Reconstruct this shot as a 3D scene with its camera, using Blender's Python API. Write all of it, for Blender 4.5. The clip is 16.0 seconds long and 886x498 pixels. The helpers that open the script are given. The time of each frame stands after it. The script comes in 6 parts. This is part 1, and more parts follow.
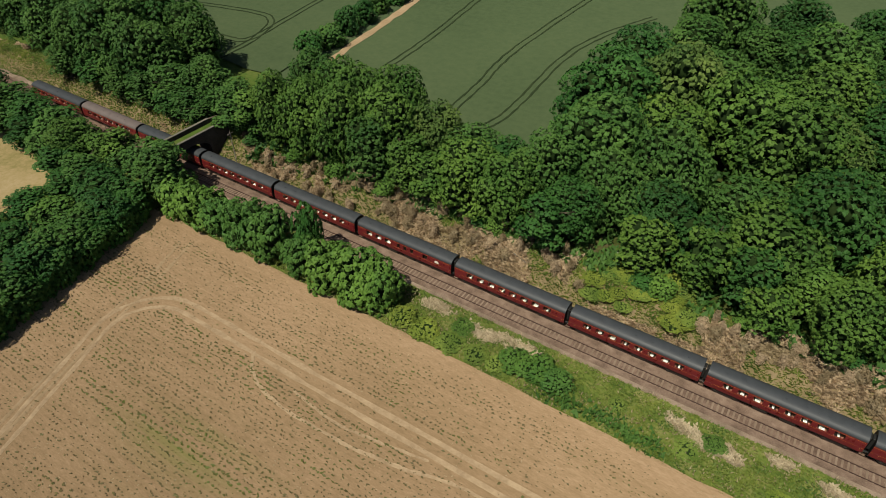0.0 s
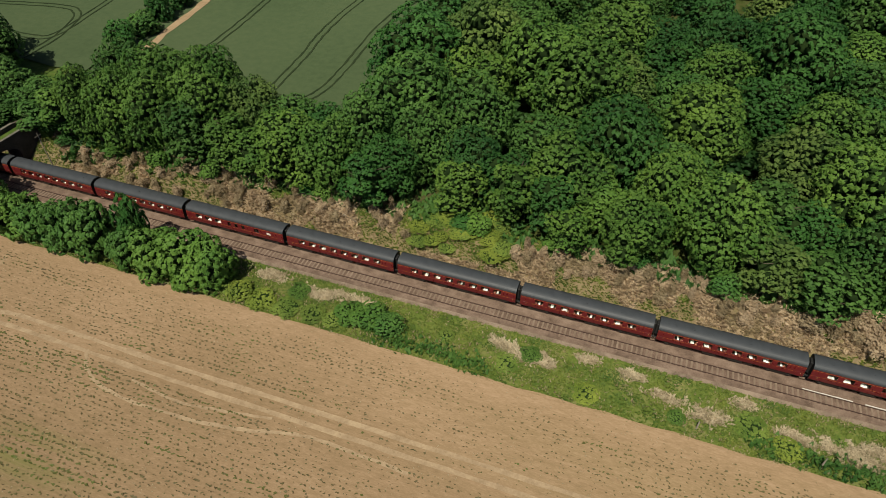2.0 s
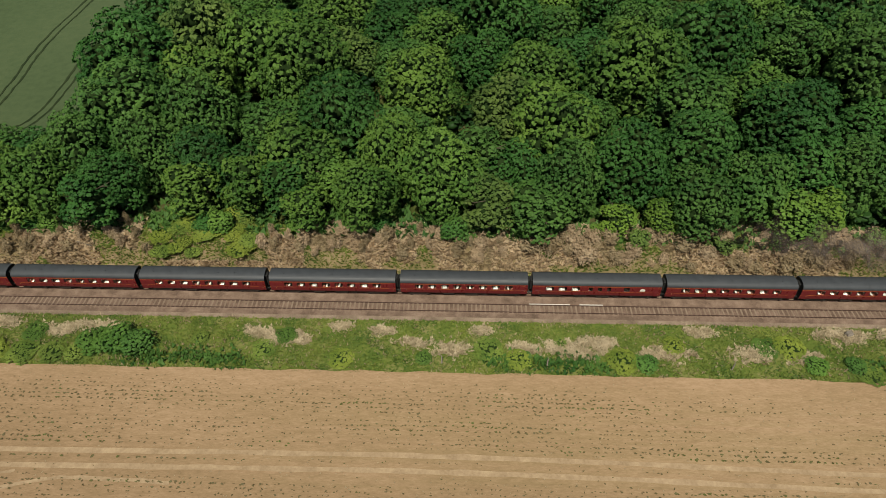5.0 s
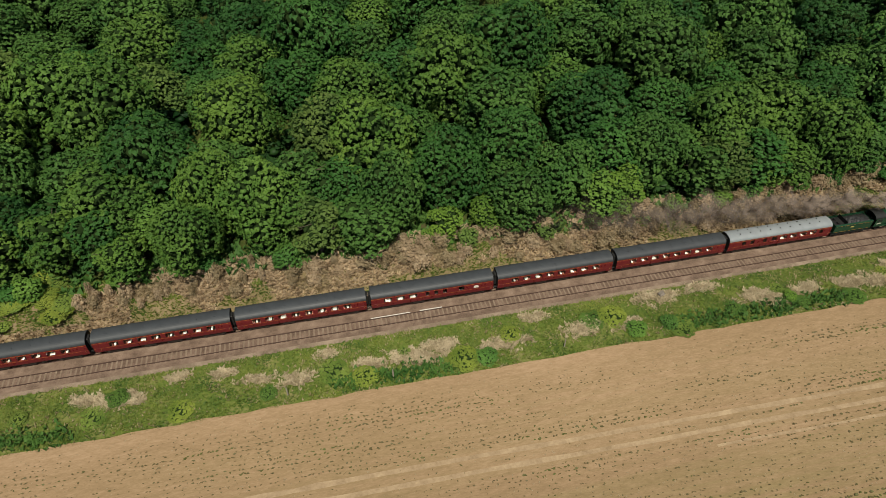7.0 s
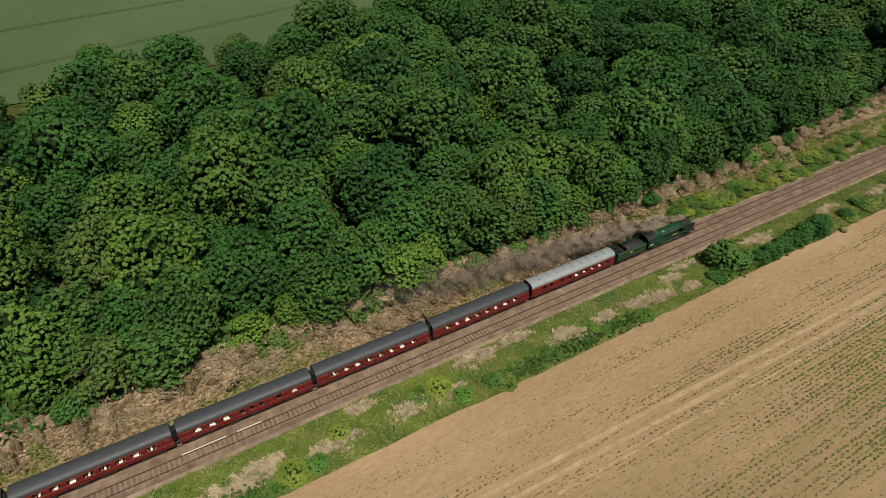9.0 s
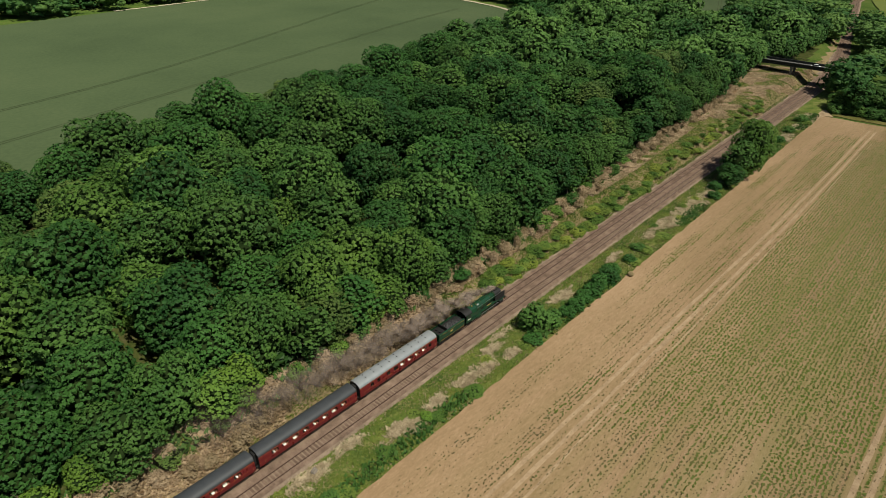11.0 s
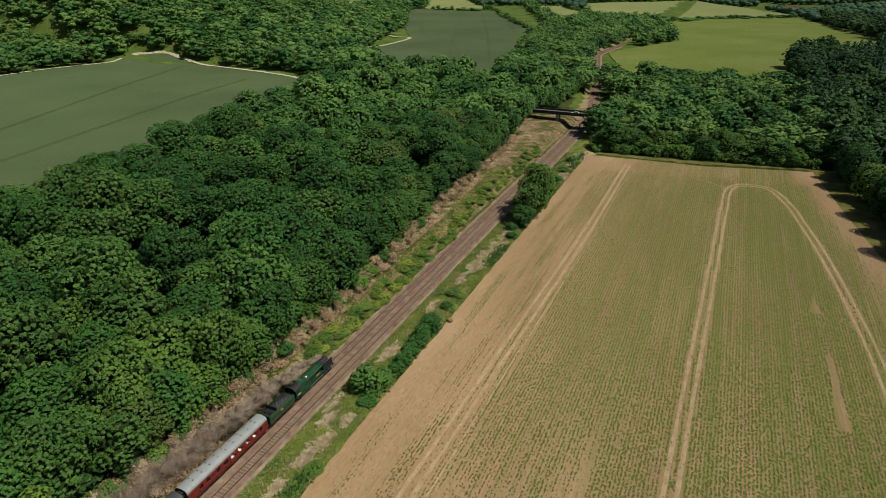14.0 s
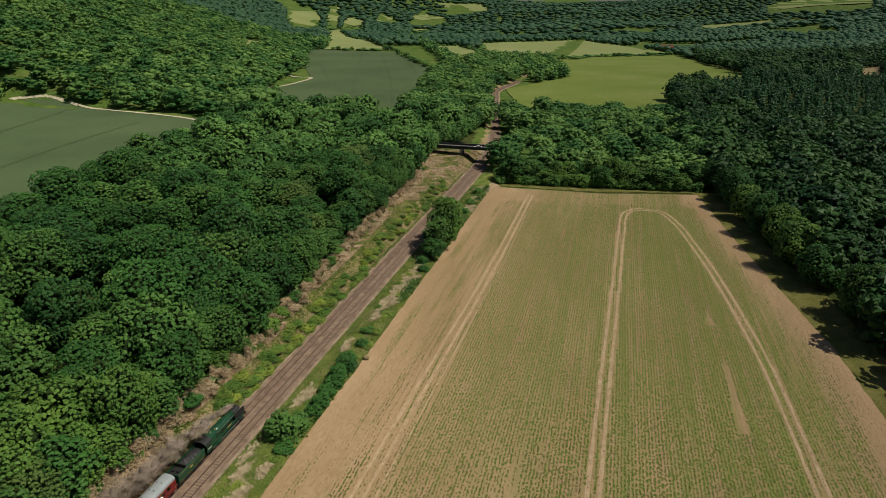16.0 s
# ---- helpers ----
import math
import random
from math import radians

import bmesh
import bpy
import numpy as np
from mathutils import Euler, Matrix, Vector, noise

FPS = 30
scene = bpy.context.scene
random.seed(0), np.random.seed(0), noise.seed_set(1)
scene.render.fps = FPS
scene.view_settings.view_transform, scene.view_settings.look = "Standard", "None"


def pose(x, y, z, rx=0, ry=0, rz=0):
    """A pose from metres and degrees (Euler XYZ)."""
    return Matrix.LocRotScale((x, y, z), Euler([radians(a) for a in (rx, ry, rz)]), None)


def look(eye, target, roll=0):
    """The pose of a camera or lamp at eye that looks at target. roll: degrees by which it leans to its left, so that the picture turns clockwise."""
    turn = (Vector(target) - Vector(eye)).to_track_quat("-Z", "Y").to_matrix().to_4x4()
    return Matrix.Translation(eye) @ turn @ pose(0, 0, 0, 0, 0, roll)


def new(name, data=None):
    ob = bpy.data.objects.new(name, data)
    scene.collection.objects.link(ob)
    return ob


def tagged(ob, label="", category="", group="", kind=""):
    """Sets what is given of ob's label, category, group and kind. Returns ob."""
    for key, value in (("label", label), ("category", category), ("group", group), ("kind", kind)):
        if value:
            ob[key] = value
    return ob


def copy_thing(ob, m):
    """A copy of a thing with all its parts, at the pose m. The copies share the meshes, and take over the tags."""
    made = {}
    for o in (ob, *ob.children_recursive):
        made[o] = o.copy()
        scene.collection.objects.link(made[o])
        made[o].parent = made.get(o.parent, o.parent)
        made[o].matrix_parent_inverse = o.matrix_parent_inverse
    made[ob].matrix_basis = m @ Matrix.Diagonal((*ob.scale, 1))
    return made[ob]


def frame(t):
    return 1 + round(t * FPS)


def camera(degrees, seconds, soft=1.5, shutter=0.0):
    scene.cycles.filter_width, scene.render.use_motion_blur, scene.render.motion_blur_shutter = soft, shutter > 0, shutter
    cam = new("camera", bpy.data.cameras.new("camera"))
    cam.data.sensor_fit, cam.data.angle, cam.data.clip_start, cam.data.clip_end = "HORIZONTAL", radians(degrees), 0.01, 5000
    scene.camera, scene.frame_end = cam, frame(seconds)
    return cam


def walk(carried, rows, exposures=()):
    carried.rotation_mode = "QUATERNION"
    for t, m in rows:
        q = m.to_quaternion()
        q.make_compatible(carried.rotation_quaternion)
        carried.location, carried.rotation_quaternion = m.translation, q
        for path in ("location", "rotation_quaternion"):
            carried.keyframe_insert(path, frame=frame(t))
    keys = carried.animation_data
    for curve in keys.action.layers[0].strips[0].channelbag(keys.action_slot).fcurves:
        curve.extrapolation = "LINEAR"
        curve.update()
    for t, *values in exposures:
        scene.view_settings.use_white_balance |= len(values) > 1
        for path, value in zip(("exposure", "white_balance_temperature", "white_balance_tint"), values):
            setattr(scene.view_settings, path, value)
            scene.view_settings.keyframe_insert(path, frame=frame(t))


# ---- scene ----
# ---------------------------------------------------------------- camera
cam = camera(70.47, 16.0, 0.75)
ROWS = [
    (0.0, 17.04, -63.38, 70.93, 32.63, -39.68, -0.43),
    (0.5, 20.14, -63.40, 71.22, 29.69, -40.52, -0.28),
    (1.0, 23.28, -63.49, 71.48, 26.70, -41.25, -0.11),
    (1.5, 26.43, -63.50, 71.74, 23.52, -41.65, 0.08),
    (2.0, 29.67, -63.51, 71.98, 20.24, -41.90, 0.22),
    (2.5, 32.85, -63.48, 72.16, 17.22, -42.10, 0.35),
    (3.0, 35.94, -63.49, 72.33, 14.46, -42.32, 0.49),
    (3.5, 38.98, -63.48, 72.44, 11.62, -42.61, 0.60),
    (4.0, 41.90, -63.40, 72.54, 8.86, -42.92, 0.66),
    (4.5, 44.70, -63.39, 72.74, 5.78, -43.23, 0.68),
    (5.0, 47.39, -63.58, 73.25, 2.16, -43.42, 0.64),
    (5.5, 49.91, -63.87, 73.88, -1.69, -43.51, 0.56),
    (6.0, 52.18, -64.10, 74.38, -5.33, -43.48, 0.47),
    (6.5, 54.16, -64.13, 74.59, -8.49, -43.30, 0.38),
    (7.0, 55.98, -64.03, 74.70, -11.90, -42.80, 0.31),
    (7.5, 57.73, -63.79, 74.86, -15.96, -41.79, 0.26),
    (8.0, 59.42, -63.46, 75.14, -20.43, -40.31, 0.23),
    (8.5, 61.22, -63.13, 75.43, -25.25, -38.58, 0.16),
    (9.0, 63.04, -62.86, 75.74, -30.27, -36.73, 0.09),
    (9.5, 64.62, -62.72, 76.20, -35.73, -34.93, 0.13),
    (10.0, 65.96, -62.65, 76.72, -40.25, -33.18, 0.20),
    (10.5, 67.37, -62.82, 77.29, -44.32, -31.31, 0.17),
    (11.0, 68.55, -63.11, 77.82, -47.84, -29.68, 0.10),
    (11.5, 69.22, -63.36, 78.22, -51.14, -28.65, 0.05),
    (12.0, 69.21, -63.48, 78.44, -54.41, -28.34, 0.08),
    (12.5, 68.87, -63.56, 78.60, -57.40, -28.23, 0.12),
    (13.0, 68.61, -63.69, 78.74, -59.79, -27.68, 0.09),
    (13.5, 68.47, -63.77, 78.96, -62.68, -26.31, 0.03),
    (14.0, 68.36, -63.83, 79.23, -66.23, -24.42, -0.04),
    (14.5, 68.24, -63.92, 79.35, -69.75, -22.87, -0.12),
    (15.0, 68.15, -63.98, 79.25, -72.73, -22.27, -0.16),
    (15.5, 68.06, -64.02, 79.12, -74.31, -21.81, -0.19),
    (16.0, 67.98, -64.07, 79.03, -74.92, -21.13, -0.22),
]


def eye_pose(x, y, z, yaw, pitch, roll):
    a, b = radians(yaw), radians(pitch)
    way = Vector((-math.sin(a) * math.cos(b), math.cos(a) * math.cos(b), math.sin(b)))
    e = Vector((x, y, z))
    return look(e, e + 10 * way, -roll)


walk(cam, [(r[0], eye_pose(*r[1:])) for r in ROWS])

# ---------------------------------------------------------------- world, sun
SUN_AZ, SUN_EL = -95.0, 58.5          # degrees: counter-clockwise from +x, above the horizon
world = bpy.data.worlds.new("world")
scene.world = world
world.use_nodes = True
wn = world.node_tree.nodes
sky = wn.new("ShaderNodeTexSky")
sky.sky_type = "NISHITA"
sky.sun_disc = False
sky.sun_elevation = radians(SUN_EL)
sky.sun_rotation = radians(90 - SUN_AZ)
sky.air_density, sky.dust_density = 1.0, 1.2
wn["Background"].inputs["Strength"].default_value = 0.05
world.node_tree.links.new(sky.outputs[0], wn["Background"].inputs["Color"])
sun_data = bpy.data.lights.new("sun", "SUN")
sun_data.energy, sun_data.angle, sun_data.color = 4.9, radians(0.53), (1.0, 0.94, 0.80)
sun = new("sun", sun_data)
se, sa = radians(SUN_EL), radians(SUN_AZ)
sun.matrix_world = look((0, 0, 0), (-math.cos(se) * math.cos(sa), -math.cos(se) * math.sin(sa), -math.sin(se)))
sun.location = (0, -200, 300)
scene.view_settings.exposure = -0.08

# ---------------------------------------------------------------- materials


def material(name, colours, scales=(0.35, 4.0), rough=0.85, bump=0.3, bump_scale=8.0, metal=0.0, spec=0.3, per_object=0.0,
             per_island=0.0, stretch=(1, 1, 1), fuzzy=1.0, bump_dist=0.05, use_colour=False):
    """Earth, stone, paint and the like: colours mixed by coarse and fine noise, with a fine relief."""
    m = bpy.data.materials.new(name)
    m.use_nodes = True
    n, l = m.node_tree.nodes, m.node_tree.links
    b = n["Principled BSDF"]
    b.inputs["Roughness"].default_value = rough
    b.inputs["Metallic"].default_value = metal
    b.inputs["Specular IOR Level"].default_value = spec
    b.inputs["Diffuse Roughness"].default_value = fuzzy
    geo = n.new("ShaderNodeNewGeometry")
    mp = n.new("ShaderNodeMapping")
    mp.inputs["Scale"].default_value = stretch
    l.new(geo.outputs["Position"], mp.inputs["Vector"])
    last = None
    for i, s in enumerate(scales):
        t = n.new("ShaderNodeTexNoise")
        t.inputs["Scale"].default_value = s
        t.inputs["Detail"].default_value = 6
        t.inputs["Roughness"].default_value = 0.62
        l.new(mp.outputs[0], t.inputs["Vector"])
        if last is None:
            last = t.outputs["Fac"]
        else:
            mx = n.new("ShaderNodeMath")
            mx.operation = "MULTIPLY_ADD"
            l.new(t.outputs["Fac"], mx.inputs[0])
            mx.inputs[1].default_value = 0.6
            ad = n.new("ShaderNodeMath")
            ad.operation = "MULTIPLY_ADD"
            l.new(last, ad.inputs[0])
            ad.inputs[1].default_value = 0.9
            ad.inputs[2].default_value = -0.25
            l.new(ad.outputs[0], mx.inputs[2])
            last = mx.outputs[0]
    for amount, node, out in ((per_object, "ShaderNodeObjectInfo", "Random"), (per_island, "ShaderNodeNewGeometry", "Random Per Island")):
        if amount:
            src = n.new(node)
            mx = n.new("ShaderNodeMath")
            mx.operation = "MULTIPLY_ADD"
            l.new(src.outputs[out], mx.inputs[0])
            mx.inputs[1].default_value = amount
            ad = n.new("ShaderNodeMath")
            ad.operation = "ADD"
            ad.inputs[1].default_value = -amount / 2
            l.new(last, ad.inputs[0])
            l.new(ad.outputs[0], mx.inputs[2])
            last = mx.outputs[0]
    ramp = n.new("ShaderNodeValToRGB")
    e = ramp.color_ramp.elements
    while len(e) < len(colours):
        e.new(0.5)
    for i, c in enumerate(colours):
        e[i].position = 0.28 + 0.44 * i / max(1, len(colours) - 1)
        e[i].color = (*c, 1)
    l.new(last, ramp.inputs[0])
    l.new(ramp.outputs[0], b.inputs["Base Color"])
    if bump:
        t = n.new("ShaderNodeTexNoise")
        t.inputs["Scale"].default_value = bump_scale
        t.inputs["Detail"].default_value = 5
        l.new(mp.outputs[0], t.inputs["Vector"])
        bp_ = n.new("ShaderNodeBump")
        bp_.inputs["Strength"].default_value = bump
        bp_.inputs["Distance"].default_value = bump_dist
        l.new(t.outputs["Fac"], bp_.inputs["Height"])
        l.new(bp_.outputs[0], b.inputs["Normal"])
    return m


def foliage(name, dark, light, scale=0.12, own_colour=True, through_light=0.18, spread=0.5, relief=0.0, relief_scale=0.9, by_tree=0.0):
    """Leaves: tone by tree (object colour), by leaf and by slow noise, with light shining through."""
    m = bpy.data.materials.new(name)
    m.use_nodes = True
    n, l = m.node_tree.nodes, m.node_tree.links
    b = n["Principled BSDF"]
    b.inputs["Roughness"].default_value = 0.55
    b.inputs["Specular IOR Level"].default_value = 0.18
    geo = n.new("ShaderNodeNewGeometry")
    t = n.new("ShaderNodeTexNoise")
    t.inputs["Scale"].default_value = scale
    t.inputs["Detail"].default_value = 3
    l.new(geo.outputs["Position"], t.inputs["Vector"])
    f = n.new("ShaderNodeMath")
    f.operation = "MULTIPLY_ADD"
    l.new(geo.outputs["Random Per Island"], f.inputs[0])
    f.inputs[1].default_value = spread
    g = n.new("ShaderNodeMath")
    g.operation = "MULTIPLY_ADD"
    l.new(t.outputs["Fac"], g.inputs[0])
    g.inputs[1].default_value = 2.2
    g.inputs[2].default_value = -0.6 - spread / 2
    l.new(g.outputs[0], f.inputs[2])
    f.use_clamp = True
    if by_tree:
        at = n.new("ShaderNodeAttribute")
        at.attribute_name = "tree_tone"
        h = n.new("ShaderNodeMath")
        h.operation = "MULTIPLY_ADD"
        h.use_clamp = True
        f.use_clamp = False
        l.new(at.outputs["Fac"], h.inputs[0])
        h.inputs[1].default_value = by_tree
        i = n.new("ShaderNodeMath")
        i.operation = "ADD"
        i.inputs[1].default_value = -by_tree / 2
        l.new(f.outputs[0], i.inputs[0])
        l.new(i.outputs[0], h.inputs[2])
        f = h
    mix = n.new("ShaderNodeMix")
    mix.data_type = "RGBA"
    mix.inputs["A"].default_value = (*dark, 1)
    mix.inputs["B"].default_value = (*light, 1)
    l.new(f.outputs[0], mix.inputs["Factor"])
    col = mix.outputs["Result"]
    if own_colour:
        oi = n.new("ShaderNodeObjectInfo")
        mul = n.new("ShaderNodeMix")
        mul.data_type = "RGBA"
        mul.blend_type = "MULTIPLY"
        mul.inputs["Factor"].default_value = 1
        l.new(col, mul.inputs["A"])
        l.new(oi.outputs["Color"], mul.inputs["B"])
        col = mul.outputs["Result"]
    l.new(col, b.inputs["Base Color"])
    if relief:
        rough = n.new("ShaderNodeTexNoise")
        rough.inputs["Scale"].default_value = relief_scale
        rough.inputs["Detail"].default_value = 4
        rough.inputs["Roughness"].default_value = 0.65
        l.new(geo.outputs["Position"], rough.inputs["Vector"])
        bump = n.new("ShaderNodeBump")
        bump.inputs["Distance"].default_value = relief
        bump.inputs["Strength"].default_value = 1.0
        l.new(rough.outputs["Fac"], bump.inputs["Height"])
        l.new(bump.outputs[0], b.inputs["Normal"])
    tr = n.new("ShaderNodeBsdfTranslucent")
    l.new(col, tr.inputs["Color"])
    ms = n.new("ShaderNodeMixShader")
    ms.inputs[0].default_value = through_light
    l.new(b.outputs[0], ms.inputs[1])
    l.new(tr.outputs[0], ms.inputs[2])
    l.new(ms.outputs[0], n["Material Output"].inputs["Surface"])
    return m


def plain(name, colour, rough=0.5, metal=0.0, spec=0.5, wear=0.15, scale=6.0):
    """Paint or metal with slight dirt and uneven gloss."""
    m = bpy.data.materials.new(name)
    m.use_nodes = True
    n, l = m.node_tree.nodes, m.node_tree.links
    b = n["Principled BSDF"]
    b.inputs["Metallic"].default_value = metal
    b.inputs["Specular IOR Level"].default_value = spec
    tc = n.new("ShaderNodeTexCoord")
    t = n.new("ShaderNodeTexNoise")
    t.inputs["Scale"].default_value = scale
    t.inputs["Detail"].default_value = 5
    l.new(tc.outputs["Object"], t.inputs["Vector"])
    mix = n.new("ShaderNodeMix")
    mix.data_type = "RGBA"
    mix.inputs["A"].default_value = (*[c * (1 - wear) for c in colour], 1)
    mix.inputs["B"].default_value = (*[min(1, c * (1 + wear) + 0.01 * wear) for c in colour], 1)
    l.new(t.outputs["Fac"], mix.inputs["Factor"])
    l.new(mix.outputs["Result"], b.inputs["Base Color"])
    mr = n.new("ShaderNodeMapRange")
    mr.inputs["To Min"].default_value = max(0.02, rough - 0.12)
    mr.inputs["To Max"].default_value = min(1, rough + 0.12)
    l.new(t.outputs["Fac"], mr.inputs["Value"])
    l.new(mr.outputs[0], b.inputs["Roughness"])
    return m


M_SOIL = material("dry soil", [(0.236, 0.161, 0.086), (0.300, 0.205, 0.115), (0.378, 0.262, 0.157)], (0.05, 1.7, 7.0), 0.95, 0.9, 5.0, spec=0.1, stretch=(0.3, 1, 1))


def weedy(m, green, name="growth"):
    """Tints a soil green where fine weeds grow, by the sheet's own growth values."""
    n, l = m.node_tree.nodes, m.node_tree.links
    b = n["Principled BSDF"]
    soil = b.inputs["Base Color"].links[0].from_socket
    at, geo, mp, t, mr, mu, mix = (n.new("ShaderNode" + k) for k in ("Attribute", "NewGeometry", "Mapping", "TexNoise", "MapRange", "Math", "Mix"))
    at.attribute_name = name
    mp.inputs["Scale"].default_value = (0.02, 1, 1)
    t.inputs["Scale"].default_value, t.inputs["Detail"].default_value = 0.55, 4
    t.inputs["Roughness"].default_value = 0.75
    mr.inputs["From Min"].default_value, mr.inputs["From Max"].default_value = 0.38, 0.60
    mu.operation = "MULTIPLY"
    mu.use_clamp = True
    mix.data_type = "RGBA"
    mix.inputs["B"].default_value = (*green, 1)
    l.new(geo.outputs["Position"], mp.inputs["Vector"])
    l.new(mp.outputs[0], t.inputs["Vector"])
    l.new(t.outputs["Fac"], mr.inputs["Value"])
    l.new(mr.outputs[0], mu.inputs[0])
    l.new(at.outputs["Fac"], mu.inputs[1])
    l.new(mu.outputs[0], mix.inputs["Factor"])
    l.new(soil, mix.inputs["A"])
    l.new(mix.outputs["Result"], b.inputs["Base Color"])


weedy(M_SOIL, (0.165, 0.18, 0.05))
M_WORN = material("trodden soil", [(0.25, 0.178, 0.098), (0.31, 0.224, 0.13), (0.36, 0.262, 0.158)], (0.2, 1.7), 0.95, 0.6, 5.0, spec=0.1, stretch=(0.3, 1, 1))
M_RUT = material("pressed pale soil", [(0.27, 0.193, 0.112), (0.35, 0.256, 0.155), (0.43, 0.325, 0.20)], (0.5, 2.5), 0.95, 0.4, 7.0, spec=0.1)
M_GROUND = material("rough grassland", [(0.035, 0.07, 0.012), (0.07, 0.115, 0.02), (0.13, 0.14, 0.04)], (0.05, 0.9), 0.95, 0.7, 3.0, spec=0.1)
M_WOODFLOOR = material("woodland floor", [(0.02, 0.03, 0.008), (0.05, 0.065, 0.015), (0.09, 0.075, 0.04)], (0.3, 2.5), 0.95, 0.8, 3.0, spec=0.05)
M_VERGE = material("verge grass", [(0.055, 0.098, 0.018), (0.11, 0.145, 0.028), (0.23, 0.21, 0.085)], (0.25, 1.9), 0.95, 0.8, 4.0, spec=0.1)
M_BANK = material("dry cutting bank", [(0.15, 0.135, 0.05), (0.235, 0.18, 0.095), (0.33, 0.25, 0.15)], (0.22, 1.8), 0.95, 0.8, 3.0, spec=0.1)
M_BALLAST = material("brown ballast", [(0.095, 0.064, 0.045), (0.175, 0.121, 0.087), (0.27, 0.195, 0.143)], (0.5, 9.0), 0.95, 0.9, 14.0, spec=0.15)
M_FOURFOOT = material("oily rust-brown ballast", [(0.082, 0.054, 0.038), (0.150, 0.102, 0.073), (0.23, 0.163, 0.12)], (0.6, 9.0), 0.95, 0.9, 14.0, spec=0.15)
M_CESS = material("pale gravelly path", [(0.14, 0.104, 0.072), (0.24, 0.182, 0.13), (0.34, 0.265, 0.193)], (0.4, 7.0), 0.95, 0.8, 12.0, spec=0.1)
M_SLEEPER = material("concrete sleeper", [(0.165, 0.120, 0.084), (0.245, 0.184, 0.132)], (0.8, 6.0), 0.9, 0.3, 12.0, spec=0.2, per_object=0.2, per_island=0.2)
M_RAIL = plain("rusty rail", (0.06, 0.03, 0.02), 0.6, 0.3, 0.4, 0.25, 3.0)
M_RAILTOP = plain("worn rail head", (0.11, 0.07, 0.05), 0.5, 0.4, 0.5, 0.2, 3.0)
M_CROP = material("young green crop", [(0.048, 0.072, 0.032), (0.062, 0.090, 0.040), (0.075, 0.102, 0.046)], (0.012, 0.6), 0.95, 0.5, 5.0, spec=0.1)
M_MEADOW = material("bright meadow", [(0.095, 0.13, 0.025), (0.125, 0.16, 0.034), (0.16, 0.185, 0.055)], (0.012, 0.3), 0.95, 0.4, 3.0, spec=0.1)
M_PALEFIELD = material("pale meadow", [(0.15, 0.18, 0.06), (0.21, 0.23, 0.09)], (0.01, 0.2), 0.95, 0.3, 3.0, spec=0.1)
M_MARGIN = material("rough olive grass", [(0.065, 0.072, 0.017), (0.115, 0.112, 0.029), (0.19, 0.165, 0.06)], (0.15, 1.6), 0.95, 0.7, 4.0, spec=0.1)
M_STUBBLE = material("dry stubble", [(0.22, 0.19, 0.07), (0.33, 0.255, 0.12), (0.40, 0.31, 0.17)], (0.1, 1.2), 0.95, 0.5, 4.0, spec=0.1)
M_TRACKDIRT = material("chalky margin", [(0.30, 0.26, 0.17), (0.48, 0.43, 0.32)], (0.1, 1.0), 0.95, 0.4, 3.0, spec=0.1)
M_DARKRUT = material("wheel marks in crop", [(0.018, 0.03, 0.012), (0.035, 0.05, 0.02)], (0.3, 2.0), 0.95, 0.5, 4.0, spec=0.1)
M_FAINTRUT = material("faint wheel marks", [(0.042, 0.058, 0.026), (0.055, 0.072, 0.032)], (0.3, 2.0), 0.95, 0.5, 4.0, spec=0.1)
M_LEAF = foliage("broad leaves", (0.028, 0.083, 0.016), (0.089, 0.177, 0.034), through_light=0.10, spread=0.35, relief=0.10, relief_scale=3.5)
M_LEAF_WOOD = foliage("wood leaves", (0.032, 0.098, 0.021), (0.108, 0.218, 0.047), 0.04, False, 0.12, spread=0.3, by_tree=0.9)
# darker copy of the wood leaves: shade put into their colour
M_LEAF_SHADY = foliage("wood leaves with shade in colour", (0.008, 0.034, 0.008), (0.032, 0.080, 0.017), 0.03, False, spread=0.3, by_tree=1.1)
M_LEAF_FAR = foliage("far wood leaves", (0.034, 0.105, 0.024), (0.125, 0.225, 0.05), 0.03, False, spread=0.3, by_tree=1.1, relief=0.8, relief_scale=0.6)
# bluer green: the haze of distance is put into the leaf colour
M_LEAF_HAZE = foliage("distant leaves with haze in colour", (0.017, 0.056, 0.027), (0.052, 0.108, 0.048), 0.012, False, spread=0.3, by_tree=0.5, relief=1.0, relief_scale=0.3)
# near-black green for crown cores: the shade between leaf clumps, put into the colour
M_CROWN_SHADE = material("crown core with shade in its colour", [(0.012, 0.026, 0.007), (0.026, 0.048, 0.013)], (0.6, 3.0), 0.95, 0.8, 3.0, spec=0.05)
M_CONIFER = foliage("conifer needles", (0.011, 0.045, 0.015), (0.029, 0.084, 0.026), 0.05, False)
M_GRASS = foliage("grass blades", (0.050, 0.105, 0.016), (0.19, 0.225, 0.042), 0.22, False, 0.25, 0.5)
M_BRAMBLE = foliage("bramble and nettle leaves", (0.068, 0.114, 0.019), (0.175, 0.228, 0.044), 0.3)
M_STRAWBLADE = foliage("straw blades", (0.25, 0.188, 0.10), (0.48, 0.39, 0.245), 0.6, False, 0.4, 0.6)
M_DEADGRASS = foliage("flattened dead grass", (0.30, 0.24, 0.14), (0.62, 0.52, 0.35), 0.6, False, 0.4, 0.8)
M_BRACKEN = foliage("dead bracken", (0.35, 0.262, 0.162), (0.62, 0.49, 0.325), 0.35, False, 0.4, 0.45)
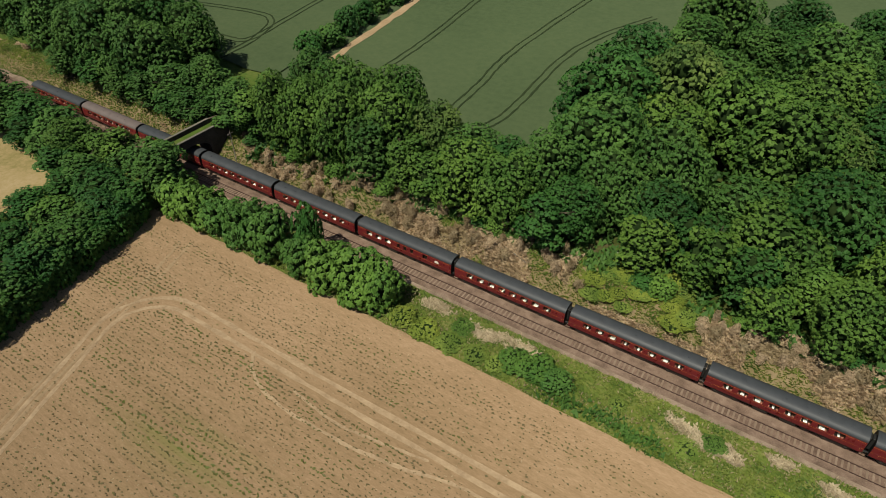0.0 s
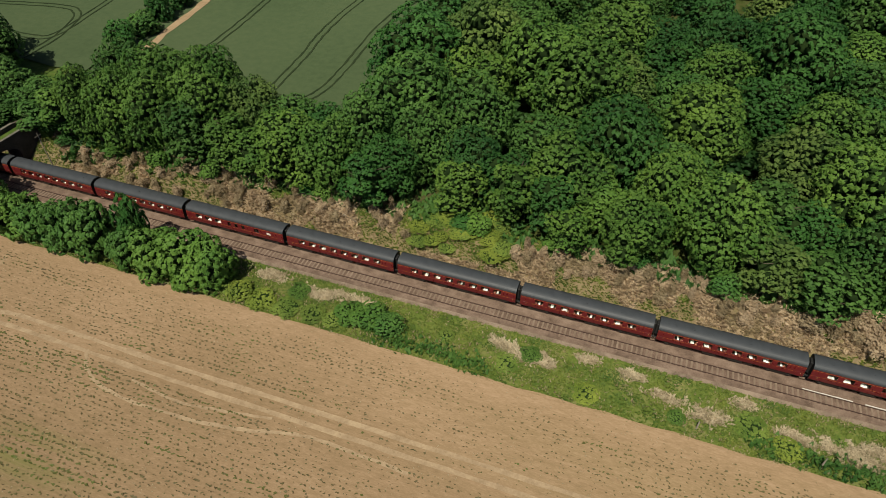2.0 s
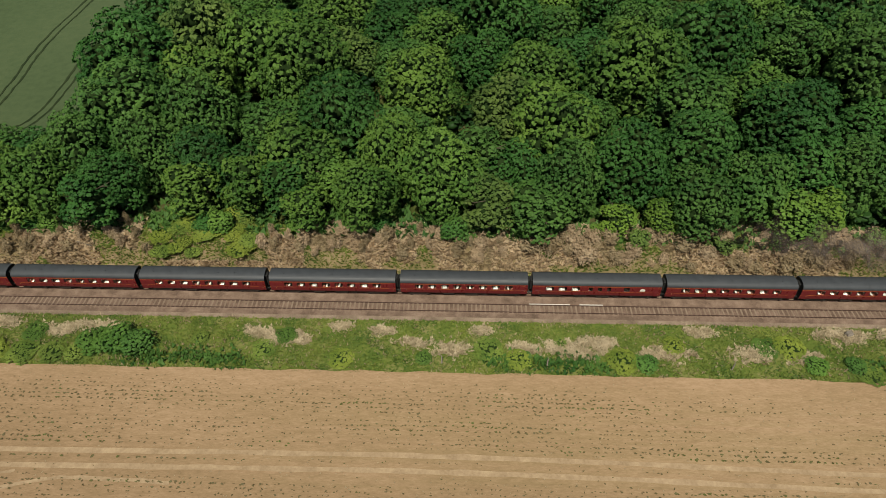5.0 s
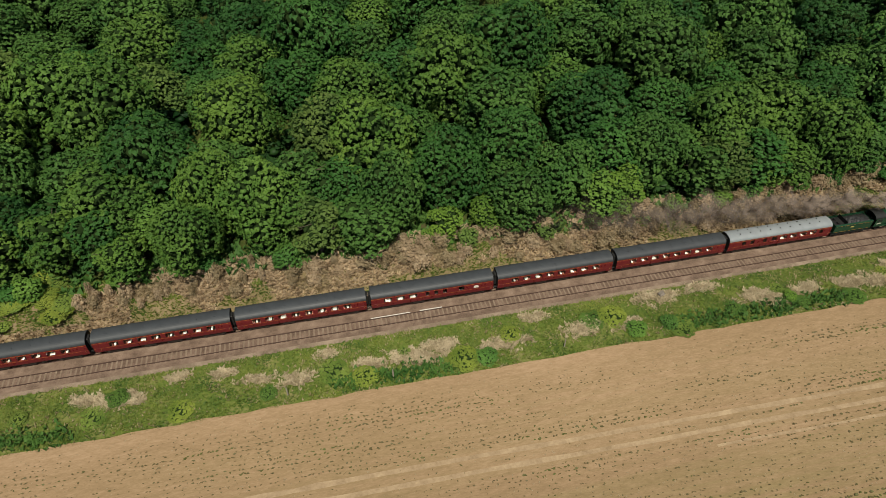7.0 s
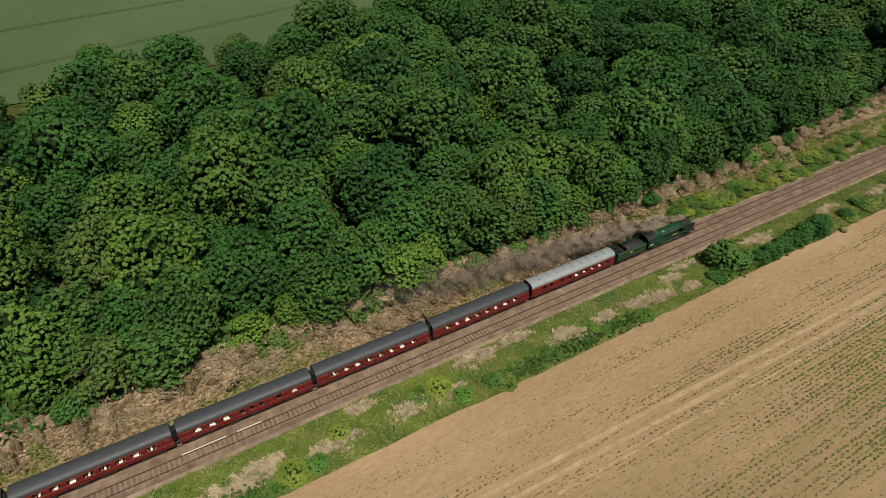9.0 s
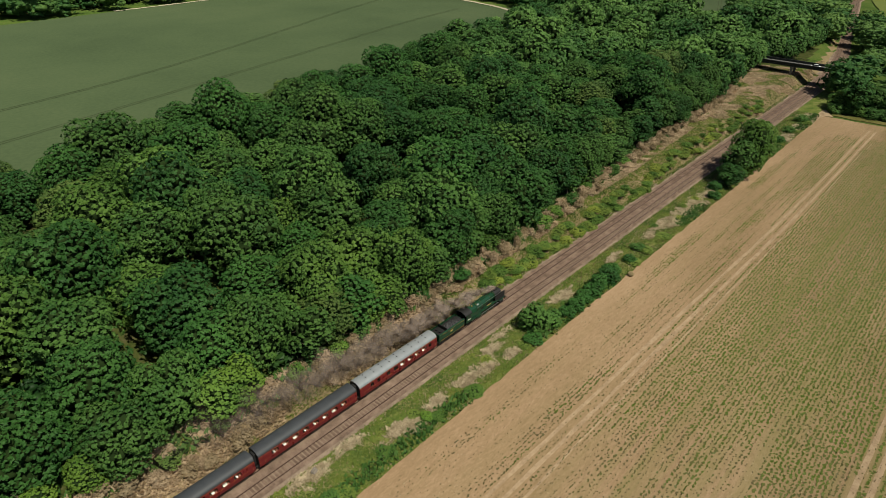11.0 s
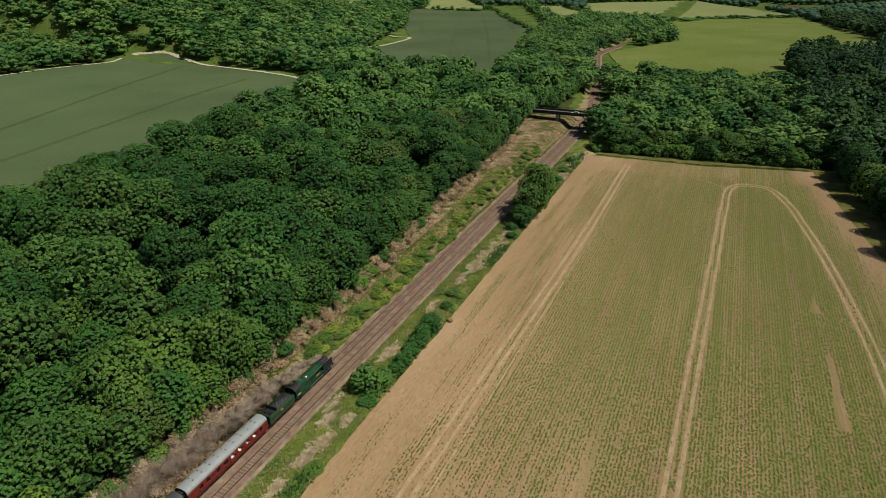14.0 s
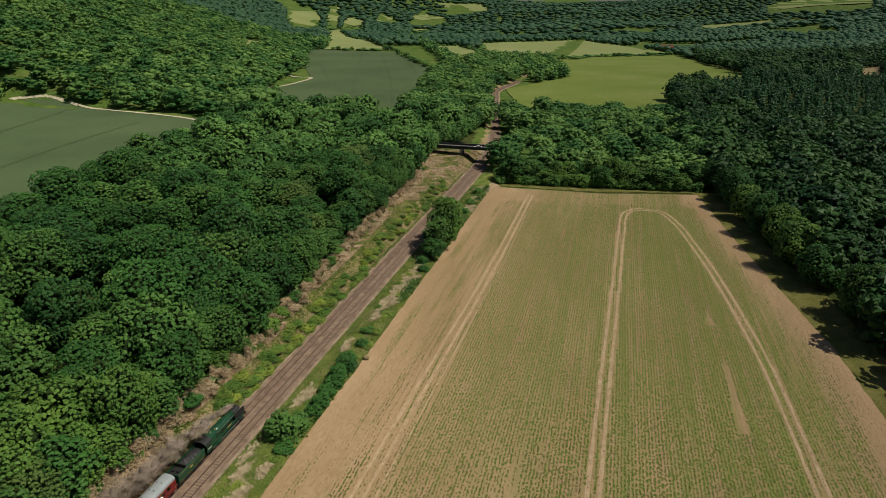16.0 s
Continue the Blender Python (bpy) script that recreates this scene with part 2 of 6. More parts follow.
M_SEEDLING = foliage("seedlings", (0.125, 0.102, 0.046), (0.090, 0.130, 0.020), 0.15, False, 0.1, 0.4, by_tree=1.3)
M_BARK = material("bark", [(0.05, 0.04, 0.028), (0.11, 0.09, 0.065)], (1.0, 6.0), 0.95, 0.6, 9.0, spec=0.1, stretch=(1, 1, 0.3))

# ---------------------------------------------------------------- mesh helpers
rng = np.random.default_rng(7)


def mesh_np(name, verts, faces, mats, smooth=False, index=None):
    """A mesh from arrays: verts (n, 3), faces (m, 3) or (m, 4)."""
    verts, faces = np.asarray(verts, np.float32), np.asarray(faces, np.int32)
    me = bpy.data.meshes.new(name)
    k = faces.shape[1]
    me.vertices.add(len(verts))
    me.vertices.foreach_set("co", verts.ravel())
    me.loops.add(faces.size)
    me.loops.foreach_set("vertex_index", faces.ravel())
    me.polygons.add(len(faces))
    me.polygons.foreach_set("loop_start", np.arange(0, faces.size, k, dtype=np.int32))
    for m in (mats if isinstance(mats, (list, tuple)) else [mats]):
        me.materials.append(m)
    if index is not None:
        me.polygons.foreach_set("material_index", np.asarray(index, np.int32))
    me.update(calc_edges=True)
    me.polygons.foreach_set("use_smooth", np.full(len(faces), smooth))
    return me


def bm_mesh(name, bm, mat, smooth=False):
    me = bpy.data.meshes.new(name)
    bm.to_mesh(me)
    bm.free()
    for m in (mat if isinstance(mat, (list, tuple)) else [mat]):
        me.materials.append(m)
    if smooth:
        for p in me.polygons:
            p.use_smooth = True
    return me


def part(name, me, parent, label="", at=None):
    ob = new(name, me)
    ob.parent = parent
    if at is not None:
        ob.matrix_basis = at
    if label:
        tagged(ob, label)
    return ob


def box(bm, x0, x1, y0, y1, z0, z1, bevel=0.0):
    r = bmesh.ops.create_cube(bm, size=1.0)
    vs = r["verts"]
    for v in vs:
        v.co = Vector(((x0 + x1) / 2 + v.co.x * (x1 - x0), (y0 + y1) / 2 + v.co.y * (y1 - y0), (z0 + z1) / 2 + v.co.z * (z1 - z0)))
    if bevel:
        es = list({e for v in vs for e in v.link_edges})
        bmesh.ops.bevel(bm, geom=es, offset=bevel, segments=1, affect="EDGES")
    return vs


def tube(bm, p, q, r0, r1=None, n=12, caps=True):
    """A tapered round bar from p to q."""
    p, q = Vector(p), Vector(q)
    d = q - p
    turn = d.to_track_quat("Z", "Y").to_matrix().to_4x4()
    m = Matrix.Translation((p + q) / 2) @ turn
    return bmesh.ops.create_cone(bm, cap_ends=caps, segments=n, radius1=r0, radius2=r0 if r1 is None else r1, depth=d.length, matrix=m)["verts"]


def prism(bm, outline, x0, x1, axis="x"):
    """Extrudes a closed outline of (y, z) pairs along x, or of (x, z) pairs along y."""
    ends = []
    for e in (x0, x1):
        ends.append([bm.verts.new((e, a, b) if axis == "x" else (a, e, b)) for a, b in outline])
    n = len(outline)
    for i in range(n):
        bm.faces.new((ends[0][i], ends[0][(i + 1) % n], ends[1][(i + 1) % n], ends[1][i]))
    bm.faces.new(ends[0][::-1])
    bm.faces.new(ends[1])
    bmesh.ops.recalc_face_normals(bm, faces=bm.faces)


# ---------------------------------------------------------------- the lie of the land


def smooth(a, b, v):
    t = np.clip((np.asarray(v, float) - a) / (b - a), 0, 1)
    return t * t * (3 - 2 * t)


def bend(x):
    """How far the line has swung to the north at x."""
    x = np.asarray(x, float)
    u = np.clip(x - 390, 0, 90)
    return 0.00105 * u * u + 0.19 * np.clip(x - 480, 0, 220) - 0.10 * np.clip(x - 720, 0, 400)


def wave(x, y, s, k=0.0):
    return (np.sin(x / s + k) * np.cos(y / s * 1.3 + 2 * k) + 0.5 * np.sin(2.3 * x / s + 1.7 * y / s + k)) / 1.5


def height(x, y):
    x, y = np.asarray(x, float), np.asarray(y, float)
    d = y - bend(x)
    z = np.full(np.broadcast(x, y).shape, -0.75)
    z = z + 3.9 * smooth(6.6, 13.5, d) + 0.035 * np.clip(d - 13, 0, 140)
    far = smooth(330, 480, x)
    z = z - far * 0.018 * np.clip(d - 13, 0, 140)
    edge = 400 - smooth(430, 500, x) * (190 - 0.30 * np.clip(x - 460, 0, 1400))
    z = z + 150 * smooth(0, 750, y - edge)
    z = z + 40 * smooth(-260, -900, y) + 100 * smooth(2300, 4400, x) + 25 * smooth(900, 2500, x) * wave(x, y, 300, 1.0)
    z = z + 90 * smooth(600, 2500, y) * smooth(300, -800, x) + 1.2 * smooth(200, 500, np.abs(x - 150)) * wave(x, y, 60)
    return z


def lines(*spans):
    out = []
    for a, b, s in spans:
        out += list(np.arange(a, b, s))
    return np.array(out + [spans[-1][1]])


gx = lines((-1600, -400, 100), (-400, -160, 20), (-160, 420, 5), (420, 900, 15), (900, 1800, 60), (1800, 4700, 150))
gy = lines((-2400, -600, 150), (-600, -160, 40), (-160, -12, 8), (-12, 24, 1.5), (24, 160, 6), (160, 700, 20), (700, 3000, 120))
X, Y = np.meshgrid(gx, gy, indexing="ij")
Z = height(X, Y)
nx, ny = X.shape
ids = np.arange(nx * ny).reshape(nx, ny)
quads = np.stack([ids[:-1, :-1], ids[1:, :-1], ids[1:, 1:], ids[:-1, 1:]], -1).reshape(-1, 4)
cx = (X[:-1, :-1] + X[1:, 1:]).ravel() / 2
cyy = (Y[:-1, :-1] + Y[1:, 1:]).ravel() / 2
cd = cyy - bend(cx)
kind = np.zeros(len(quads), int)
BANK_TOP = ([-400, 190, 220, 260, 330, 380, 404, 412, 900], [15, 15, 17.5, 20.5, 24, 28, 31, 10, 10])
kind[(cd > 6.5) & (cd < np.interp(cx, *BANK_TOP)) & (cx > -400) & (cx < 900)] = 1
kind[(cx > 356) & (cx < 520) & (cd < -12) & (cd > -112)] = 2
kind[(cx > 120) & (cx < 520) & (cyy < np.interp(cx, [120, 226, 259, 314, 364, 400], [-128, -126, -121, -113, -107, -104])) & (cyy > -300)] = 2
kind[(cx > 500) & (cx < 1320) & (cyy < -150) & (cyy > -620)] = 2
kind[(cd >= np.maximum(15, np.interp(cx, *BANK_TOP))) & (cd < 165) & (cx > -35) & (cx < 560)] = 2
ground = new("ground", mesh_np("ground", np.stack([X, Y, Z], -1).reshape(-1, 3), quads, [M_GROUND, M_BANK, M_WOODFLOOR], True, kind))
tagged(ground, "grassy valley floor rising to wooded hills", "ground", kind="structure")


def sheet(name, poly, mat, lift, step, label, category="field"):
    """A field: a polygon laid over the land, cut into a net that follows it."""
    bm = bmesh.new()
    bm.faces.new([bm.verts.new((a, b, 0)) for a, b in poly])
    xs, ys = [p[0] for p in poly], [p[1] for p in poly]
    for lo, hi, no in ((min(xs), max(xs), (1, 0, 0)), (min(ys), max(ys), (0, 1, 0))):
        k = lo + step
        while k < hi:
            geom = bm.verts[:] + bm.edges[:] + bm.faces[:]
            bmesh.ops.bisect_plane(bm, geom=geom, plane_co=(k, k, 0), plane_no=no)
            k += step
    for v in bm.verts:
        v.co.z = float(height(v.co.x, v.co.y)) + lift
    bmesh.ops.recalc_face_normals(bm, faces=bm.faces)
    if bm.faces and sum(f.normal.z for f in bm.faces) < 0:
        bmesh.ops.reverse_faces(bm, faces=bm.faces)
    ob = new(name, bm_mesh(name, bm, mat, True))
    return tagged(ob, label, category, kind="structure")


def soft_edge(points, amount, step=4.0, seed=1):
    """Breaks straight edges into short, uneven ones."""
    r = random.Random(seed)
    out = []
    for (ax, ay), (bx, by) in zip(points, points[1:] + points[:1]):
        n = max(1, int(math.hypot(bx - ax, by - ay) / step))
        for i in range(n):
            t = i / n
            j = amount if i else 0
            out.append((ax + (bx - ax) * t + r.uniform(-j, j), ay + (by - ay) * t + r.uniform(-j, j)))
    return out


FIELD = [(-84, -11), (352, -11.5), (354, -60), (364, -104), (314, -110), (259, -118), (226, -123), (150, -127), (-66, -127), (-74, -50)]
field = sheet("field_south", soft_edge(FIELD, 0.22, 3.0), M_SOIL, 0.24, 5, "dry brown ploughed field with young seedlings in rows")
grow = []
for v in field.data.vertices:
    x, y = v.co.x, v.co.y
    g = 0.10 * smooth(-10, 50, x) + 0.8 * math.exp(-((x - -35.5) / 9) ** 2 - ((y - -43.1) / 3.5) ** 2) + 0.44 * smooth(-24, -48, y) * smooth(20, 130, x) + 0.22 * smooth(-68, -73, y) * smooth(0, 70, x) - 0.35 * math.exp(-((y + 52) / 10) ** 2 - ((x - 115) / 45) ** 2)
    rim = float(np.interp(x, [120, 226, 259, 314, 364], [-127, -123, -118, -110, -104]))
    grow.append(float(max(0, g * smooth(3, 13, y - rim) * smooth(-11, -15, y))))
field.data.attributes.new("growth", "FLOAT", "POINT").data.foreach_set("value", np.array(grow, np.float32))
sheet("field_west", soft_edge([(-104, -30), (-107, -16), (-123, -12), (-150, -11), (-400, -20), (-400, -200), (-92, -130)], 0.6, 5.0, 2), M_STUBBLE, 0.3, 20, "pale dry stubble field beyond the hedge")
sheet("field_north", soft_edge([(-97, 36), (-60, 36), (-28, 34), (-22, 70), (-20, 128), (120, 130), (300, 145), (430, 190), (448, 215), (456, 290), (472, 366), (457, 396), (395, 403), (290, 397), (200, 398), (-300, 400), (-300, 150), (-114, 110), (-104, 90)], 0.8, 8.0, 3), M_CROP, 0.35, 20, "green cereal field crossed by dark wheel marks")
sheet("field_northwest", soft_edge([(-98, 38), (-100.5, 70), (-107, 112), (-300, 148), (-300, 60), (-160, 36)], 0.8, 8.0, 4), M_CROP, 0.35, 20, "green cereal field behind a hedge")
sheet("field_northeast", soft_edge([(612, 272), (633, 251), (681, 251), (716, 262), (838, 330), (1095, 452), (1143, 450), (1123, 305), (913, 195), (853, 162), (745, 148), (614, 104), (500, 66), (472, 112), (530, 205)], 1.0, 12, 5), M_CROP, 0.6, 20, "green cereal field in the valley, crossed by wheel marks")
sheet("meadow_east", soft_edge([(560, 2), (632, 20), (715, 44), (735, 48), (780, 27), (854, -9), (1105, 27), (1197, -20), (1335, -166), (1141, -184), (973, -215), (919, -220), (838, -139), (773, -125), (690, -118), (590, -104), (548, -34)], 1.5, 15, 6), M_MEADOW, 0.6, 20, "bright yellow-green mown meadow", "meadow")

# pale chalky margins round the north fields


def ribbon(name, pts, width, mat, lift, label, category="track", parent=None, taper=False, seed=0, wobble=0.0):
    """A strip along a line of points, resting on the land."""
    r = random.Random(seed)
    fine = []
    for (ax, ay), (bx, by) in zip(pts, pts[1:]):
        n = max(1, int(math.hypot(bx - ax, by - ay) / 3.0))
        fine += [(ax + (bx - ax) * i / n, ay + (by - ay) * i / n) for i in range(n)]
    fine.append(pts[-1])
    bm = bmesh.new()
    rows = []
    for i, (a, b) in enumerate(fine):
        p, q = fine[max(0, i - 1)], fine[min(len(fine) - 1, i + 1)]
        d = Vector((q[0] - p[0], q[1] - p[1], 0)).normalized()
        s = Vector((-d.y, d.x, 0))
        o = r.uniform(-wobble, wobble)
        w = width * r.uniform(0.75, 1.25) / 2
        row = []
        for k, dz in ((-1, -0.02), (-0.5, 0.0), (0.5, 0.0), (1, -0.02)):
            c = Vector((a, b, 0)) + s * (k * w + o)
            row.append(bm.verts.new((c.x, c.y, float(height(c.x, c.y)) + lift + dz)))
        rows.append(row)
    for u, v in zip(rows, rows[1:]):
        for k in range(3):
            bm.faces.new((u[k], u[k + 1], v[k + 1], v[k]))
    bmesh.ops.recalc_face_normals(bm, faces=bm.faces)
    if sum(f.normal.z for f in bm.faces) < 0:
        bmesh.ops.reverse_faces(bm, faces=bm.faces)
    ob = new(name, bm_mesh(name, bm, mat, True))
    if parent:
        ob.parent = parent
        return ob
    return tagged(ob, label, category, kind="structure")


def curve_pts(pts, n=10):
    """A smooth line through a few points."""
    p = [pts[0]] + list(pts) + [pts[-1]]
    out = []
    for a, b, c, d in zip(p, p[1:], p[2:], p[3:]):
        for i in range(n):
            t = i / n
            out.append(tuple(0.5 * (2 * b[k] + (c[k] - a[k]) * t + (2 * a[k] - 5 * b[k] + 4 * c[k] - d[k]) * t * t + (3 * b[k] - a[k] - 3 * c[k] + d[k]) * t ** 3) for k in (0, 1)))
    return out + [pts[-1]]


def shifted(pts, o):
    out = []
    for i, (a, b) in enumerate(pts):
        p, q = pts[max(0, i - 1)], pts[min(len(pts) - 1, i + 1)]
        d = math.hypot(q[0] - p[0], q[1] - p[1]) or 1
        out.append((a - (q[1] - p[1]) / d * o, b + (q[0] - p[0]) / d * o))
    return out


# wheel tracks pressed into the soil
LINE_A = curve_pts([(-55, -58), (-60, -44), (-63.5, -33), (-59, -26.5), (-49, -25.6), (-34, -25.6), (-10, -25.4), (45, -25), (93, -26), (140, -27.2), (178, -28.2), (250, -30.3), (344, -31)], 8)
LINE_B = curve_pts([(100, -66.5), (158, -67), (230, -69), (300, -71), (324, -72), (332, -75.5), (334, -80), (331.5, -87.2), (316, -92.4), (300, -95.3), (266, -100.2), (223, -104.3), (192, -105.6), (150, -106)], 8)
for pts, off in ((LINE_A, 1.05), (LINE_A, -1.05), (LINE_B, 1.05), (LINE_B, -1.05)):
    ribbon("wheel_track", shifted(pts, off), 0.72, M_RUT, 0.275, "pale wheel track pressed into the ploughed soil", "wheel track", seed=3, wobble=0.06)
for off in (0.95, -0.95):
    ribbon("wheel_track", shifted(curve_pts([(-69, -15), (-66, -24), (-62, -40), (-56, -60)]), off), 0.6, M_WORN, 0.272, "faint pale wheel track along the field's end", "wheel track", seed=4, wobble=0.08)
ribbon("wheel_track", curve_pts([(-40, -26.3), (-37, -29.3), (-31, -31.2), (-20, -31.2), (-11, -30), (-2, -28), (12, -28.3)]), 0.5, M_RUT, 0.28, "pale wheel track branching off over the soil", "wheel track", seed=5, wobble=0.08)
ribbon("wheel_track", curve_pts([(-30, -28.4), (-22, -29.3), (-16, -28.6), (-8, -27.2)]), 0.4, M_RUT, 0.285, "narrow pale wheel track branching off over the soil", "wheel track", seed=6, wobble=0.08)
ribbon("wheel_track", curve_pts([(100, -29.5), (170, -31), (250, -33), (320, -33.5), (332, -38), (334, -60), (326, -72)]), 0.45, M_RUT, 0.275, "narrow pale wheel track along the headland", "wheel track", seed=7, wobble=0.1)
# dark wheel marks in the green crop
MARKS = ([(-77, 46), (-77, 60), (-78, 80), (-82, 118)], [(-51, 42), (-52, 60), (-54, 84), (-51, 140)], [(-49, 42), (-43, 42), (-40, 48), (-40, 61), (-41, 84), (-38, 102), (-30, 122)],
         [(-146, 49), (-126, 48), (-120, 51), (-121, 66), (-124, 92)], [(-164, 59), (-137, 65), (-125, 64), (-119, 52), (-118, 36)],
         [(20, 150), (130, 172), (420, 240)], [(40, 196), (200, 225), (455, 330)], [(1107, 324), (825, 212), (640, 141), (548, 107)], [(1056, 339), (837, 257), (629, 175), (535, 138)], [(1107, 296), (938, 222), (813, 172)], [(1052, 403), (869, 322), (713, 240)])
for k, pts in enumerate(MARKS):
    for off in (0.9, -0.9):
        ribbon("wheel_track", shifted(curve_pts(pts), off), 0.5 if k < 5 else 0.35, M_DARKRUT if k < 5 else M_FAINTRUT, 0.72 if k > 6 else 0.44 + 0.004 * k, "dark wheel marks through green crop", "wheel track", seed=30 + k, wobble=0.14)
ribbon("field_margin", [(-91.5, 50), (-93.5, 67), (-95.5, 86), (-99, 112), (-103, 130)], 2.4, M_WORN, 0.45, "pale bare margin beside the hedge", "field margin", seed=8, wobble=0.3)
ribbon("field_margin", curve_pts([(250, 398), (290, 397), (337, 398), (395, 403), (435, 398), (459, 396), (468, 381), (473, 366), (470, 345), (460, 305), (454, 260), (446, 225), (436, 205)]), 3.2, M_TRACKDIRT, 0.6, "pale chalky margin along the wood", "field margin", seed=9, wobble=0.4)
ribbon("field_margin", curve_pts([(590, 270), (612, 275), (633, 254), (681, 253), (716, 262), (722, 285), (760, 318), (838, 345), (960, 415), (1095, 460)]), 4.0, M_TRACKDIRT, 0.9, "pale chalky margin along the wood", "field margin", seed=10, wobble=0.4)
ribbon("field_margin", [(346, -8.5), (358, -10.5), (352, -12.5)], 6.0, M_RUT, 0.33, "bare pale soil at the field gate", "field margin", seed=11, wobble=0.5)
ribbon("field_margin", [(357, -14), (359, -60), (369, -104)], 4.2, M_MARGIN, 0.22, "strip of grass along the field's end", "field margin", seed=12, wobble=0.5)
ribbon("field_margin", [(369, -108), (316, -114.5), (260, -123.5), (226, -128.5), (120, -133.5)], 11.0, M_MARGIN, 0.2, "strip of grass under the wood", "field margin", seed=13, wobble=0.6)

# ---------------------------------------------------------------- railway


def strip(name, lo, hi, x0, x1, step, profile, mat, label, category, bands=None):
    """A long bed along the line: profile of (offset, height)."""
    xs = np.arange(x0, x1 + step, step)
    v = []
    for x in xs:
        for d, z in profile:
            v.append((x, d + float(bend(x)) + rng.uniform(-0.12, 0.12) * (d in (lo, hi)), z + rng.uniform(-0.012, 0.012)))
    k = len(profile)
    f = [(i * k + j, (i + 1) * k + j, (i + 1) * k + j + 1, i * k + j + 1) for i in range(len(xs) - 1) for j in range(k - 1)]
    ob = new(name, mesh_np(name, v, np.array(f), mat, True, None if bands is None else np.tile(bands, len(xs) - 1)))
    return tagged(ob, label, category, kind="structure")


strip("ballast_bed", -1.9, 8.4, -300, 900, 2.0, [(-1.9, -0.72), (-1.0, -0.36), (-0.6, -0.13), (-0.2, -0.11), (-0.06, -0.16), (0.75, -0.17), (1.56, -0.16), (1.7, -0.11), (2.1, -0.12), (2.45, -0.16), (2.8, -0.12), (3.2, -0.11), (3.34, -0.145), (4.15, -0.13), (4.97, -0.145), (5.1, -0.11), (5.5, -0.13), (6.2, -0.36), (8.4, -0.30)], [M_BALLAST, M_FOURFOOT, M_CESS], "bed of rusty brown ballast under two tracks", "ballast", [2, 0, 0, 1, 1, 1, 1, 0, 0, 0, 0, 1, 1, 1, 1, 0, 0, 2])
verge = strip("verge", -11.2, -1.5, -90, 420, 2.0, [(-11.2, -0.62), (-9, -0.35), (-7, -0.25), (-5, -0.35), (-3, -0.42), (-1.5, -0.62)], M_VERGE, "rough grassy verge beside the railway", "verge")

RAIL = [(-0.075, -0.165), (0.075, -0.165), (0.075, -0.15), (0.015, -0.12), (0.015, -0.045), (0.036, -0.035), (0.036, 0.0), (-0.036, 0.0), (-0.036, -0.035), (-0.015, -0.045), (-0.015, -0.12), (-0.075, -0.15)]


def rail_mesh(off):
    bm = bmesh.new()
    xs = [-300] + list(range(-100, 391, 70)) + list(range(400, 901, 20))
    rings = [[bm.verts.new((x, float(bend(x)) + off + a, b)) for a, b in RAIL] for x in xs]
    n = len(RAIL)
    for u, v in zip(rings, rings[1:]):
        for i in range(n):
            f = bm.faces.new((u[i], u[(i + 1) % n], v[(i + 1) % n], v[i]))
            f.material_index = 1 if i == 6 else 0
    bmesh.ops.recalc_face_normals(bm, faces=bm.faces)
    return bm_mesh("rail", bm, [M_RAIL, M_RAILTOP])


def sleeper_mesh():
    bm = bmesh.new()
    prism(bm, [(-0.13, -0.26), (0.13, -0.26), (0.13, -0.16), (0.10, -0.125), (-0.10, -0.125), (-0.13, -0.16)], -1.25, 1.25, "y")
    return bm_mesh("sleeper", bm, M_SLEEPER)


SLEEPER = sleeper_mesh()
tracks = []
for name, off, label in (("near_track", 0.75, "empty railway track of rusty rails on concrete sleepers"), ("far_track", 4.15, "railway track of rusty rails under the train")):
    tr = tagged(new("railway_track"), label, "railway track", kind="structure")
    part("rail", rail_mesh(off - 0.7525), tr)
    part("rail", rail_mesh(off + 0.7525), tr)
    tracks.append((tr, off))


def tile(v, f, places):
    """Copies of one small mesh in one: places are 4 x 4 matrices."""
    v, f, m = np.asarray(v, float), np.asarray(f, int), np.asarray(places, float)
    out = np.einsum("kij,nj->kni", m[:, :3, :3], v) + m[:, None, :3, 3]
    idx = f[None] + (np.arange(len(m)) * len(v))[:, None, None]
    return out.reshape(-1, 3), idx.reshape(-1, f.shape[1])


# ---------------------------------------------------------------- leaves, crowns, trees
ICO = bmesh.new()
bmesh.ops.create_icosphere(ICO, subdivisions=1, radius=1.0)
ICO_V = np.array([v.co for v in ICO.verts])
ICO_F = np.array([[v.index for v in f.verts] for f in ICO.faces])
bmesh.ops.subdivide_edges(ICO, edges=ICO.edges[:], cuts=1, use_grid_fill=True)
ICO.free()


def leaf_cards(r, centre, normal, size, fold=0.4):
    """Folded leaf sprays: four corners each, as two triangles bent along the middle."""
    n = len(centre)
    normal = normal / np.linalg.norm(normal, axis=1, keepdims=True)
    a = r.normal(size=(n, 3))
    a -= (a * normal).sum(1, keepdims=True) * normal
    a /= np.linalg.norm(a, axis=1, keepdims=True)
    b = np.cross(normal, a)
    s = (size * r.uniform(0.6, 1.3, n))[:, None]
    w = s * r.uniform(0.55, 0.9, n)[:, None]
    drop = normal * s * r.uniform(0.3 * fold, fold, n)[:, None]
    v = np.stack([centre - a * s * 0.5, centre + b * w * 0.5 - drop, centre + a * s * 0.5, centre - b * w * 0.5 - drop], 1).reshape(-1, 3)
    i = np.arange(n)[:, None] * 4
    f = np.concatenate([i + [0, 1, 2], i + [0, 2, 3]], 1).reshape(-1, 3)
    return v, f


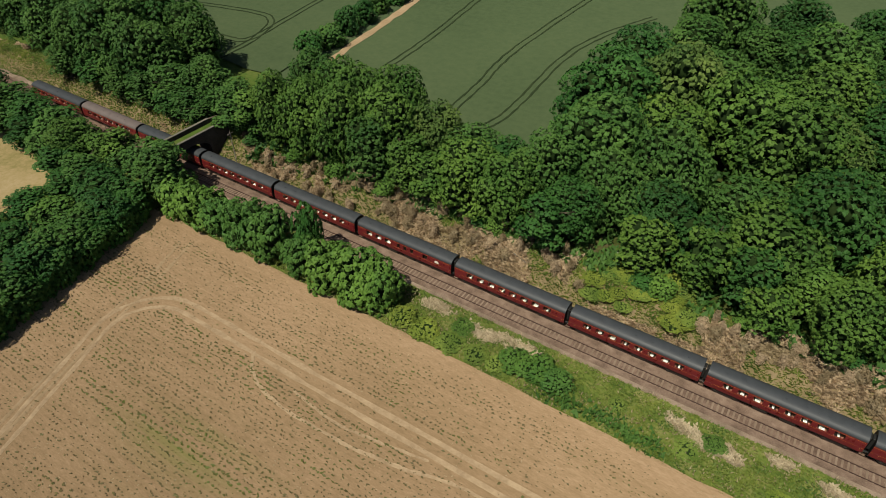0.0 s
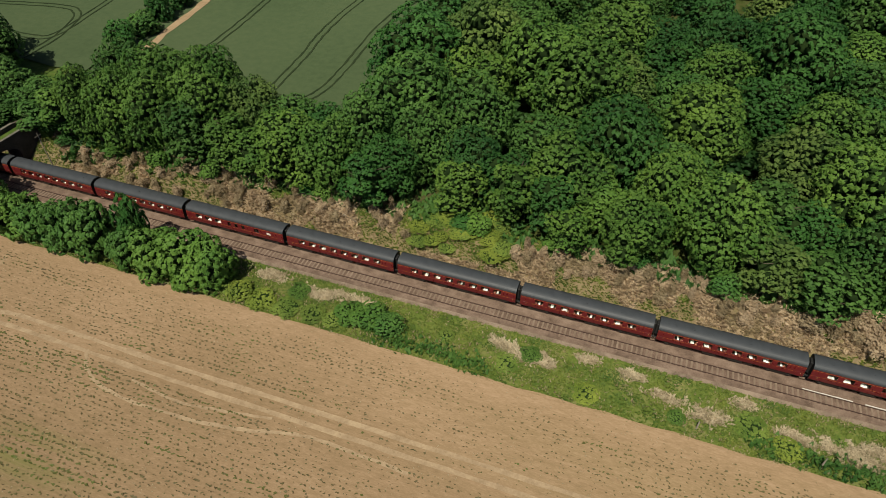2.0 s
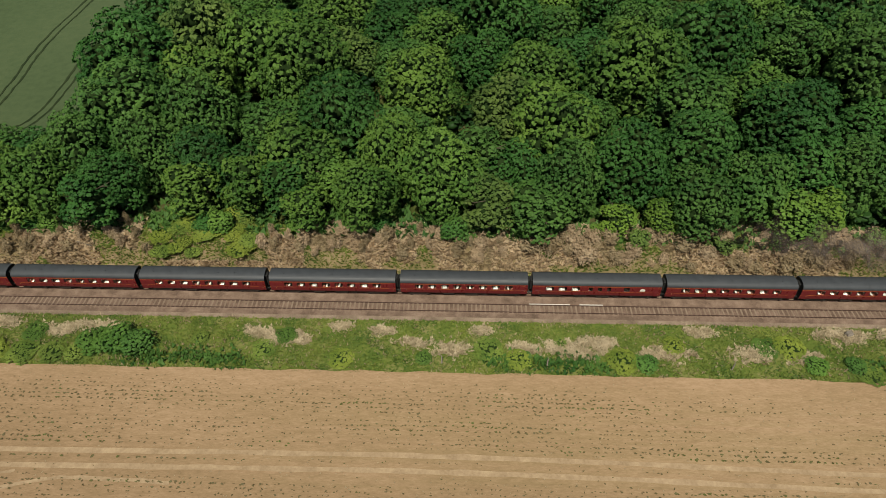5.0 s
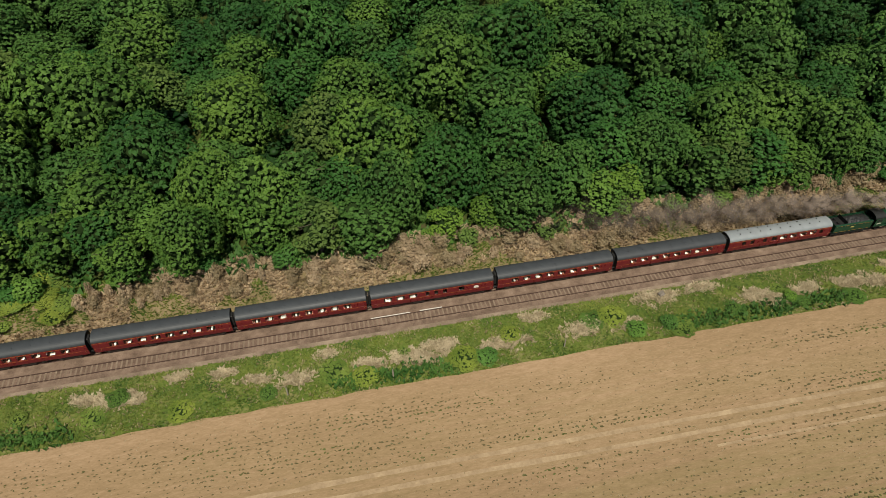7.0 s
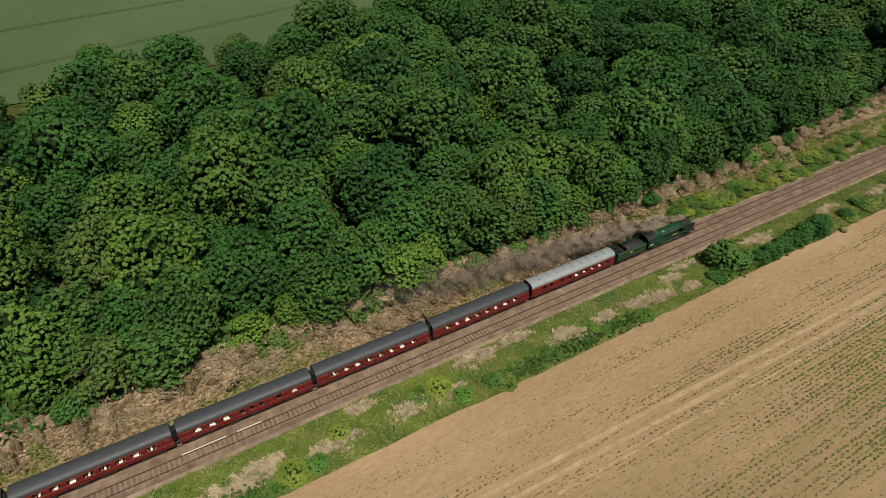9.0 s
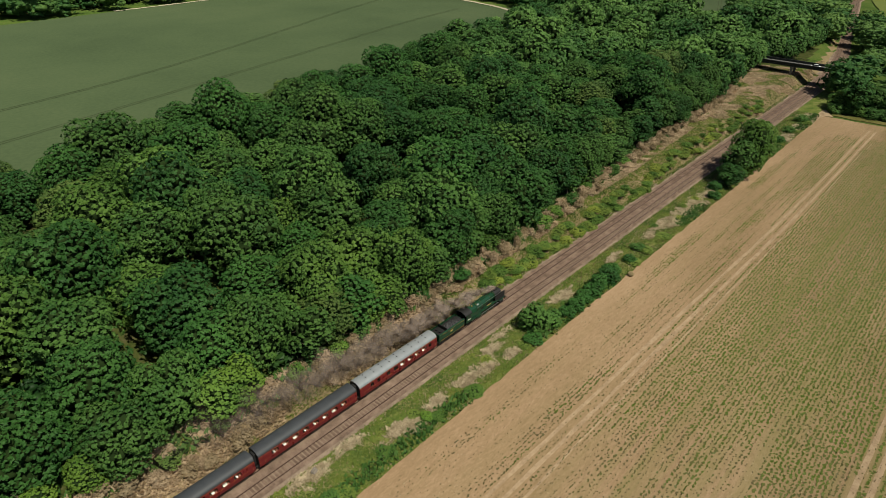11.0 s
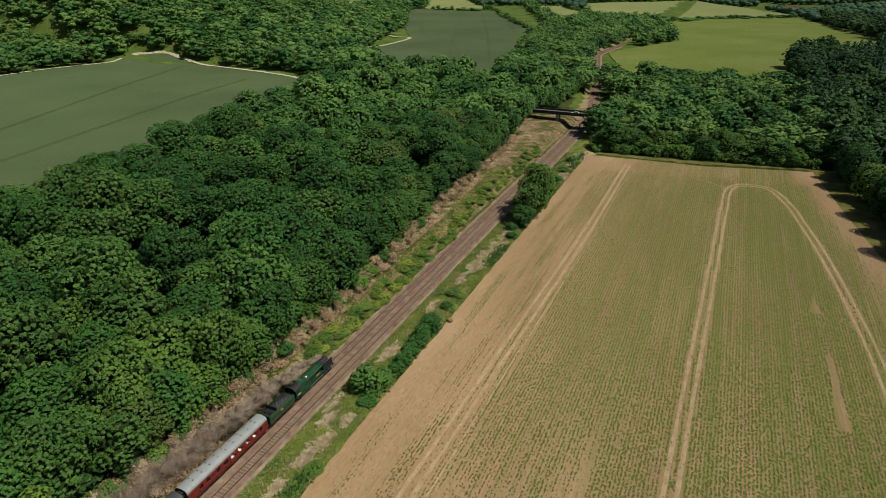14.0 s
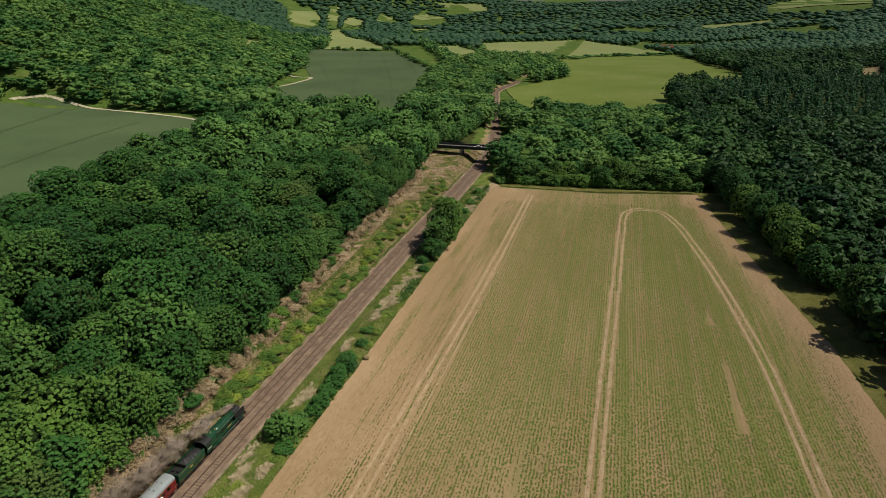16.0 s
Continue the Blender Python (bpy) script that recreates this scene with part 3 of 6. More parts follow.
def crown_arrays(seed, radius, low, top, boughs, clumps, per, clump_r, size, shape="round", jitter=0.22, lump=(0.30, 0.46), fold=0.3, core=0.72):
    """A crown of boughs; each bough carries clumps of leaf sprays like small cushions, with gaps that look into the
    core.
    """
    r = np.random.default_rng(seed)
    mid, half = (low + top) / 2, (top - low) / 2
    flat = np.array([1, 1, 0.84])
    cs, rs = [], []
    for i in range(boughs):
        h = ((i + 0.5) / boughs) * 1.75 - 0.8
        ring = math.sqrt(max(0.05, 1 - min(1, abs(h)) ** 2.2)) * radius * (1.04 - lump[1]) * r.uniform(0.75, 1.10)
        if shape == "spire":
            ring = radius * 0.75 * (1 - (h + 0.8) / 1.8) * r.uniform(0.7, 1.1)
        ang = i * 2.39996 + r.uniform(-0.5, 0.5)
        cs.append((math.cos(ang) * ring, math.sin(ang) * ring, mid + h * half * 0.84))
        rs.append(radius * r.uniform(*lump) * (1 if shape == "round" else 0.8))
    cs, rs = np.array(cs), np.array(rs)
    # where the clumps sit: on the outside of the boughs, evenly apart
    k = r.choice(boughs, size=clumps * 12, p=rs ** 2 / (rs ** 2).sum())
    n = r.normal(size=(len(k), 3))
    n[:, 2] += 0.45
    n /= np.linalg.norm(n, axis=1, keepdims=True)
    p = cs[k] + n * (rs[k] * r.uniform(0.90, 1.06, len(k)))[:, None] * flat
    buried = np.zeros(len(k), bool)
    for c, q in zip(cs, rs):
        buried |= (((p - c) / flat) ** 2).sum(1) < (q * 0.84) ** 2
    ok = np.flatnonzero(~buried & (p[:, 2] > low * 0.7) & (n[:, 2] > -0.6))
    taken = np.zeros((clumps, 3))
    seats, gap = [], (1.38 * clump_r) ** 2
    for i in ok:
        m = len(seats)
        if m == clumps:
            break
        if m == 0 or ((taken[:m] - p[i]) ** 2).sum(1).min() > gap:
            taken[m] = p[i]
            seats.append(i)
    seats = np.array(seats)
    out = p[seats] - np.array([0, 0, mid - half * 0.3])
    face = n[seats] * 0.8 + 0.35 * out / np.linalg.norm(out, axis=1, keepdims=True) + np.array([0, 0, 0.30])
    face /= np.linalg.norm(face, axis=1, keepdims=True)
    cr = clump_r * r.uniform(0.72, 1.35, len(seats))
    d = face[:, None, :] * 0.85 + r.normal(size=(len(seats), per, 3)) * 0.62
    d /= np.linalg.norm(d, axis=2, keepdims=True)
    at = (p[seats][:, None, :] + d * (cr[:, None] * r.uniform(0.80, 1.10, (len(seats), per)))[:, :, None] * np.array([1, 1, 0.8])).reshape(-1, 3)
    nn = (d * 0.75 + face[:, None, :] * 0.45 + r.normal(size=d.shape) * jitter).reshape(-1, 3)
    v, f = leaf_cards(r, at, nn, size, fold)
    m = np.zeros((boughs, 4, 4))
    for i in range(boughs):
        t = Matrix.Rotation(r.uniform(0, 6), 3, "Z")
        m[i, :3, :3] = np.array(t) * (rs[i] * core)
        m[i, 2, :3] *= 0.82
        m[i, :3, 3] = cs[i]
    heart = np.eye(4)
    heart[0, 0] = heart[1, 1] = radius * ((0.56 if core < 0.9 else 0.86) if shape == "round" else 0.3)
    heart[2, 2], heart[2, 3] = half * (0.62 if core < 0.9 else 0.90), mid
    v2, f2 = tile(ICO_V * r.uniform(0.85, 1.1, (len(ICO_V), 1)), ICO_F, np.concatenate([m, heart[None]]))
    return np.concatenate([v2, v]), np.concatenate([f2, f + len(v2)]), len(f2)


def trunk_mesh(seed, h, r0, limbs=5):
    r = random.Random(seed)
    bm = bmesh.new()
    pts = [Vector((0, 0, -0.6))]
    for i in range(1, 5):
        pts.append(Vector((r.uniform(-0.25, 0.25), r.uniform(-0.25, 0.25), h * i / 4)))
    for i, (a, b) in enumerate(zip(pts, pts[1:])):
        tube(bm, a, b, r0 * (1.25 if i == 0 else 1 - 0.2 * i), r0 * (1 - 0.2 * (i + 1)), 7, False)
    for k in range(limbs):
        a = k * 2.4 + r.uniform(-0.4, 0.4)
        s = pts[2].lerp(pts[4], k / limbs)
        e = s + Vector((math.cos(a), math.sin(a), 0.8)) * h * r.uniform(0.25, 0.4)
        tube(bm, s, e, r0 * 0.42, r0 * 0.12, 5, False)
        a += r.uniform(-0.8, 0.8)
        tube(bm, s.lerp(e, 0.6), s.lerp(e, 0.6) + Vector((math.cos(a), math.sin(a), 0.5)) * h * 0.15, r0 * 0.22, r0 * 0.08, 4, False)
    return bm_mesh("trunk", bm, M_BARK, True)


# crowns of broad-leaved trees about 15 m high and 9 m across, in several growths
BIG_CROWNS, CROWNS, FAR_CROWNS = [], [], []


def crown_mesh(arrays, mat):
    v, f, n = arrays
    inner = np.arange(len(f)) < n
    # second material: the core, darkened to stand for shade deep in the crown
    me = mesh_np("crown", v, f, [mat, M_CROWN_SHADE], False, inner.astype(int))
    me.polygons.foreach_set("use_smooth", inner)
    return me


for k in range(6):
    BIG_CROWNS.append(crown_mesh(crown_arrays(90 + k, 7.5, 1.0, 15.2, 15 + 2 * (k % 3), 700, 8, 0.50, 0.61), M_LEAF))
    FAR_CROWNS.append(crown_arrays(200 + k, 7.5, 2.0, 15.2, 14, 270, 6, 0.80, 1.18))
for k in range(4):
    CROWNS.append(crown_mesh(crown_arrays(100 + k, 4.6, 1.4, 15.0, 12 + 2 * (k % 3), 360, 8, 0.47, 0.58), M_LEAF))
TRUNKS = [trunk_mesh(300 + k, 10.5, 0.32) for k in range(3)]
BUSHES = []
for k in range(3):
    BUSHES.append(crown_mesh(crown_arrays(400 + k, 2.6, -0.4, 3.4, 11, 200, 11, 0.33, 0.40), M_LEAF))
MOUNDS = [crown_mesh(crown_arrays(420 + k, 2.6, -0.4, 3.4, 13, 200, 9, 0.33, 0.42, "round", 0.4), M_BRAMBLE) for k in range(2)]
BUSH_STEMS = [trunk_mesh(500 + k, 1.8, 0.10, 6) for k in range(2)]
TONES = {"dark": (0.60, 0.80, 0.78), "mid": (0.97, 1.0, 1.0), "light": (1.28, 1.18, 1.0), "yellow": (1.45, 1.25, 1.0), "lime": (1.82, 1.52, 1.05), "olive": (1.38, 1.04, 1.15), "deep": (0.48, 0.68, 0.74)}
WORDS = {"dark": "dark green", "mid": "mid-green", "light": "light green", "yellow": "yellowish-green", "lime": "lime-green", "olive": "olive-green", "deep": "deep green"}
tree_rng = random.Random(11)
GROUP = {"tree": "trees of the wood beside the railway", "bush": "bushes along the railway"}


def tree(x, y, tall, radius, tone, where="in the wood above the railway", group=GROUP["tree"], z=None):
    k = tree_rng.randrange(6)
    t = tagged(new("tree"), f"{WORDS[tone]} broad-leaved tree {where}", "tree", group)
    big = radius >= 5.6
    q = radius / (7.5 if big else 4.6)
    t.matrix_basis = pose(x, y, float(height(x, y)) if z is None else z, 0, 0, tree_rng.uniform(0, 360)) @ Matrix.Diagonal((q, q, tall / 15.5, 1))
    part("trunk", TRUNKS[k % 3], t)
    c = part("crown", BIG_CROWNS[k] if big else CROWNS[k % 4], t)
    j = tree_rng.uniform(0.88, 1.12)
    c.color = (*[a * j for a in TONES[tone]], 1)
    return t


def bush(x, y, tall, radius, tone, where="on the railway verge", z=None, low=False):
    k = tree_rng.randrange(3)
    t = tagged(new("bush"), f"{WORDS[tone]} leafy bush {where}", "bush", GROUP["bush"])
    t.matrix_basis = pose(x, y, (float(height(x, y)) + 0.3) if z is None else z, 0, 0, tree_rng.uniform(0, 360)) @ Matrix.Diagonal((radius / 2.6, radius / 2.6, tall / 3.6, 1))
    part("stem", BUSH_STEMS[k % 2], t)
    c = part("foliage", MOUNDS[k % 2] if low else BUSHES[k], t)
    j = tree_rng.uniform(1.08, 1.32)
    c.color = (*[a * j for a in TONES[tone]], 1)
    return t


planted = []


def clear(x, y, gap):
    return all((x - a) ** 2 + (y - b) ** 2 > (gap * g) ** 2 for a, b, g in planted)


# trees that stand out
for x, y, tall, radius, tone in (
        (-29, 17, 14, 7.0, "yellow"), (-13, 14.5, 12, 5.2, "dark"), (-49, 20, 17, 7.0, "light"), (-58, 24, 17, 6.5, "light"), (-68, 20, 15, 6.0, "light"), (-76, 18, 13, 5.0, "dark"), (-40, 24, 15, 6.0, "olive"),
        (-18, 24, 15, 6.5, "mid"), (26, 32, 17, 8.5, "dark"), (63, 30, 17, 8.5, "yellow"), (44, 19, 15, 7.0, "light"), (32, 15.5, 12, 6.0, "light"), (75, 22, 15, 7.5, "dark"), (0, 33, 17, 7.5, "mid"), (12, 19, 12, 5.0, "yellow"),
        (80, 15, 7, 3.0, "lime"), (73, 15, 6, 3.2, "lime"), (100, 14, 9, 4.4, "light"), (87, 25, 16, 7.5, "dark"), (94, 18, 13, 6.5, "mid"), (127, 59, 18, 7.5, "mid"), (145, 17, 15, 6.5, "light"), (159, 18, 15, 7.0, "dark"),
        (187, 20, 17, 9.0, "dark"), (172, 16.5, 4.5, 3.2, "yellow"), (104, 14.5, 10, 4.5, "lime"), (112, 20, 14, 6.5, "mid"), (60, 14.5, 10, 5.5, "mid"), (52, 15, 11, 5.0, "olive"), (22, 15, 9, 4.0, "yellow")):
    tree(x, y, tall, radius, tone)
    planted.append((x, y, 0.9 if radius > 6 else 0.65))

# the wood: the nearest rows are trees of their own, the rest one canopy
W_SOUTH = [(-35, 16), (0, 17), (60, 16), (110, 15), (150, 16), (190, 16), (220, 18.5), (260, 21.5), (330, 25), (380, 29), (412, 32), (425, 22), (480, 24)]
W_NORTH = [(-35, 24), (-24, 26), (-20, 40), (-17, 100), (-10, 118), (50, 119), (130, 121), (160, 128), (210, 130), (256, 138), (312, 148), (380, 160), (430, 178), (452, 160), (468, 120), (480, 70)]
tones = ["mid"] * 6 + ["dark"] * 5 + ["light"] * 3 + ["olive"] * 2 + ["deep"] * 2 + ["yellow"]
tones_east = ["mid"] * 5 + ["dark"] * 7 + ["deep"] * 4 + ["olive"]
near_count = 0
joined = []
wood_rng = random.Random(23)
for tries in range(16000):
    x = wood_rng.uniform(-34, 478)
    lo, hi = np.interp(x, *zip(*W_SOUTH)), np.interp(x, *zip(*W_NORTH))
    y = lo + (hi - lo) * wood_rng.random() ** 1.1
    if not lo < y < hi or not clear(x, y, 7.8 if y < lo + 9 else 11.4):
        continue
    planted.append((x, y, 0.75 if y < lo + 9 else 1.0))
    edge_tree = y < lo + 8
    rim = y > hi - 13
    tall = wood_rng.uniform(10, 15) if edge_tree else wood_rng.uniform(10.5, 15) if rim else wood_rng.uniform(10.5, 21)
    radius = wood_rng.uniform(4.6, 7.0) if edge_tree else 3.9 + 0.30 * tall + wood_rng.uniform(-0.7, 0.7)
    if ((y < lo + 42 and x < 330) or x < 275) and near_count < 400:
        tree(x, y, tall, radius, wood_rng.choice(tones if x < 150 else tones_east))
        near_count += 1
    else:
        joined.append((x, y, tall, radius))


def canopy(name, places, mat, label, seed, crowns, category="woodland", native=4.6, shaded_core=False):
    r = np.random.default_rng(seed)
    vs, fs, base = [], [], 0
    groups = [[] for _ in crowns]
    for p in places:
        groups[r.integers(len(crowns))].append(p)
    skin, tone = [], []
    for g, (v, f, n_skin) in zip(groups, crowns):
        if not g:
            continue
        skin.append(np.tile(np.arange(len(f)) < n_skin, len(g)))
        tone.append(np.repeat(r.random(len(g)), len(v)))
        m = np.zeros((len(g), 4, 4))
        hz = height(np.array([p[0] for p in g]), np.array([p[1] for p in g]))
        for i, (x, y, tall, radius) in enumerate(g):
            a = r.uniform(0, 6.28)
            s, c, q = math.sin(a), math.cos(a), radius / native
            m[i] = [[c * q, -s * q, 0, x], [s * q, c * q, 0, y], [0, 0, tall / 15.5, hz[i]], [0, 0, 0, 1]]
        a, b = tile(v, f, m)
        vs.append(a)
        fs.append(b + base)
        base += len(a)
    me = mesh_np(name, np.concatenate(vs), np.concatenate(fs), [mat, M_CROWN_SHADE], False, (np.concatenate(skin) & shaded_core).astype(int))
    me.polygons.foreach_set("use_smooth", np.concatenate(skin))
    me.attributes.new("tree_tone", "FLOAT", "POINT").data.foreach_set("value", np.concatenate(tone).astype(np.float32))
    return tagged(new(name, me), label, category, kind="stuff")


LOW_CROWNS = [crown_arrays(600 + k, 7.5, 1.0, 15.2, 9 + k % 2, 46, 3, 1.5, 1.7, "round", 0.3, (0.28, 0.44), 0.3, 0.86) for k in range(4)]
UNDER_CROWNS = [crown_arrays(640 + k, 7.5, -2.0, 15.0, 8, 60, 4, 1.1, 2.0) for k in range(3)]
under = []
for tries in range(480):
    x = wood_rng.uniform(-34, 470)
    lo, hi = np.interp(x, *zip(*W_SOUTH)), np.interp(x, *zip(*W_NORTH))
    under.append((x, lo + 3 + (hi - lo - 4) * wood_rng.random(), wood_rng.uniform(3.5, 7.5), wood_rng.uniform(3.5, 5.5)))
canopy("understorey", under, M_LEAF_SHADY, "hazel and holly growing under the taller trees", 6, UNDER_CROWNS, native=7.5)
canopy("woodland", joined, M_LEAF_WOOD, "dense green broad-leaved wood in full leaf", 5, FAR_CROWNS, native=7.5, shaded_core=True)

# ---------------------------------------------------------------- trees and hedges round the west bridge
HEDGE = "in the hedge beside the field"
for x, y, tall, radius, tone in (
        (-88, 17, 10, 6.0, "mid"), (-98, 18, 12, 6.5, "mid"), (-106, 15, 11, 5.5, "mid"), (-116, 17, 18, 8.0, "mid"), (-128, 18, 20, 9.0, "mid"), (-126, 30, 20, 9.0, "dark"), (-114, 29, 17, 7.5, "mid"),
        (-140, 16, 17, 7.5, "mid"), (-142, 29, 18, 8.0, "dark"), (-154, 18, 17, 7.5, "mid"), (-158, 32, 19, 8.5, "dark"), (-168, 17, 16, 7.0, "mid"), (-172, 33, 18, 8.0, "mid"), (-184, 20, 17, 8.0, "dark"), (-200, 22, 17, 8.0, "mid"),
        (-82.5, -7.0, 12.5, 5.4, "mid"), (-86.5, -5.8, 12, 4.6, "mid"), (-97, 12.6, 9, 4.4, "mid"), (-104, 11.8, 7, 4.0, "dark"), (-112, 12.4, 9, 4.8, "mid"), (-121, 12.0, 8, 4.5, "mid"), (-131, 12.4, 9, 5.0, "dark"), (-143, 12.0, 9, 5.0, "mid"), (-85.5, 13.6, 9, 4.6, "mid"), (-94, 12.6, 7, 4.0, "mid"), (-100, -6, 10, 5.5, "light"), (-108, -9, 11, 6.0, "light"), (-117, -6.5, 10, 5.5, "mid"), (-127, -6, 10, 5.5, "dark"), (-137, -5.5, 10, 5.5, "mid"), (-148, -6, 11, 6.0, "dark"), (-160, -6, 11, 6.0, "mid"), (-174, -6, 12, 6.5, "dark"),
        (-91, -8, 9, 5.0, "mid"), (-98, -14, 9, 5.0, "mid"), (-106, -14, 8, 5.0, "dark"), (-114, -11.5, 8, 4.8, "mid"), (-124, -11, 8, 4.8, "dark"), (-136, -10.5, 8, 5, "mid"), (-90, -16, 9.5, 5.0, "dark")):
    tree(x, y, tall, radius, tone, "beside the railway cutting", "trees round the brick bridge")
for i in range(13):
    y = -15 - 4.2 * i
    tree(-83.8 + 0.95 * i + tree_rng.uniform(-0.8, 0.8), y, tree_rng.uniform(8.0, 10.0), tree_rng.uniform(4.2, 5.2), tree_rng.choice(["dark", "mid", "mid", "deep"]), HEDGE, "trees of the field hedge")
    # dark tones only: the hedge face's shade put into the leaf colour
    for k in range(2):
        bush(-81.6 + 0.95 * (i + 0.5 * k) + tree_rng.uniform(-0.4, 0.4), y - 2.1 * k, tree_rng.uniform(5.0, 6.6), tree_rng.uniform(2.3, 2.9), tree_rng.choice(["dark", "deep"]), "at the hedge beside the field")
    if i % 2 == 0:
        tree(-100 + 0.25 * i + tree_rng.uniform(-1, 1), y - 2, tree_rng.uniform(5.5, 7.5), tree_rng.uniform(4, 5), tree_rng.choice(["dark", "mid"]), HEDGE, "trees of the field hedge")
        tree(-92 + 0.3 * i + tree_rng.uniform(-1, 1), y - 1, tree_rng.uniform(6, 8), tree_rng.uniform(4, 5), tree_rng.choice(["dark", "mid", "light"]), HEDGE, "trees of the field hedge")
for x, y, tall, radius, tone in (
        (-77, -7.5, 5.5, 4.0, "light"), (-71, -7.2, 6.0, 4.4, "light"), (-65, -6.8, 5.5, 4.0, "mid"), (-59, -7.2, 7.2, 4.0, "mid"), (-53.5, -7.4, 7.8, 4.2, "mid"), (-47, -5.0, 9.0, 2.6, "dark"), (-45.5, -8.0, 6.2, 3.2, "mid"),
        (-40, -7.6, 6.4, 4.0, "light"), (-34.5, -7.2, 6.6, 4.4, "light"), (-30.5, -6.8, 6.2, 3.8, "light")):
    bush(x, y - 1.1, tall * 1.22, radius * 1.14, tone, "between the railway and the field")
for x, y, tall, radius, tone in (
        (-6.2, -7.6, 2.0, 2.6, "light"), (-3.0, -7.0, 2.6, 3.1, "light"), (0.4, -7.6, 2.4, 2.6, "mid"), (158.5, -7.2, 4.8, 3.8, "mid"), (161.5, -8.8, 3.6, 2.8, "mid"), (155.0, -9.0, 1.2, 2.4, "dark"),
        (167, -9.4, 2.0, 1.9, "dark"), (170.5, -9.6, 2.4, 2.2, "dark"), (174, -9.2, 2.2, 2.2, "dark"), (177.5, -9.4, 2.6, 2.3, "dark"), (181, -9.0, 3.0, 2.4, "dark"), (184.5, -9.4, 3.6, 2.6, "deep"), (188, -8.6, 2.6, 2.0, "dark"),
        (125, -8.0, 1.0, 1.3, "lime"), (98, -8.9, 0.9, 1.8, "light"), (103.5, -9.0, 1.0, 1.6, "mid"), (74, -9.2, 0.9, 1.8, "mid"), (196, -8.6, 1.6, 1.8, "dark"), (203, -7.4, 1.5, 2.0, "mid"), (246, -9.6, 2.0, 2.0, "dark"), (252, -7.5, 2.4, 2.2, "deep"),
        (285, -9, 2.4, 2.4, "mid"), (296, -8, 2.0, 2.2, "mid"), (308, -8.4, 2.2, 2.4, "dark"), (322, -7.5, 2.0, 2.4, "mid"), (338, -7.5, 2.6, 2.6, "mid")):
    bush(x, y, tall, radius, tone)
for x, y, tall, radius, tone in ((261, -9.4, 14, 4.9, "mid"), (268, -10.4, 18, 5.8, "light"), (256.5, -9.8, 8, 4.0, "dark"), (275, -10.2, 16, 5.6, "light"), (279, -8.8, 12, 4.6, "mid")):
    tree(x, y, tall, radius, tone, "alone between railway and field", "trees along the railway verge")
for x, y, tall, radius, tone in ((-80, 14.5, 12, 4.6, "light"), (-73, 15.5, 16, 5.6, "light"), (-65, 15, 17, 5.8, "light"), (-57, 15.5, 17, 6.0, "light"), (-49, 15, 15, 5.4, "mid"), (-41, 15.5, 13, 5.0, "light"), (-36, 15, 11, 4.4, "light"), (-62, 24, 18, 6.5, "light"), (-50, 26, 18, 6.5, "light"), (-72, 26, 16, 6.0, "mid")):
    tree(x, y, tall, radius, tone, "above the railway cutting", "trees of the belt above the cutting")
for x, y, tall, radius, tone in ((166, 25, 14, 6.0, "dark"), (173, 23, 12, 5.4, "mid"), (179, 25, 14, 6.0, "deep"), (120, 16, 11, 5.0, "mid"), (131, 15.5, 12, 5.2, "dark"), (138, 15, 9, 4.4, "light"), (152, 15.5, 11, 5.0, "mid")):
    tree(x, y, tall, radius, tone)
# shrubs at the foot of the wood, on the bank
bank_rng = random.Random(31)
for i in range(30):
    x = -75 + i * 10.9 + bank_rng.uniform(-5, 5)
    bush(x, float(np.interp(x, *zip(*W_SOUTH))) - bank_rng.uniform(0.6, 3.4) if x > -34 else 12.8, bank_rng.uniform(1.4, 3.2), bank_rng.uniform(1.5, 2.8), bank_rng.choice(["mid", "light", "olive", "dark", "yellow"]), "on the cutting bank")

TUSSOCKS = []
for k in range(4):
    v, f, n = crown_arrays(450 + k, 1.0, -0.3, 1.5, 9, 150, 7, 0.13, 0.17, "round", 0.6)
    TUSSOCKS.append(mesh_np("grass_tussock", v, f, (M_BRACKEN, M_STRAWBLADE)[k % 2]))
for i in range(330):
    x = -72 + i * 1.28 + bank_rng.uniform(-3, 3)
    top = float(np.interp(x, *zip(*W_SOUTH))) if x > -34 else 14.5
    y = top - bank_rng.uniform(1.0, 6.4) * (1.0 if x < 150 else 0.6)
    if abs(x - 4.5) < 10 and y > 10.5:
        continue
    u = bank_rng.uniform(0.9, 2.3) * (0.62 if x < 58 else 1.0)
    t = tagged(new("grass_tussock", TUSSOCKS[bank_rng.randrange(4)]), "tall tussock of dead grass on the cutting bank", "grass tussock", "dead grass tussocks on the cutting bank")
    t.matrix_basis = pose(x, y, float(height(x, y)), 0, 0, bank_rng.uniform(0, 360)) @ Matrix.Diagonal((u, u * bank_rng.uniform(0.7, 1.0), bank_rng.uniform(0.8, 1.9), 1))
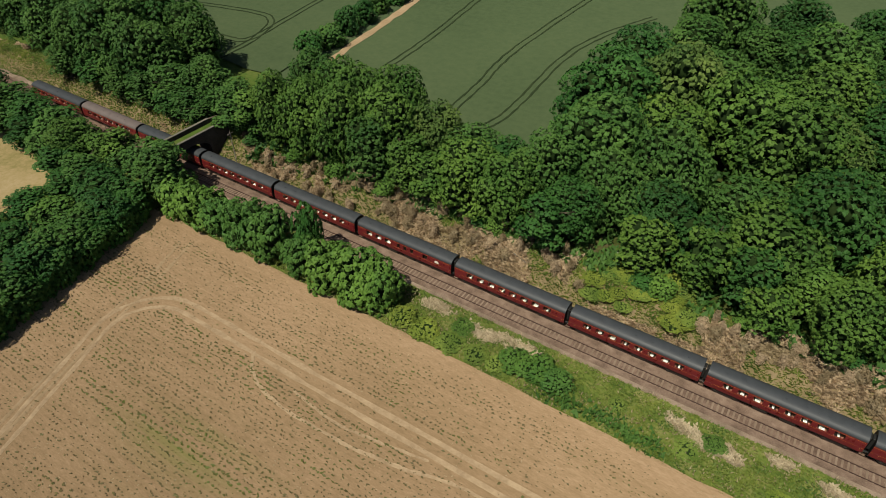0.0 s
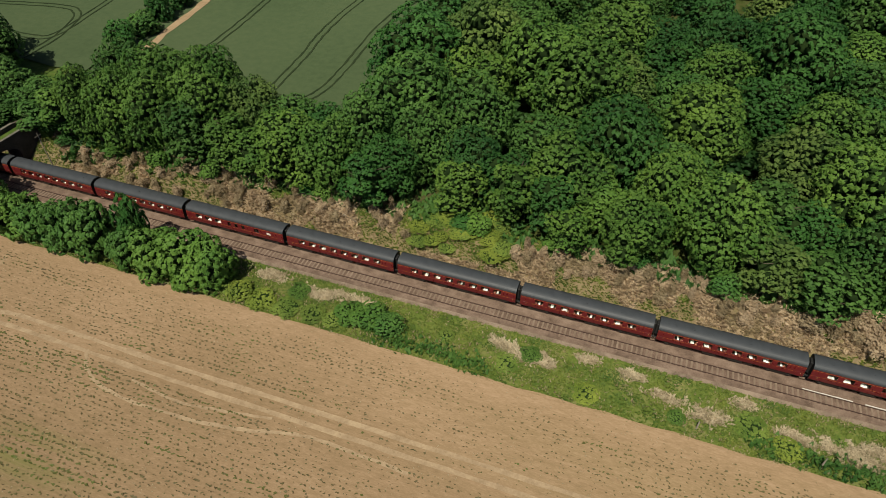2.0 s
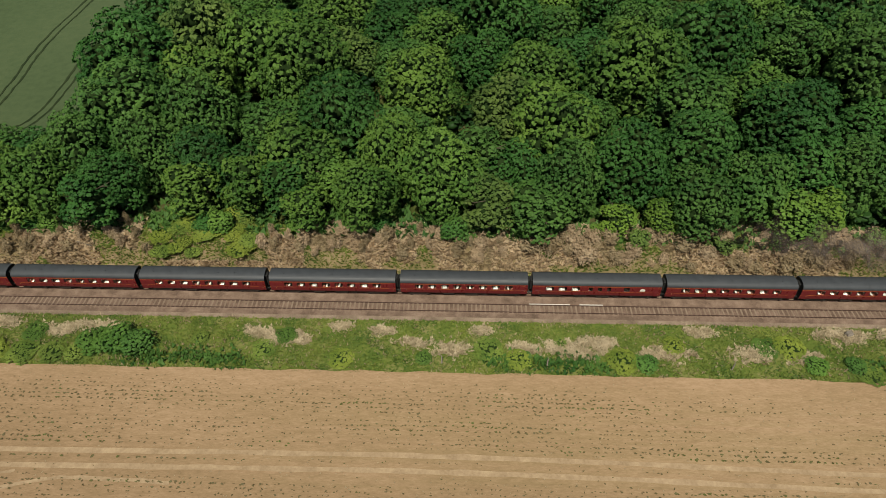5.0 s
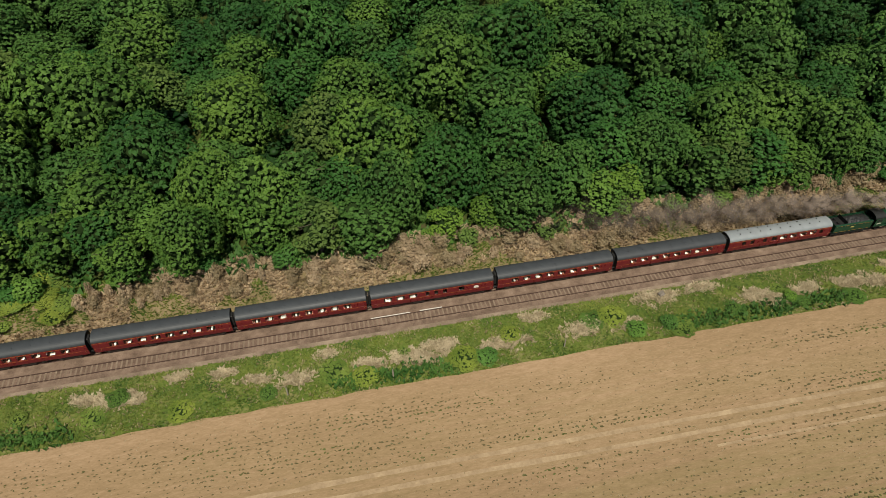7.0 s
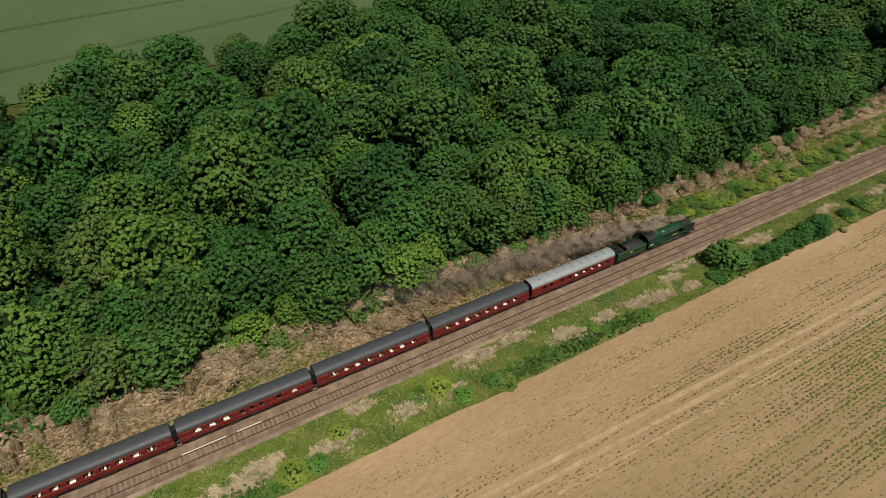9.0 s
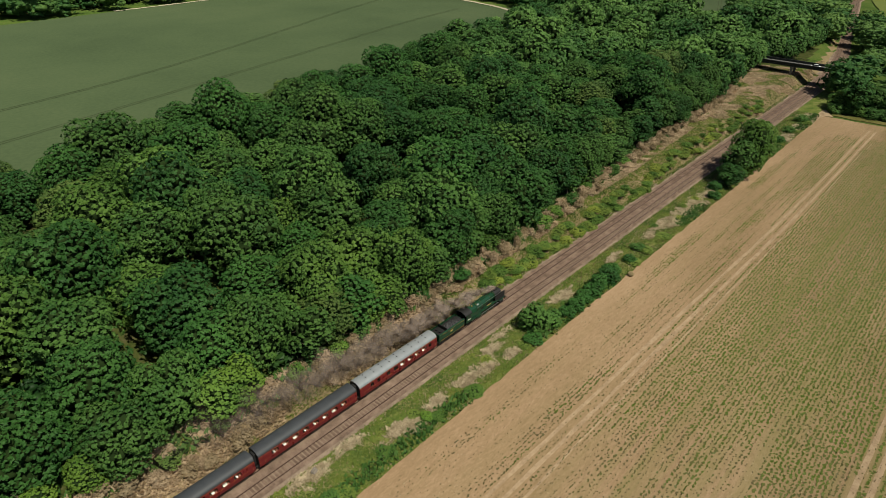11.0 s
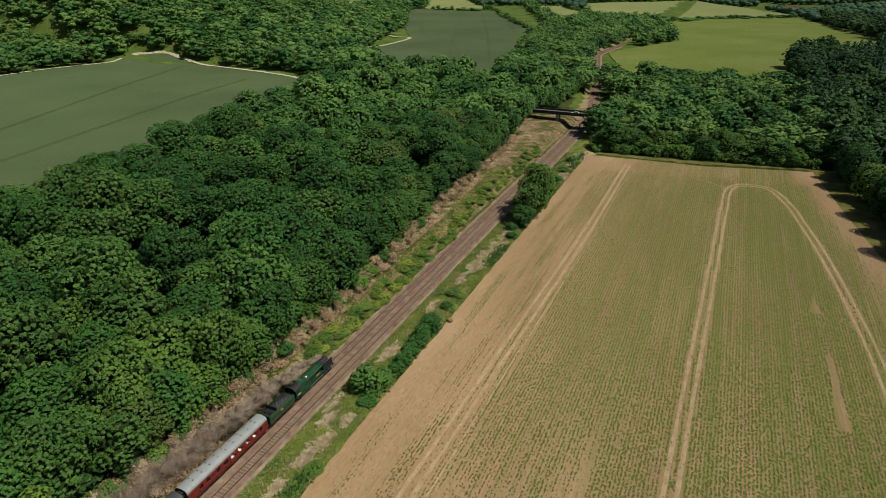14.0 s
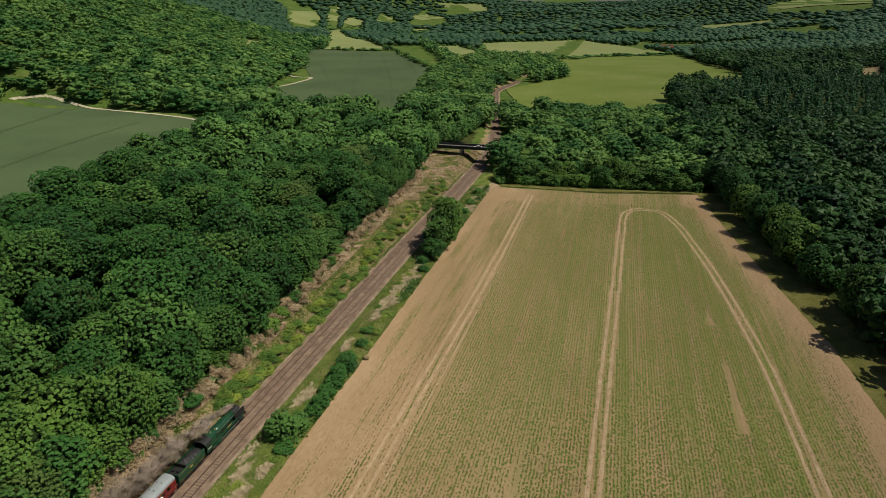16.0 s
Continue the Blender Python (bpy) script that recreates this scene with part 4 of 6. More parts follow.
# a grassy clearing on the bank, with what is left of a pale wooden fence
for i in range(26):
    x, y = bank_rng.uniform(-3, 13), bank_rng.uniform(10.5, 18.5)
    bush(x, y, bank_rng.uniform(0.4, 0.8), bank_rng.uniform(1.4, 2.4), bank_rng.choice(["light", "mid", "light"]), "in the grassy clearing", float(height(x, y)) + 0.05, True)
fence = tagged(new("fence"), "broken pale wooden fence in the grassy clearing", "fence")
M_PALEWOOD = material("bleached wood", [(0.34, 0.31, 0.25), (0.52, 0.48, 0.40)], (1.0, 6.0), 0.9, 0.4, 9.0, spec=0.2)
z0 = float(height(4.3, 17.5)) - 0.2
for name, p, q in (("post", (3.6, 17.6, 0), (3.75, 17.5, 1.9)), ("post", (5.2, 17.2, 0), (4.6, 17.4, 1.9)), ("post", (1.2, 18.6, 0), (1.2, 18.5, 1.7)), ("post", (-1.6, 19.2, 0), (-1.5, 19.2, 1.7)), ("rail", (2.6, 17.9, 1.0), (5.0, 17.3, 1.75)), ("rail", (3.7, 17.5, 1.6), (5.9, 16.8, 0.9))):
    bm = bmesh.new()
    tube(bm, (p[0], p[1], p[2] + z0), (q[0], q[1], q[2] + z0), 0.09, 0.07, 7)
    part(name, bm_mesh(name, bm, M_PALEWOOD), fence)
verge_rng = random.Random(43)
for x, y, tall, radius, tone in ((-25, -8.8, 1.5, 2.4, "light"), (-21, -9.2, 1.0, 2.6, "light"), (-16.5, -9.2, 0.7, 2.4, "mid"), (-12, -9.0, 0.8, 2.2, "mid")):
    bush(x, y, tall, radius, tone, "low on the grassy verge", -0.45, True)
for i in range(46):
    x = -24 + 8.1 * i + verge_rng.uniform(-3.5, 3.5)
    y = verge_rng.choice([-9.4, -8.8, -7.4, -5.6]) + verge_rng.uniform(-0.6, 0.6)
    bush(x, y, verge_rng.uniform(0.35, 0.85), verge_rng.uniform(1.2, 2.6), verge_rng.choice(["mid", "mid", "light", "dark"]), "low on the grassy verge", -0.45, True)
# brambles at the foot of the bank
for i in range(130):
    x = 162 + 0.90 * i * (1 + 0.0045 * i) + verge_rng.uniform(-1.5, 1.5)
    y = float(bend(x)) + verge_rng.uniform(7.6, 11.0) + 1.2 * (x > 240)
    bush(x, y, verge_rng.uniform(0.5, 1.1), verge_rng.uniform(1.3, 2.6), verge_rng.choice(["mid", "mid", "light", "dark"]), "of brambles at the foot of the bank", float(height(x, y)) + 0.05, True)
# the hedge between the two green fields
for i in range(9):
    bush(-97.0 - 0.85 * i + bank_rng.uniform(-0.8, 0.8), 50 + 8.6 * i, bank_rng.uniform(4.5, 7.5), bank_rng.uniform(3.2, 4.6), bank_rng.choice(["dark", "mid", "deep"]), "in the hedge between green fields")
# the field's east end
east_rng = random.Random(37)
for i in range(19):
    y = -15 - 5.1 * i
    tree(363.5 + 0.10 * -y + east_rng.uniform(-3, 3), y, east_rng.uniform(7, 15), east_rng.uniform(4.5, 7), east_rng.choice(["dark", "mid", "light", "mid", "light"]), "behind the ploughed field", "trees behind the field")
for i in range(22):
    y = -14 - 4.3 * i
    bush(359.5 + 0.11 * -y + east_rng.uniform(-1, 1), y, east_rng.uniform(3, 5.5), east_rng.uniform(2.8, 4.0), east_rng.choice(["mid", "light", "mid"]), "at the end of the ploughed field")
for x, y in ((372, -112), (356, -116), (342, -117), (328, -119), (312, -121), (296, -124), (280, -126), (264, -129), (248, -134), (232, -139), (216, -142), (200, -145)):
    tree(x + east_rng.uniform(-3, 3), y + 0.2, east_rng.uniform(13, 19), east_rng.uniform(6, 8), east_rng.choice(["dark", "deep", "mid", "light"]), "along the field's shady edge", "trees along the south wood")

# ---------------------------------------------------------------- far woods
MID_CROWNS = [crown_arrays(650 + k, 7.5, 0.8, 15.2, 13, 130, 5, 1.05, 1.75, "round", 0.25, (0.28, 0.44), 0.3, 0.78) for k in range(4)]
TINY_CROWNS = [crown_arrays(700 + k, 7.5, 0.5, 15.2, 1, 4, 1, 2.2, 2.6, "round", 0.4, (0.44, 0.60), 0.3, 1.0) for k in range(4)]
SPIRES = [crown_arrays(800 + k, 3.4, 1.0, 15.5, 6, 24, 3, 0.9, 1.3, "spire", 0.3) for k in range(3)]


def scatter(seed, n, gap, box_, accept, tall, radius):
    """Places for crowns, none nearer than gap to another, by a coarse net of cells."""
    r = np.random.default_rng(seed)
    px = r.uniform(box_[0], box_[1], n)
    py = r.uniform(box_[2], box_[3], n)
    ok = accept(px, py)
    cells, out = set(), []
    for x, y in zip(px[ok], py[ok]):
        c = (int(x // gap), int(y // gap))
        if c in cells:
            continue
        cells.add(c)
        s, j = r.random() ** 0.8, r.uniform(-0.12, 0.12)
        out.append((x, y, tall[0] + (tall[1] - tall[0]) * (s + j), radius[0] + (radius[1] - radius[0]) * (s - j)))
    return out


def inside(poly, x, y):
    res = np.zeros(np.shape(x), bool)
    for (ax, ay), (bx, by) in zip(poly, poly[1:] + poly[:1]):
        hit = ((ay > y) != (by > y)) & (x < (bx - ax) * (y - ay) / (by - ay + 1e-12) + ax)
        res ^= hit
    return res


N_FIELD2 = [(612, 272), (633, 251), (681, 251), (716, 262), (838, 330), (1095, 452), (1143, 450), (1123, 305), (913, 195), (853, 162), (745, 148), (614, 104), (560, 90), (560, 190)]
MEADOW = [(632, 20), (715, 44), (735, 48), (780, 27), (854, -9), (1105, 27), (1197, -20), (1335, -166), (1141, -184), (973, -215), (919, -220), (838, -139), (773, -125), (690, -118), (632, -30)]
PASTURES = [[(1150, 450), (1201, 468), (1750, 713), (1831, 719), (1431, 484), (1161, 323)], [(1864, 906), (2026, 884), (1872, 793), (1694, 751), (1630, 759)], [(2279, 962), (2442, 985), (1854, 732), (1790, 738)],
            [(2232, 867), (2206, 783), (2036, 717), (1897, 742)], [(2576, 885), (2574, 809), (2481, 777), (2326, 805)], [(2072, 588), (2629, 592), (2549, 571), (2027, 545)], [(1273, 280), (1311, 237), (1128, 151), (1078, 214)],
            [(1386, 214), (1663, 21), (1535, -88), (1392, -160), (1220, -10), (1132, 66), (1169, 148)], [(2835, -345), (2884, -624), (2800, -608), (2667, -359)], [(3528, -706), (3960, -1011), (4303, -1402), (3265, -1078), (3203, -956), (3311, -680)],
            [(2839, -663), (2814, -762), (2450, -650), (2741, -644)], [(3390, 878), (3646, 695), (3472, 597), (3351, 777)], [(2675, 783), (3186, 891), (3077, 816), (2943, 672), (2682, 749)], [(1083, 567), (1096, 534), (1012, 507), (993, 519)]]
BROWN = [(1067, -378), (1077, -413), (932, -366), (966, -354)]
OPEN = [N_FIELD2, MEADOW, BROWN] + PASTURES


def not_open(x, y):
    """Outside the fields and the strips before them, kept treeless for the camera's view."""
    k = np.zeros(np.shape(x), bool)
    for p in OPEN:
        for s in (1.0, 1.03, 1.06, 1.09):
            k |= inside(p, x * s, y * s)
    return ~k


def hill_wood(x, y):
    edge = 402 - smooth(430, 500, x) * (187 - 0.30 * np.clip(x - 460, 0, 1400))
    near_side = (x > 474 - 0.10 * np.clip(350 - y, 0, 200)) & (x < 560) & (y > 190)
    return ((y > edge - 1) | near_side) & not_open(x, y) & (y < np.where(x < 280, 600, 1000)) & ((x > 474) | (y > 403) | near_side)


canopy("hill_wood", scatter(41, 17000, 17.0, (20, 1250, 165, 800), hill_wood, (7, 18), (7.5, 14)), M_LEAF_FAR, "dense mixed wood covering the hillside", 51, LOW_CROWNS, native=7.5)


def belts(x, y):
    d = y - bend(x)
    north = (d > 9.5) & (d < 70) & (x > 478) & (x < 800) & not_open(x, y)
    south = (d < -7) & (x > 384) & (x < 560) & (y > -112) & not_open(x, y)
    return (north | south) & ~((np.abs(x - 401) < 13) & (y > -13))


canopy("tree_belt", scatter(42, 9000, 13.5, (380, 900, -115, 190), belts, (5.5, 16), (5.5, 11)), M_LEAF_FAR, "belt of broad-leaved trees along the curving railway", 52, MID_CROWNS, native=7.5)


def south_wood(x, y):
    edge = np.interp(x, [100, 226, 259, 314, 364, 400], [-138, -137, -132, -124, -116, -112])
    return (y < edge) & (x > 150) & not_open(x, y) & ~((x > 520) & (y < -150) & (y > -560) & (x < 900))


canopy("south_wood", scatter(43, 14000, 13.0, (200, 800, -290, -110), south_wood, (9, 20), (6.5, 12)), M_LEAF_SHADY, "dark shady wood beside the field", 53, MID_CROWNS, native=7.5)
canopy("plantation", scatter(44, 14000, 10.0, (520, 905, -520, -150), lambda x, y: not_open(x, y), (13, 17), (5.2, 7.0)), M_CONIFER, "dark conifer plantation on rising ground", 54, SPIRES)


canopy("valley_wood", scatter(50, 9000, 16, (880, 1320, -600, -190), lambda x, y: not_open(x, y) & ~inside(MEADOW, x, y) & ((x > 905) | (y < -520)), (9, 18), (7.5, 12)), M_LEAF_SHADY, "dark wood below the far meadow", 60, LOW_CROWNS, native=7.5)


def clump(x, y):
    return inside([(780, 74), (876, 116), (962, 144), (1053, 116), (1056, 50), (1017, 19), (850, -2), (797, 20)], x, y) & ~inside(MEADOW, x, y) & (np.abs(y - bend(x)) > 9)


canopy("copse", scatter(45, 7000, 11, (770, 1100, -15, 150), clump, (9, 15), (6, 9)), M_LEAF_FAR, "rounded copse of broad-leaved trees in the valley", 55, LOW_CROWNS, native=7.5)


def far_wood(x, y):
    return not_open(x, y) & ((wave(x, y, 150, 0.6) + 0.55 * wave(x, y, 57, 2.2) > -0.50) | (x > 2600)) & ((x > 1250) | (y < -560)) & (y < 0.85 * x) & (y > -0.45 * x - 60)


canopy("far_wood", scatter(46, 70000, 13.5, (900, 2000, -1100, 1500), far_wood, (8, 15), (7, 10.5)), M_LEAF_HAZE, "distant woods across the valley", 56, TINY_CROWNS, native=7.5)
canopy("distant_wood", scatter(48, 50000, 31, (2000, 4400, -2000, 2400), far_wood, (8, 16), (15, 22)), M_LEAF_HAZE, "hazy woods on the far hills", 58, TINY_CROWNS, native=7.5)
def scrub(x, y):
    bare = np.zeros(np.shape(x), bool)
    for p in OPEN:
        bare |= inside(p, x, y)
    return ~bare & ~not_open(x, y) & (x > 1150)


canopy("scrub", scatter(49, 30000, 22, (480, 2300, -650, 950), scrub, (2, 5), (8, 14)), M_LEAF_FAR, "low scrub between the far fields", 59, TINY_CROWNS, "scrub", native=7.5)
LANE = [(742, 136), (800, 142), (896, 160), (954, 176), (1100, 232), (1247, 292), (1440, 380), (1823, 560)]
lane_trees = []
for (ax, ay), (bx, by) in zip(LANE, LANE[1:]):
    n = int(math.hypot(bx - ax, by - ay) / 7.5)
    for i in range(n):
        q = (i + wood_rng.random()) / n
        lane_trees.append((ax + (bx - ax) * q + wood_rng.uniform(-4, 4), ay + (by - ay) * q - wood_rng.uniform(0, 24), wood_rng.uniform(7, 14), wood_rng.uniform(6, 9.5)))
canopy("lane_trees", lane_trees, M_LEAF_FAR, "line of broad-leaved trees along the far railway", 61, LOW_CROWNS, native=7.5)
hedges = []
for way in ([(1123, 305), (913, 195), (853, 162)], [(1105, 27), (1197, -20), (1335, -166)], [(1273, 280), (1311, 237), (1128, 151)], [(1161, 323), (1431, 484), (1831, 719)], [(1095, 456), (1150, 452), (1165, 325)], [(1663, 21), (1386, 214)]):
    for (ax, ay), (bx, by) in zip(way, way[1:]):
        n = int(math.hypot(bx - ax, by - ay) / 9)
        hedges += [(ax + (bx - ax) * i / n + wood_rng.uniform(-3, 3), ay + (by - ay) * i / n + wood_rng.uniform(-3, 3), wood_rng.uniform(3, 8), wood_rng.uniform(4, 6.5)) for i in range(n) if wood_rng.random() < 0.7]
canopy("far_hedgerow", hedges, M_LEAF_FAR, "distant hedgerows between meadows", 57, LOW_CROWNS, "hedgerow", native=7.5)
for p in PASTURES:
    sheet("far_field", p, M_PALEFIELD, 0.9, 60, "distant pale green pasture")
sheet("far_field", BROWN, M_BANK, 0.9, 60, "distant bare brown field")

# ---------------------------------------------------------------- bridges
M_BRICK = material("weathered dark brick", [(0.045, 0.036, 0.03), (0.085, 0.065, 0.05), (0.13, 0.10, 0.08)], (0.4, 5.0), 0.9, 0.6, 10.0, spec=0.2)
M_COPING = material("pale coping stone", [(0.10, 0.092, 0.07), (0.19, 0.175, 0.14)], (0.6, 5.0), 0.9, 0.4, 9.0, spec=0.2)
M_STEEL = material("dark green painted steel", [(0.012, 0.017, 0.014), (0.03, 0.035, 0.03)], (0.5, 4.0), 0.6, 0.2, 6.0, spec=0.4)
M_CONCRETE = material("grey concrete", [(0.20, 0.20, 0.18), (0.32, 0.31, 0.28)], (0.5, 4.0), 0.9, 0.3, 8.0, spec=0.2)
M_ROAD = material("worn asphalt", [(0.10, 0.10, 0.095), (0.16, 0.155, 0.145)], (0.5, 6.0), 0.9, 0.3, 12.0, spec=0.2)


def arch_side(bm, x0, x1):
    """A brick spandrel wall with a wide low arch over two tracks."""
    n = 14
    pts = [(-4.5, -0.8), (-4.5, 5.4), (13.0, 5.4), (13.0, -0.8), (7.6, -0.8), (7.6, 2.6)]
    for i in range(1, n):
        a = math.pi * i / n
        pts.append((2.5 + 5.1 * math.cos(a), 2.6 + 2.2 * math.sin(a)))
    pts += [(-2.6, 2.6), (-2.6, -0.8)]
    prism(bm, pts, x0, x1)


bridge = tagged(new("brick_bridge"), "old brick bridge with grass-grown deck over the railway", "bridge")
bm = bmesh.new()
arch_side(bm, -90.7, -86.8)
part("arch", bm_mesh("arch", bm, M_BRICK), bridge)
for x0, x1 in ((-87.2, -86.7), (-90.8, -90.3)):
    bm = bmesh.new()
    prism(bm, [(-6, 5.40), (13.5, 5.40), (13.5, 6.2), (11, 6.5), (-5, 6.5), (-6, 6.4)], x0, x1)
    p = part("parapet", bm_mesh("parapet", bm, M_BRICK), bridge)
    bm = bmesh.new()
    box(bm, x0 - 0.06, x1 + 0.06, -5, 11, 6.503, 6.64, 0.03)
    part("coping", bm_mesh("coping", bm, M_COPING), p, "pale stone coping")
bm = bmesh.new()
box(bm, -90.29, -87.21, -6, 13.5, 5.405, 5.62)
part("deck", bm_mesh("deck", bm, M_GROUND), bridge, "grass-grown track over the bridge")
for y0, y1, s in ((-30, -4.6, -1), (13.1, 30, 1)):
    bm = bmesh.new()
    near, far_ = (y1, y0) if s < 0 else (y0, y1)
    vs = [bm.verts.new(p) for p in ((-92.8, near, 5.38), (-86.2, near, 5.38), (-81.5, near, -1), (-97.5, near, -1), (-92.4, far_, 0.3 if s < 0 else 4.2), (-86.6, far_, 0.3 if s < 0 else 4.2), (-84, far_, -1), (-95, far_, -1))]
    for q in ((0, 1, 5, 4), (1, 2, 6, 5), (3, 0, 4, 7), (0, 3, 2, 1), (4, 5, 6, 7)):
        bm.faces.new([vs[i] for i in q])
    bmesh.ops.recalc_face_normals(bm, faces=bm.faces)
    part("embankment", bm_mesh("embankment", bm, M_GROUND), bridge, "grassy earth ramp")

road_bridge = tagged(new("girder_bridge"), "dark steel girder road bridge on concrete piers", "bridge")
BX = 399.0
road_bridge.location.z = 1.6
for x in (BX - 3.6, BX + 3.6):
    bm = bmesh.new()
    prism(bm, [(-16, 5.6), (34, 5.6), (34, 7.0), (-16, 7.0)], x - 0.12, x + 0.12)
    box(bm, x - 0.3, x + 0.3, -16, 34, 5.5, 5.597)
    box(bm, x - 0.3, x + 0.3, -16, 34, 7.003, 7.1)
    for i in range(24):
        box(bm, x - 0.22, x + 0.22, -15.4 + 2.1 * i, -15.32 + 2.1 * i, 5.6, 7.0)
    part("girder", bm_mesh("girder", bm, M_STEEL), road_bridge, "riveted dark green steel girder")
    bm = bmesh.new()
    for i in range(26):
        box(bm, x - 0.04, x + 0.04, -16 + 2.0 * i, -15.92 + 2.0 * i, 7.1, 8.05)
    box(bm, x - 0.05, x + 0.05, -16, 34, 8.05, 8.13)
    box(bm, x - 0.04, x + 0.04, -16, 34, 7.55, 7.61)
    part("railing", bm_mesh("railing", bm, M_STEEL), road_bridge, "thin steel hand railing")
bm = bmesh.new()
box(bm, BX - 3.4, BX + 3.4, -15.9, 33.9, 5.62, 6.1)
part("deck", bm_mesh("deck", bm, M_ROAD), road_bridge, "worn asphalt road deck")
for y in (-7.5, 14.6):
    bm = bmesh.new()
    for x in (BX - 2.8, BX + 2.8):
        tube(bm, (x, y, -2.9), (x, y, 4.7), 0.55, n=14)
    box(bm, BX - 3.7, BX + 3.7, y - 0.6, y + 0.6, 4.7, 5.5, 0.08)
    part("pier", bm_mesh("pier", bm, M_CONCRETE), road_bridge, "grey concrete pier")
for y0, y1 in ((-60, -16), (34, 70)):
    bm = bmesh.new()
    prism(bm, [(BX - 14, -3.4), (BX - 4.2, 5.58), (BX + 4.2, 5.58), (BX + 14, -3.4)], y0, y1, "y")
    part("embankment", bm_mesh("embankment", bm, M_GROUND), road_bridge, "grassy earth ramp")


def white_car(x, y, z):
    c = tagged(new("car"), "small white car standing on the road bridge", "car")
    c.matrix_basis = pose(x, y, z, 0, 0, 90)
    white, glass_m, tyre_m = plain("white car paint", (0.75, 0.75, 0.73), 0.3, 0.0, 0.5, 0.05), plain("dark car glass", (0.02, 0.025, 0.03), 0.1, 0, 0.6), plain("tyre rubber", (0.02, 0.02, 0.02), 0.9, 0, 0.2)
    bm = bmesh.new()
    prism(bm, [(-2.1, 0.28), (2.1, 0.28), (2.12, 0.62), (1.2, 0.86), (-1.95, 0.92), (-2.12, 0.6)], -0.85, 0.85, "y")
    part("body", bm_mesh("body", bm, white), c)
    bm = bmesh.new()
    prism(bm, [(-1.75, 0.905), (1.15, 0.88), (0.45, 1.42), (-1.3, 1.45)], -0.72, 0.72, "y")
    part("window", bm_mesh("window", bm, glass_m), c)
    bm = bmesh.new()
    prism(bm, [(-1.35, 1.455), (0.5, 1.43), (0.4, 1.5), (-1.2, 1.52)], -0.7, 0.7, "y")
    part("roof", bm_mesh("roof", bm, white), c)
    for wx in (-1.3, 1.3):
        for wy in (-0.78, 0.78):
            bm = bmesh.new()
            tube(bm, (wx, wy - 0.1, 0.31), (wx, wy + 0.1, 0.31), 0.31, n=16)
            part("wheel", bm_mesh("wheel", bm, tyre_m), c)
    return c


white_car(BX - 1.5, 5.5, 7.7)

# ---------------------------------------------------------------- small things along the line
M_WHITE = plain("weathered white plastic", (0.62, 0.58, 0.50), 0.6, 0, 0.4, 0.2)
M_WOODPOLE = material("grey weathered wood", [(0.13, 0.11, 0.09), (0.24, 0.21, 0.17)], (1.0, 6.0), 0.9, 0.4, 9.0, spec=0.2)


def bar_thing(name, x0, x1, y0, y1, z0, z1, mat, label, category, bevel=0.02):
    bm = bmesh.new()
    box(bm, x0, x1, y0, y1, z0, z1, bevel)
    return tagged(new(name, bm_mesh(name, bm, mat)), label, category)


bar_thing("cable_trough", 58.2, 64.5, 1.60, 1.72, -0.20, 0.02, M_WHITE, "white plastic cable cover lying beside the rail", "cable cover")
bar_thing("cable_trough", 66.0, 69.6, 1.62, 1.74, -0.20, 0.03, M_WHITE, "short white plastic cable cover beside the rail", "cable cover")
bm = bmesh.new()
tube(bm, (105, -3.0, 0.02), (105.1, -3.45, 0.02), 0.46, n=18)
tube(bm, (104.99, -2.95, 0.02), (105.0, -3.0, 0.02), 0.55, n=18)
tagged(new("cable_drum", bm_mesh("cable_drum", bm, M_WOODPOLE)), "small wooden cable drum lying in dry grass", "cable drum")
bm = bmesh.new()
bmesh.ops.create_icosphere(bm, subdivisions=3, radius=0.75)
for v in bm.verts:
    v.co = v.co * (1 + 0.18 * noise.noise(v.co * 2.3)) * 1.0
    v.co.z *= 0.8
bmesh.ops.translate(bm, verts=bm.verts, vec=(190.5, -12.0, -0.1))
tagged(new("bale", bm_mesh("bale", bm, M_BANK, True)), "brown rotting bale at the field's edge", "bale")
for k, (x, y) in enumerate(((-80.5, 8.3), (45, -9.6), (86, -9.8), (60, -9.7))):
    bm = bmesh.new()
    h = 7.5 if k == 0 else 1.6
    tube(bm, (0, 0, -0.6), (0, 0, h), 0.11, 0.08, 8)
    post = tagged(new("post", bm_mesh("post", bm, M_WOODPOLE)), "grey wooden pole beside the brick bridge" if k == 0 else "weathered wooden stake at the verge's edge", "post")
    post.location = (x, y, -0.3 if k else 0.4)
    if k == 0:
        bm = bmesh.new()
        box(bm, -0.06, 0.06, -0.7, 0.7, 6.8, 6.95, 0.01)
        part("crossarm", bm_mesh("crossarm", bm, M_WOODPOLE), post)

# a fallen pale branch on the bank
bm = bmesh.new()
tube(bm, (-19, 12.2, 2.75), (-14, 11.0, 2.2), 0.12, 0.05, 7)
tagged(new("branch", bm_mesh("branch", bm, M_COPING)), "pale fallen branch lying on the bank", "branch")

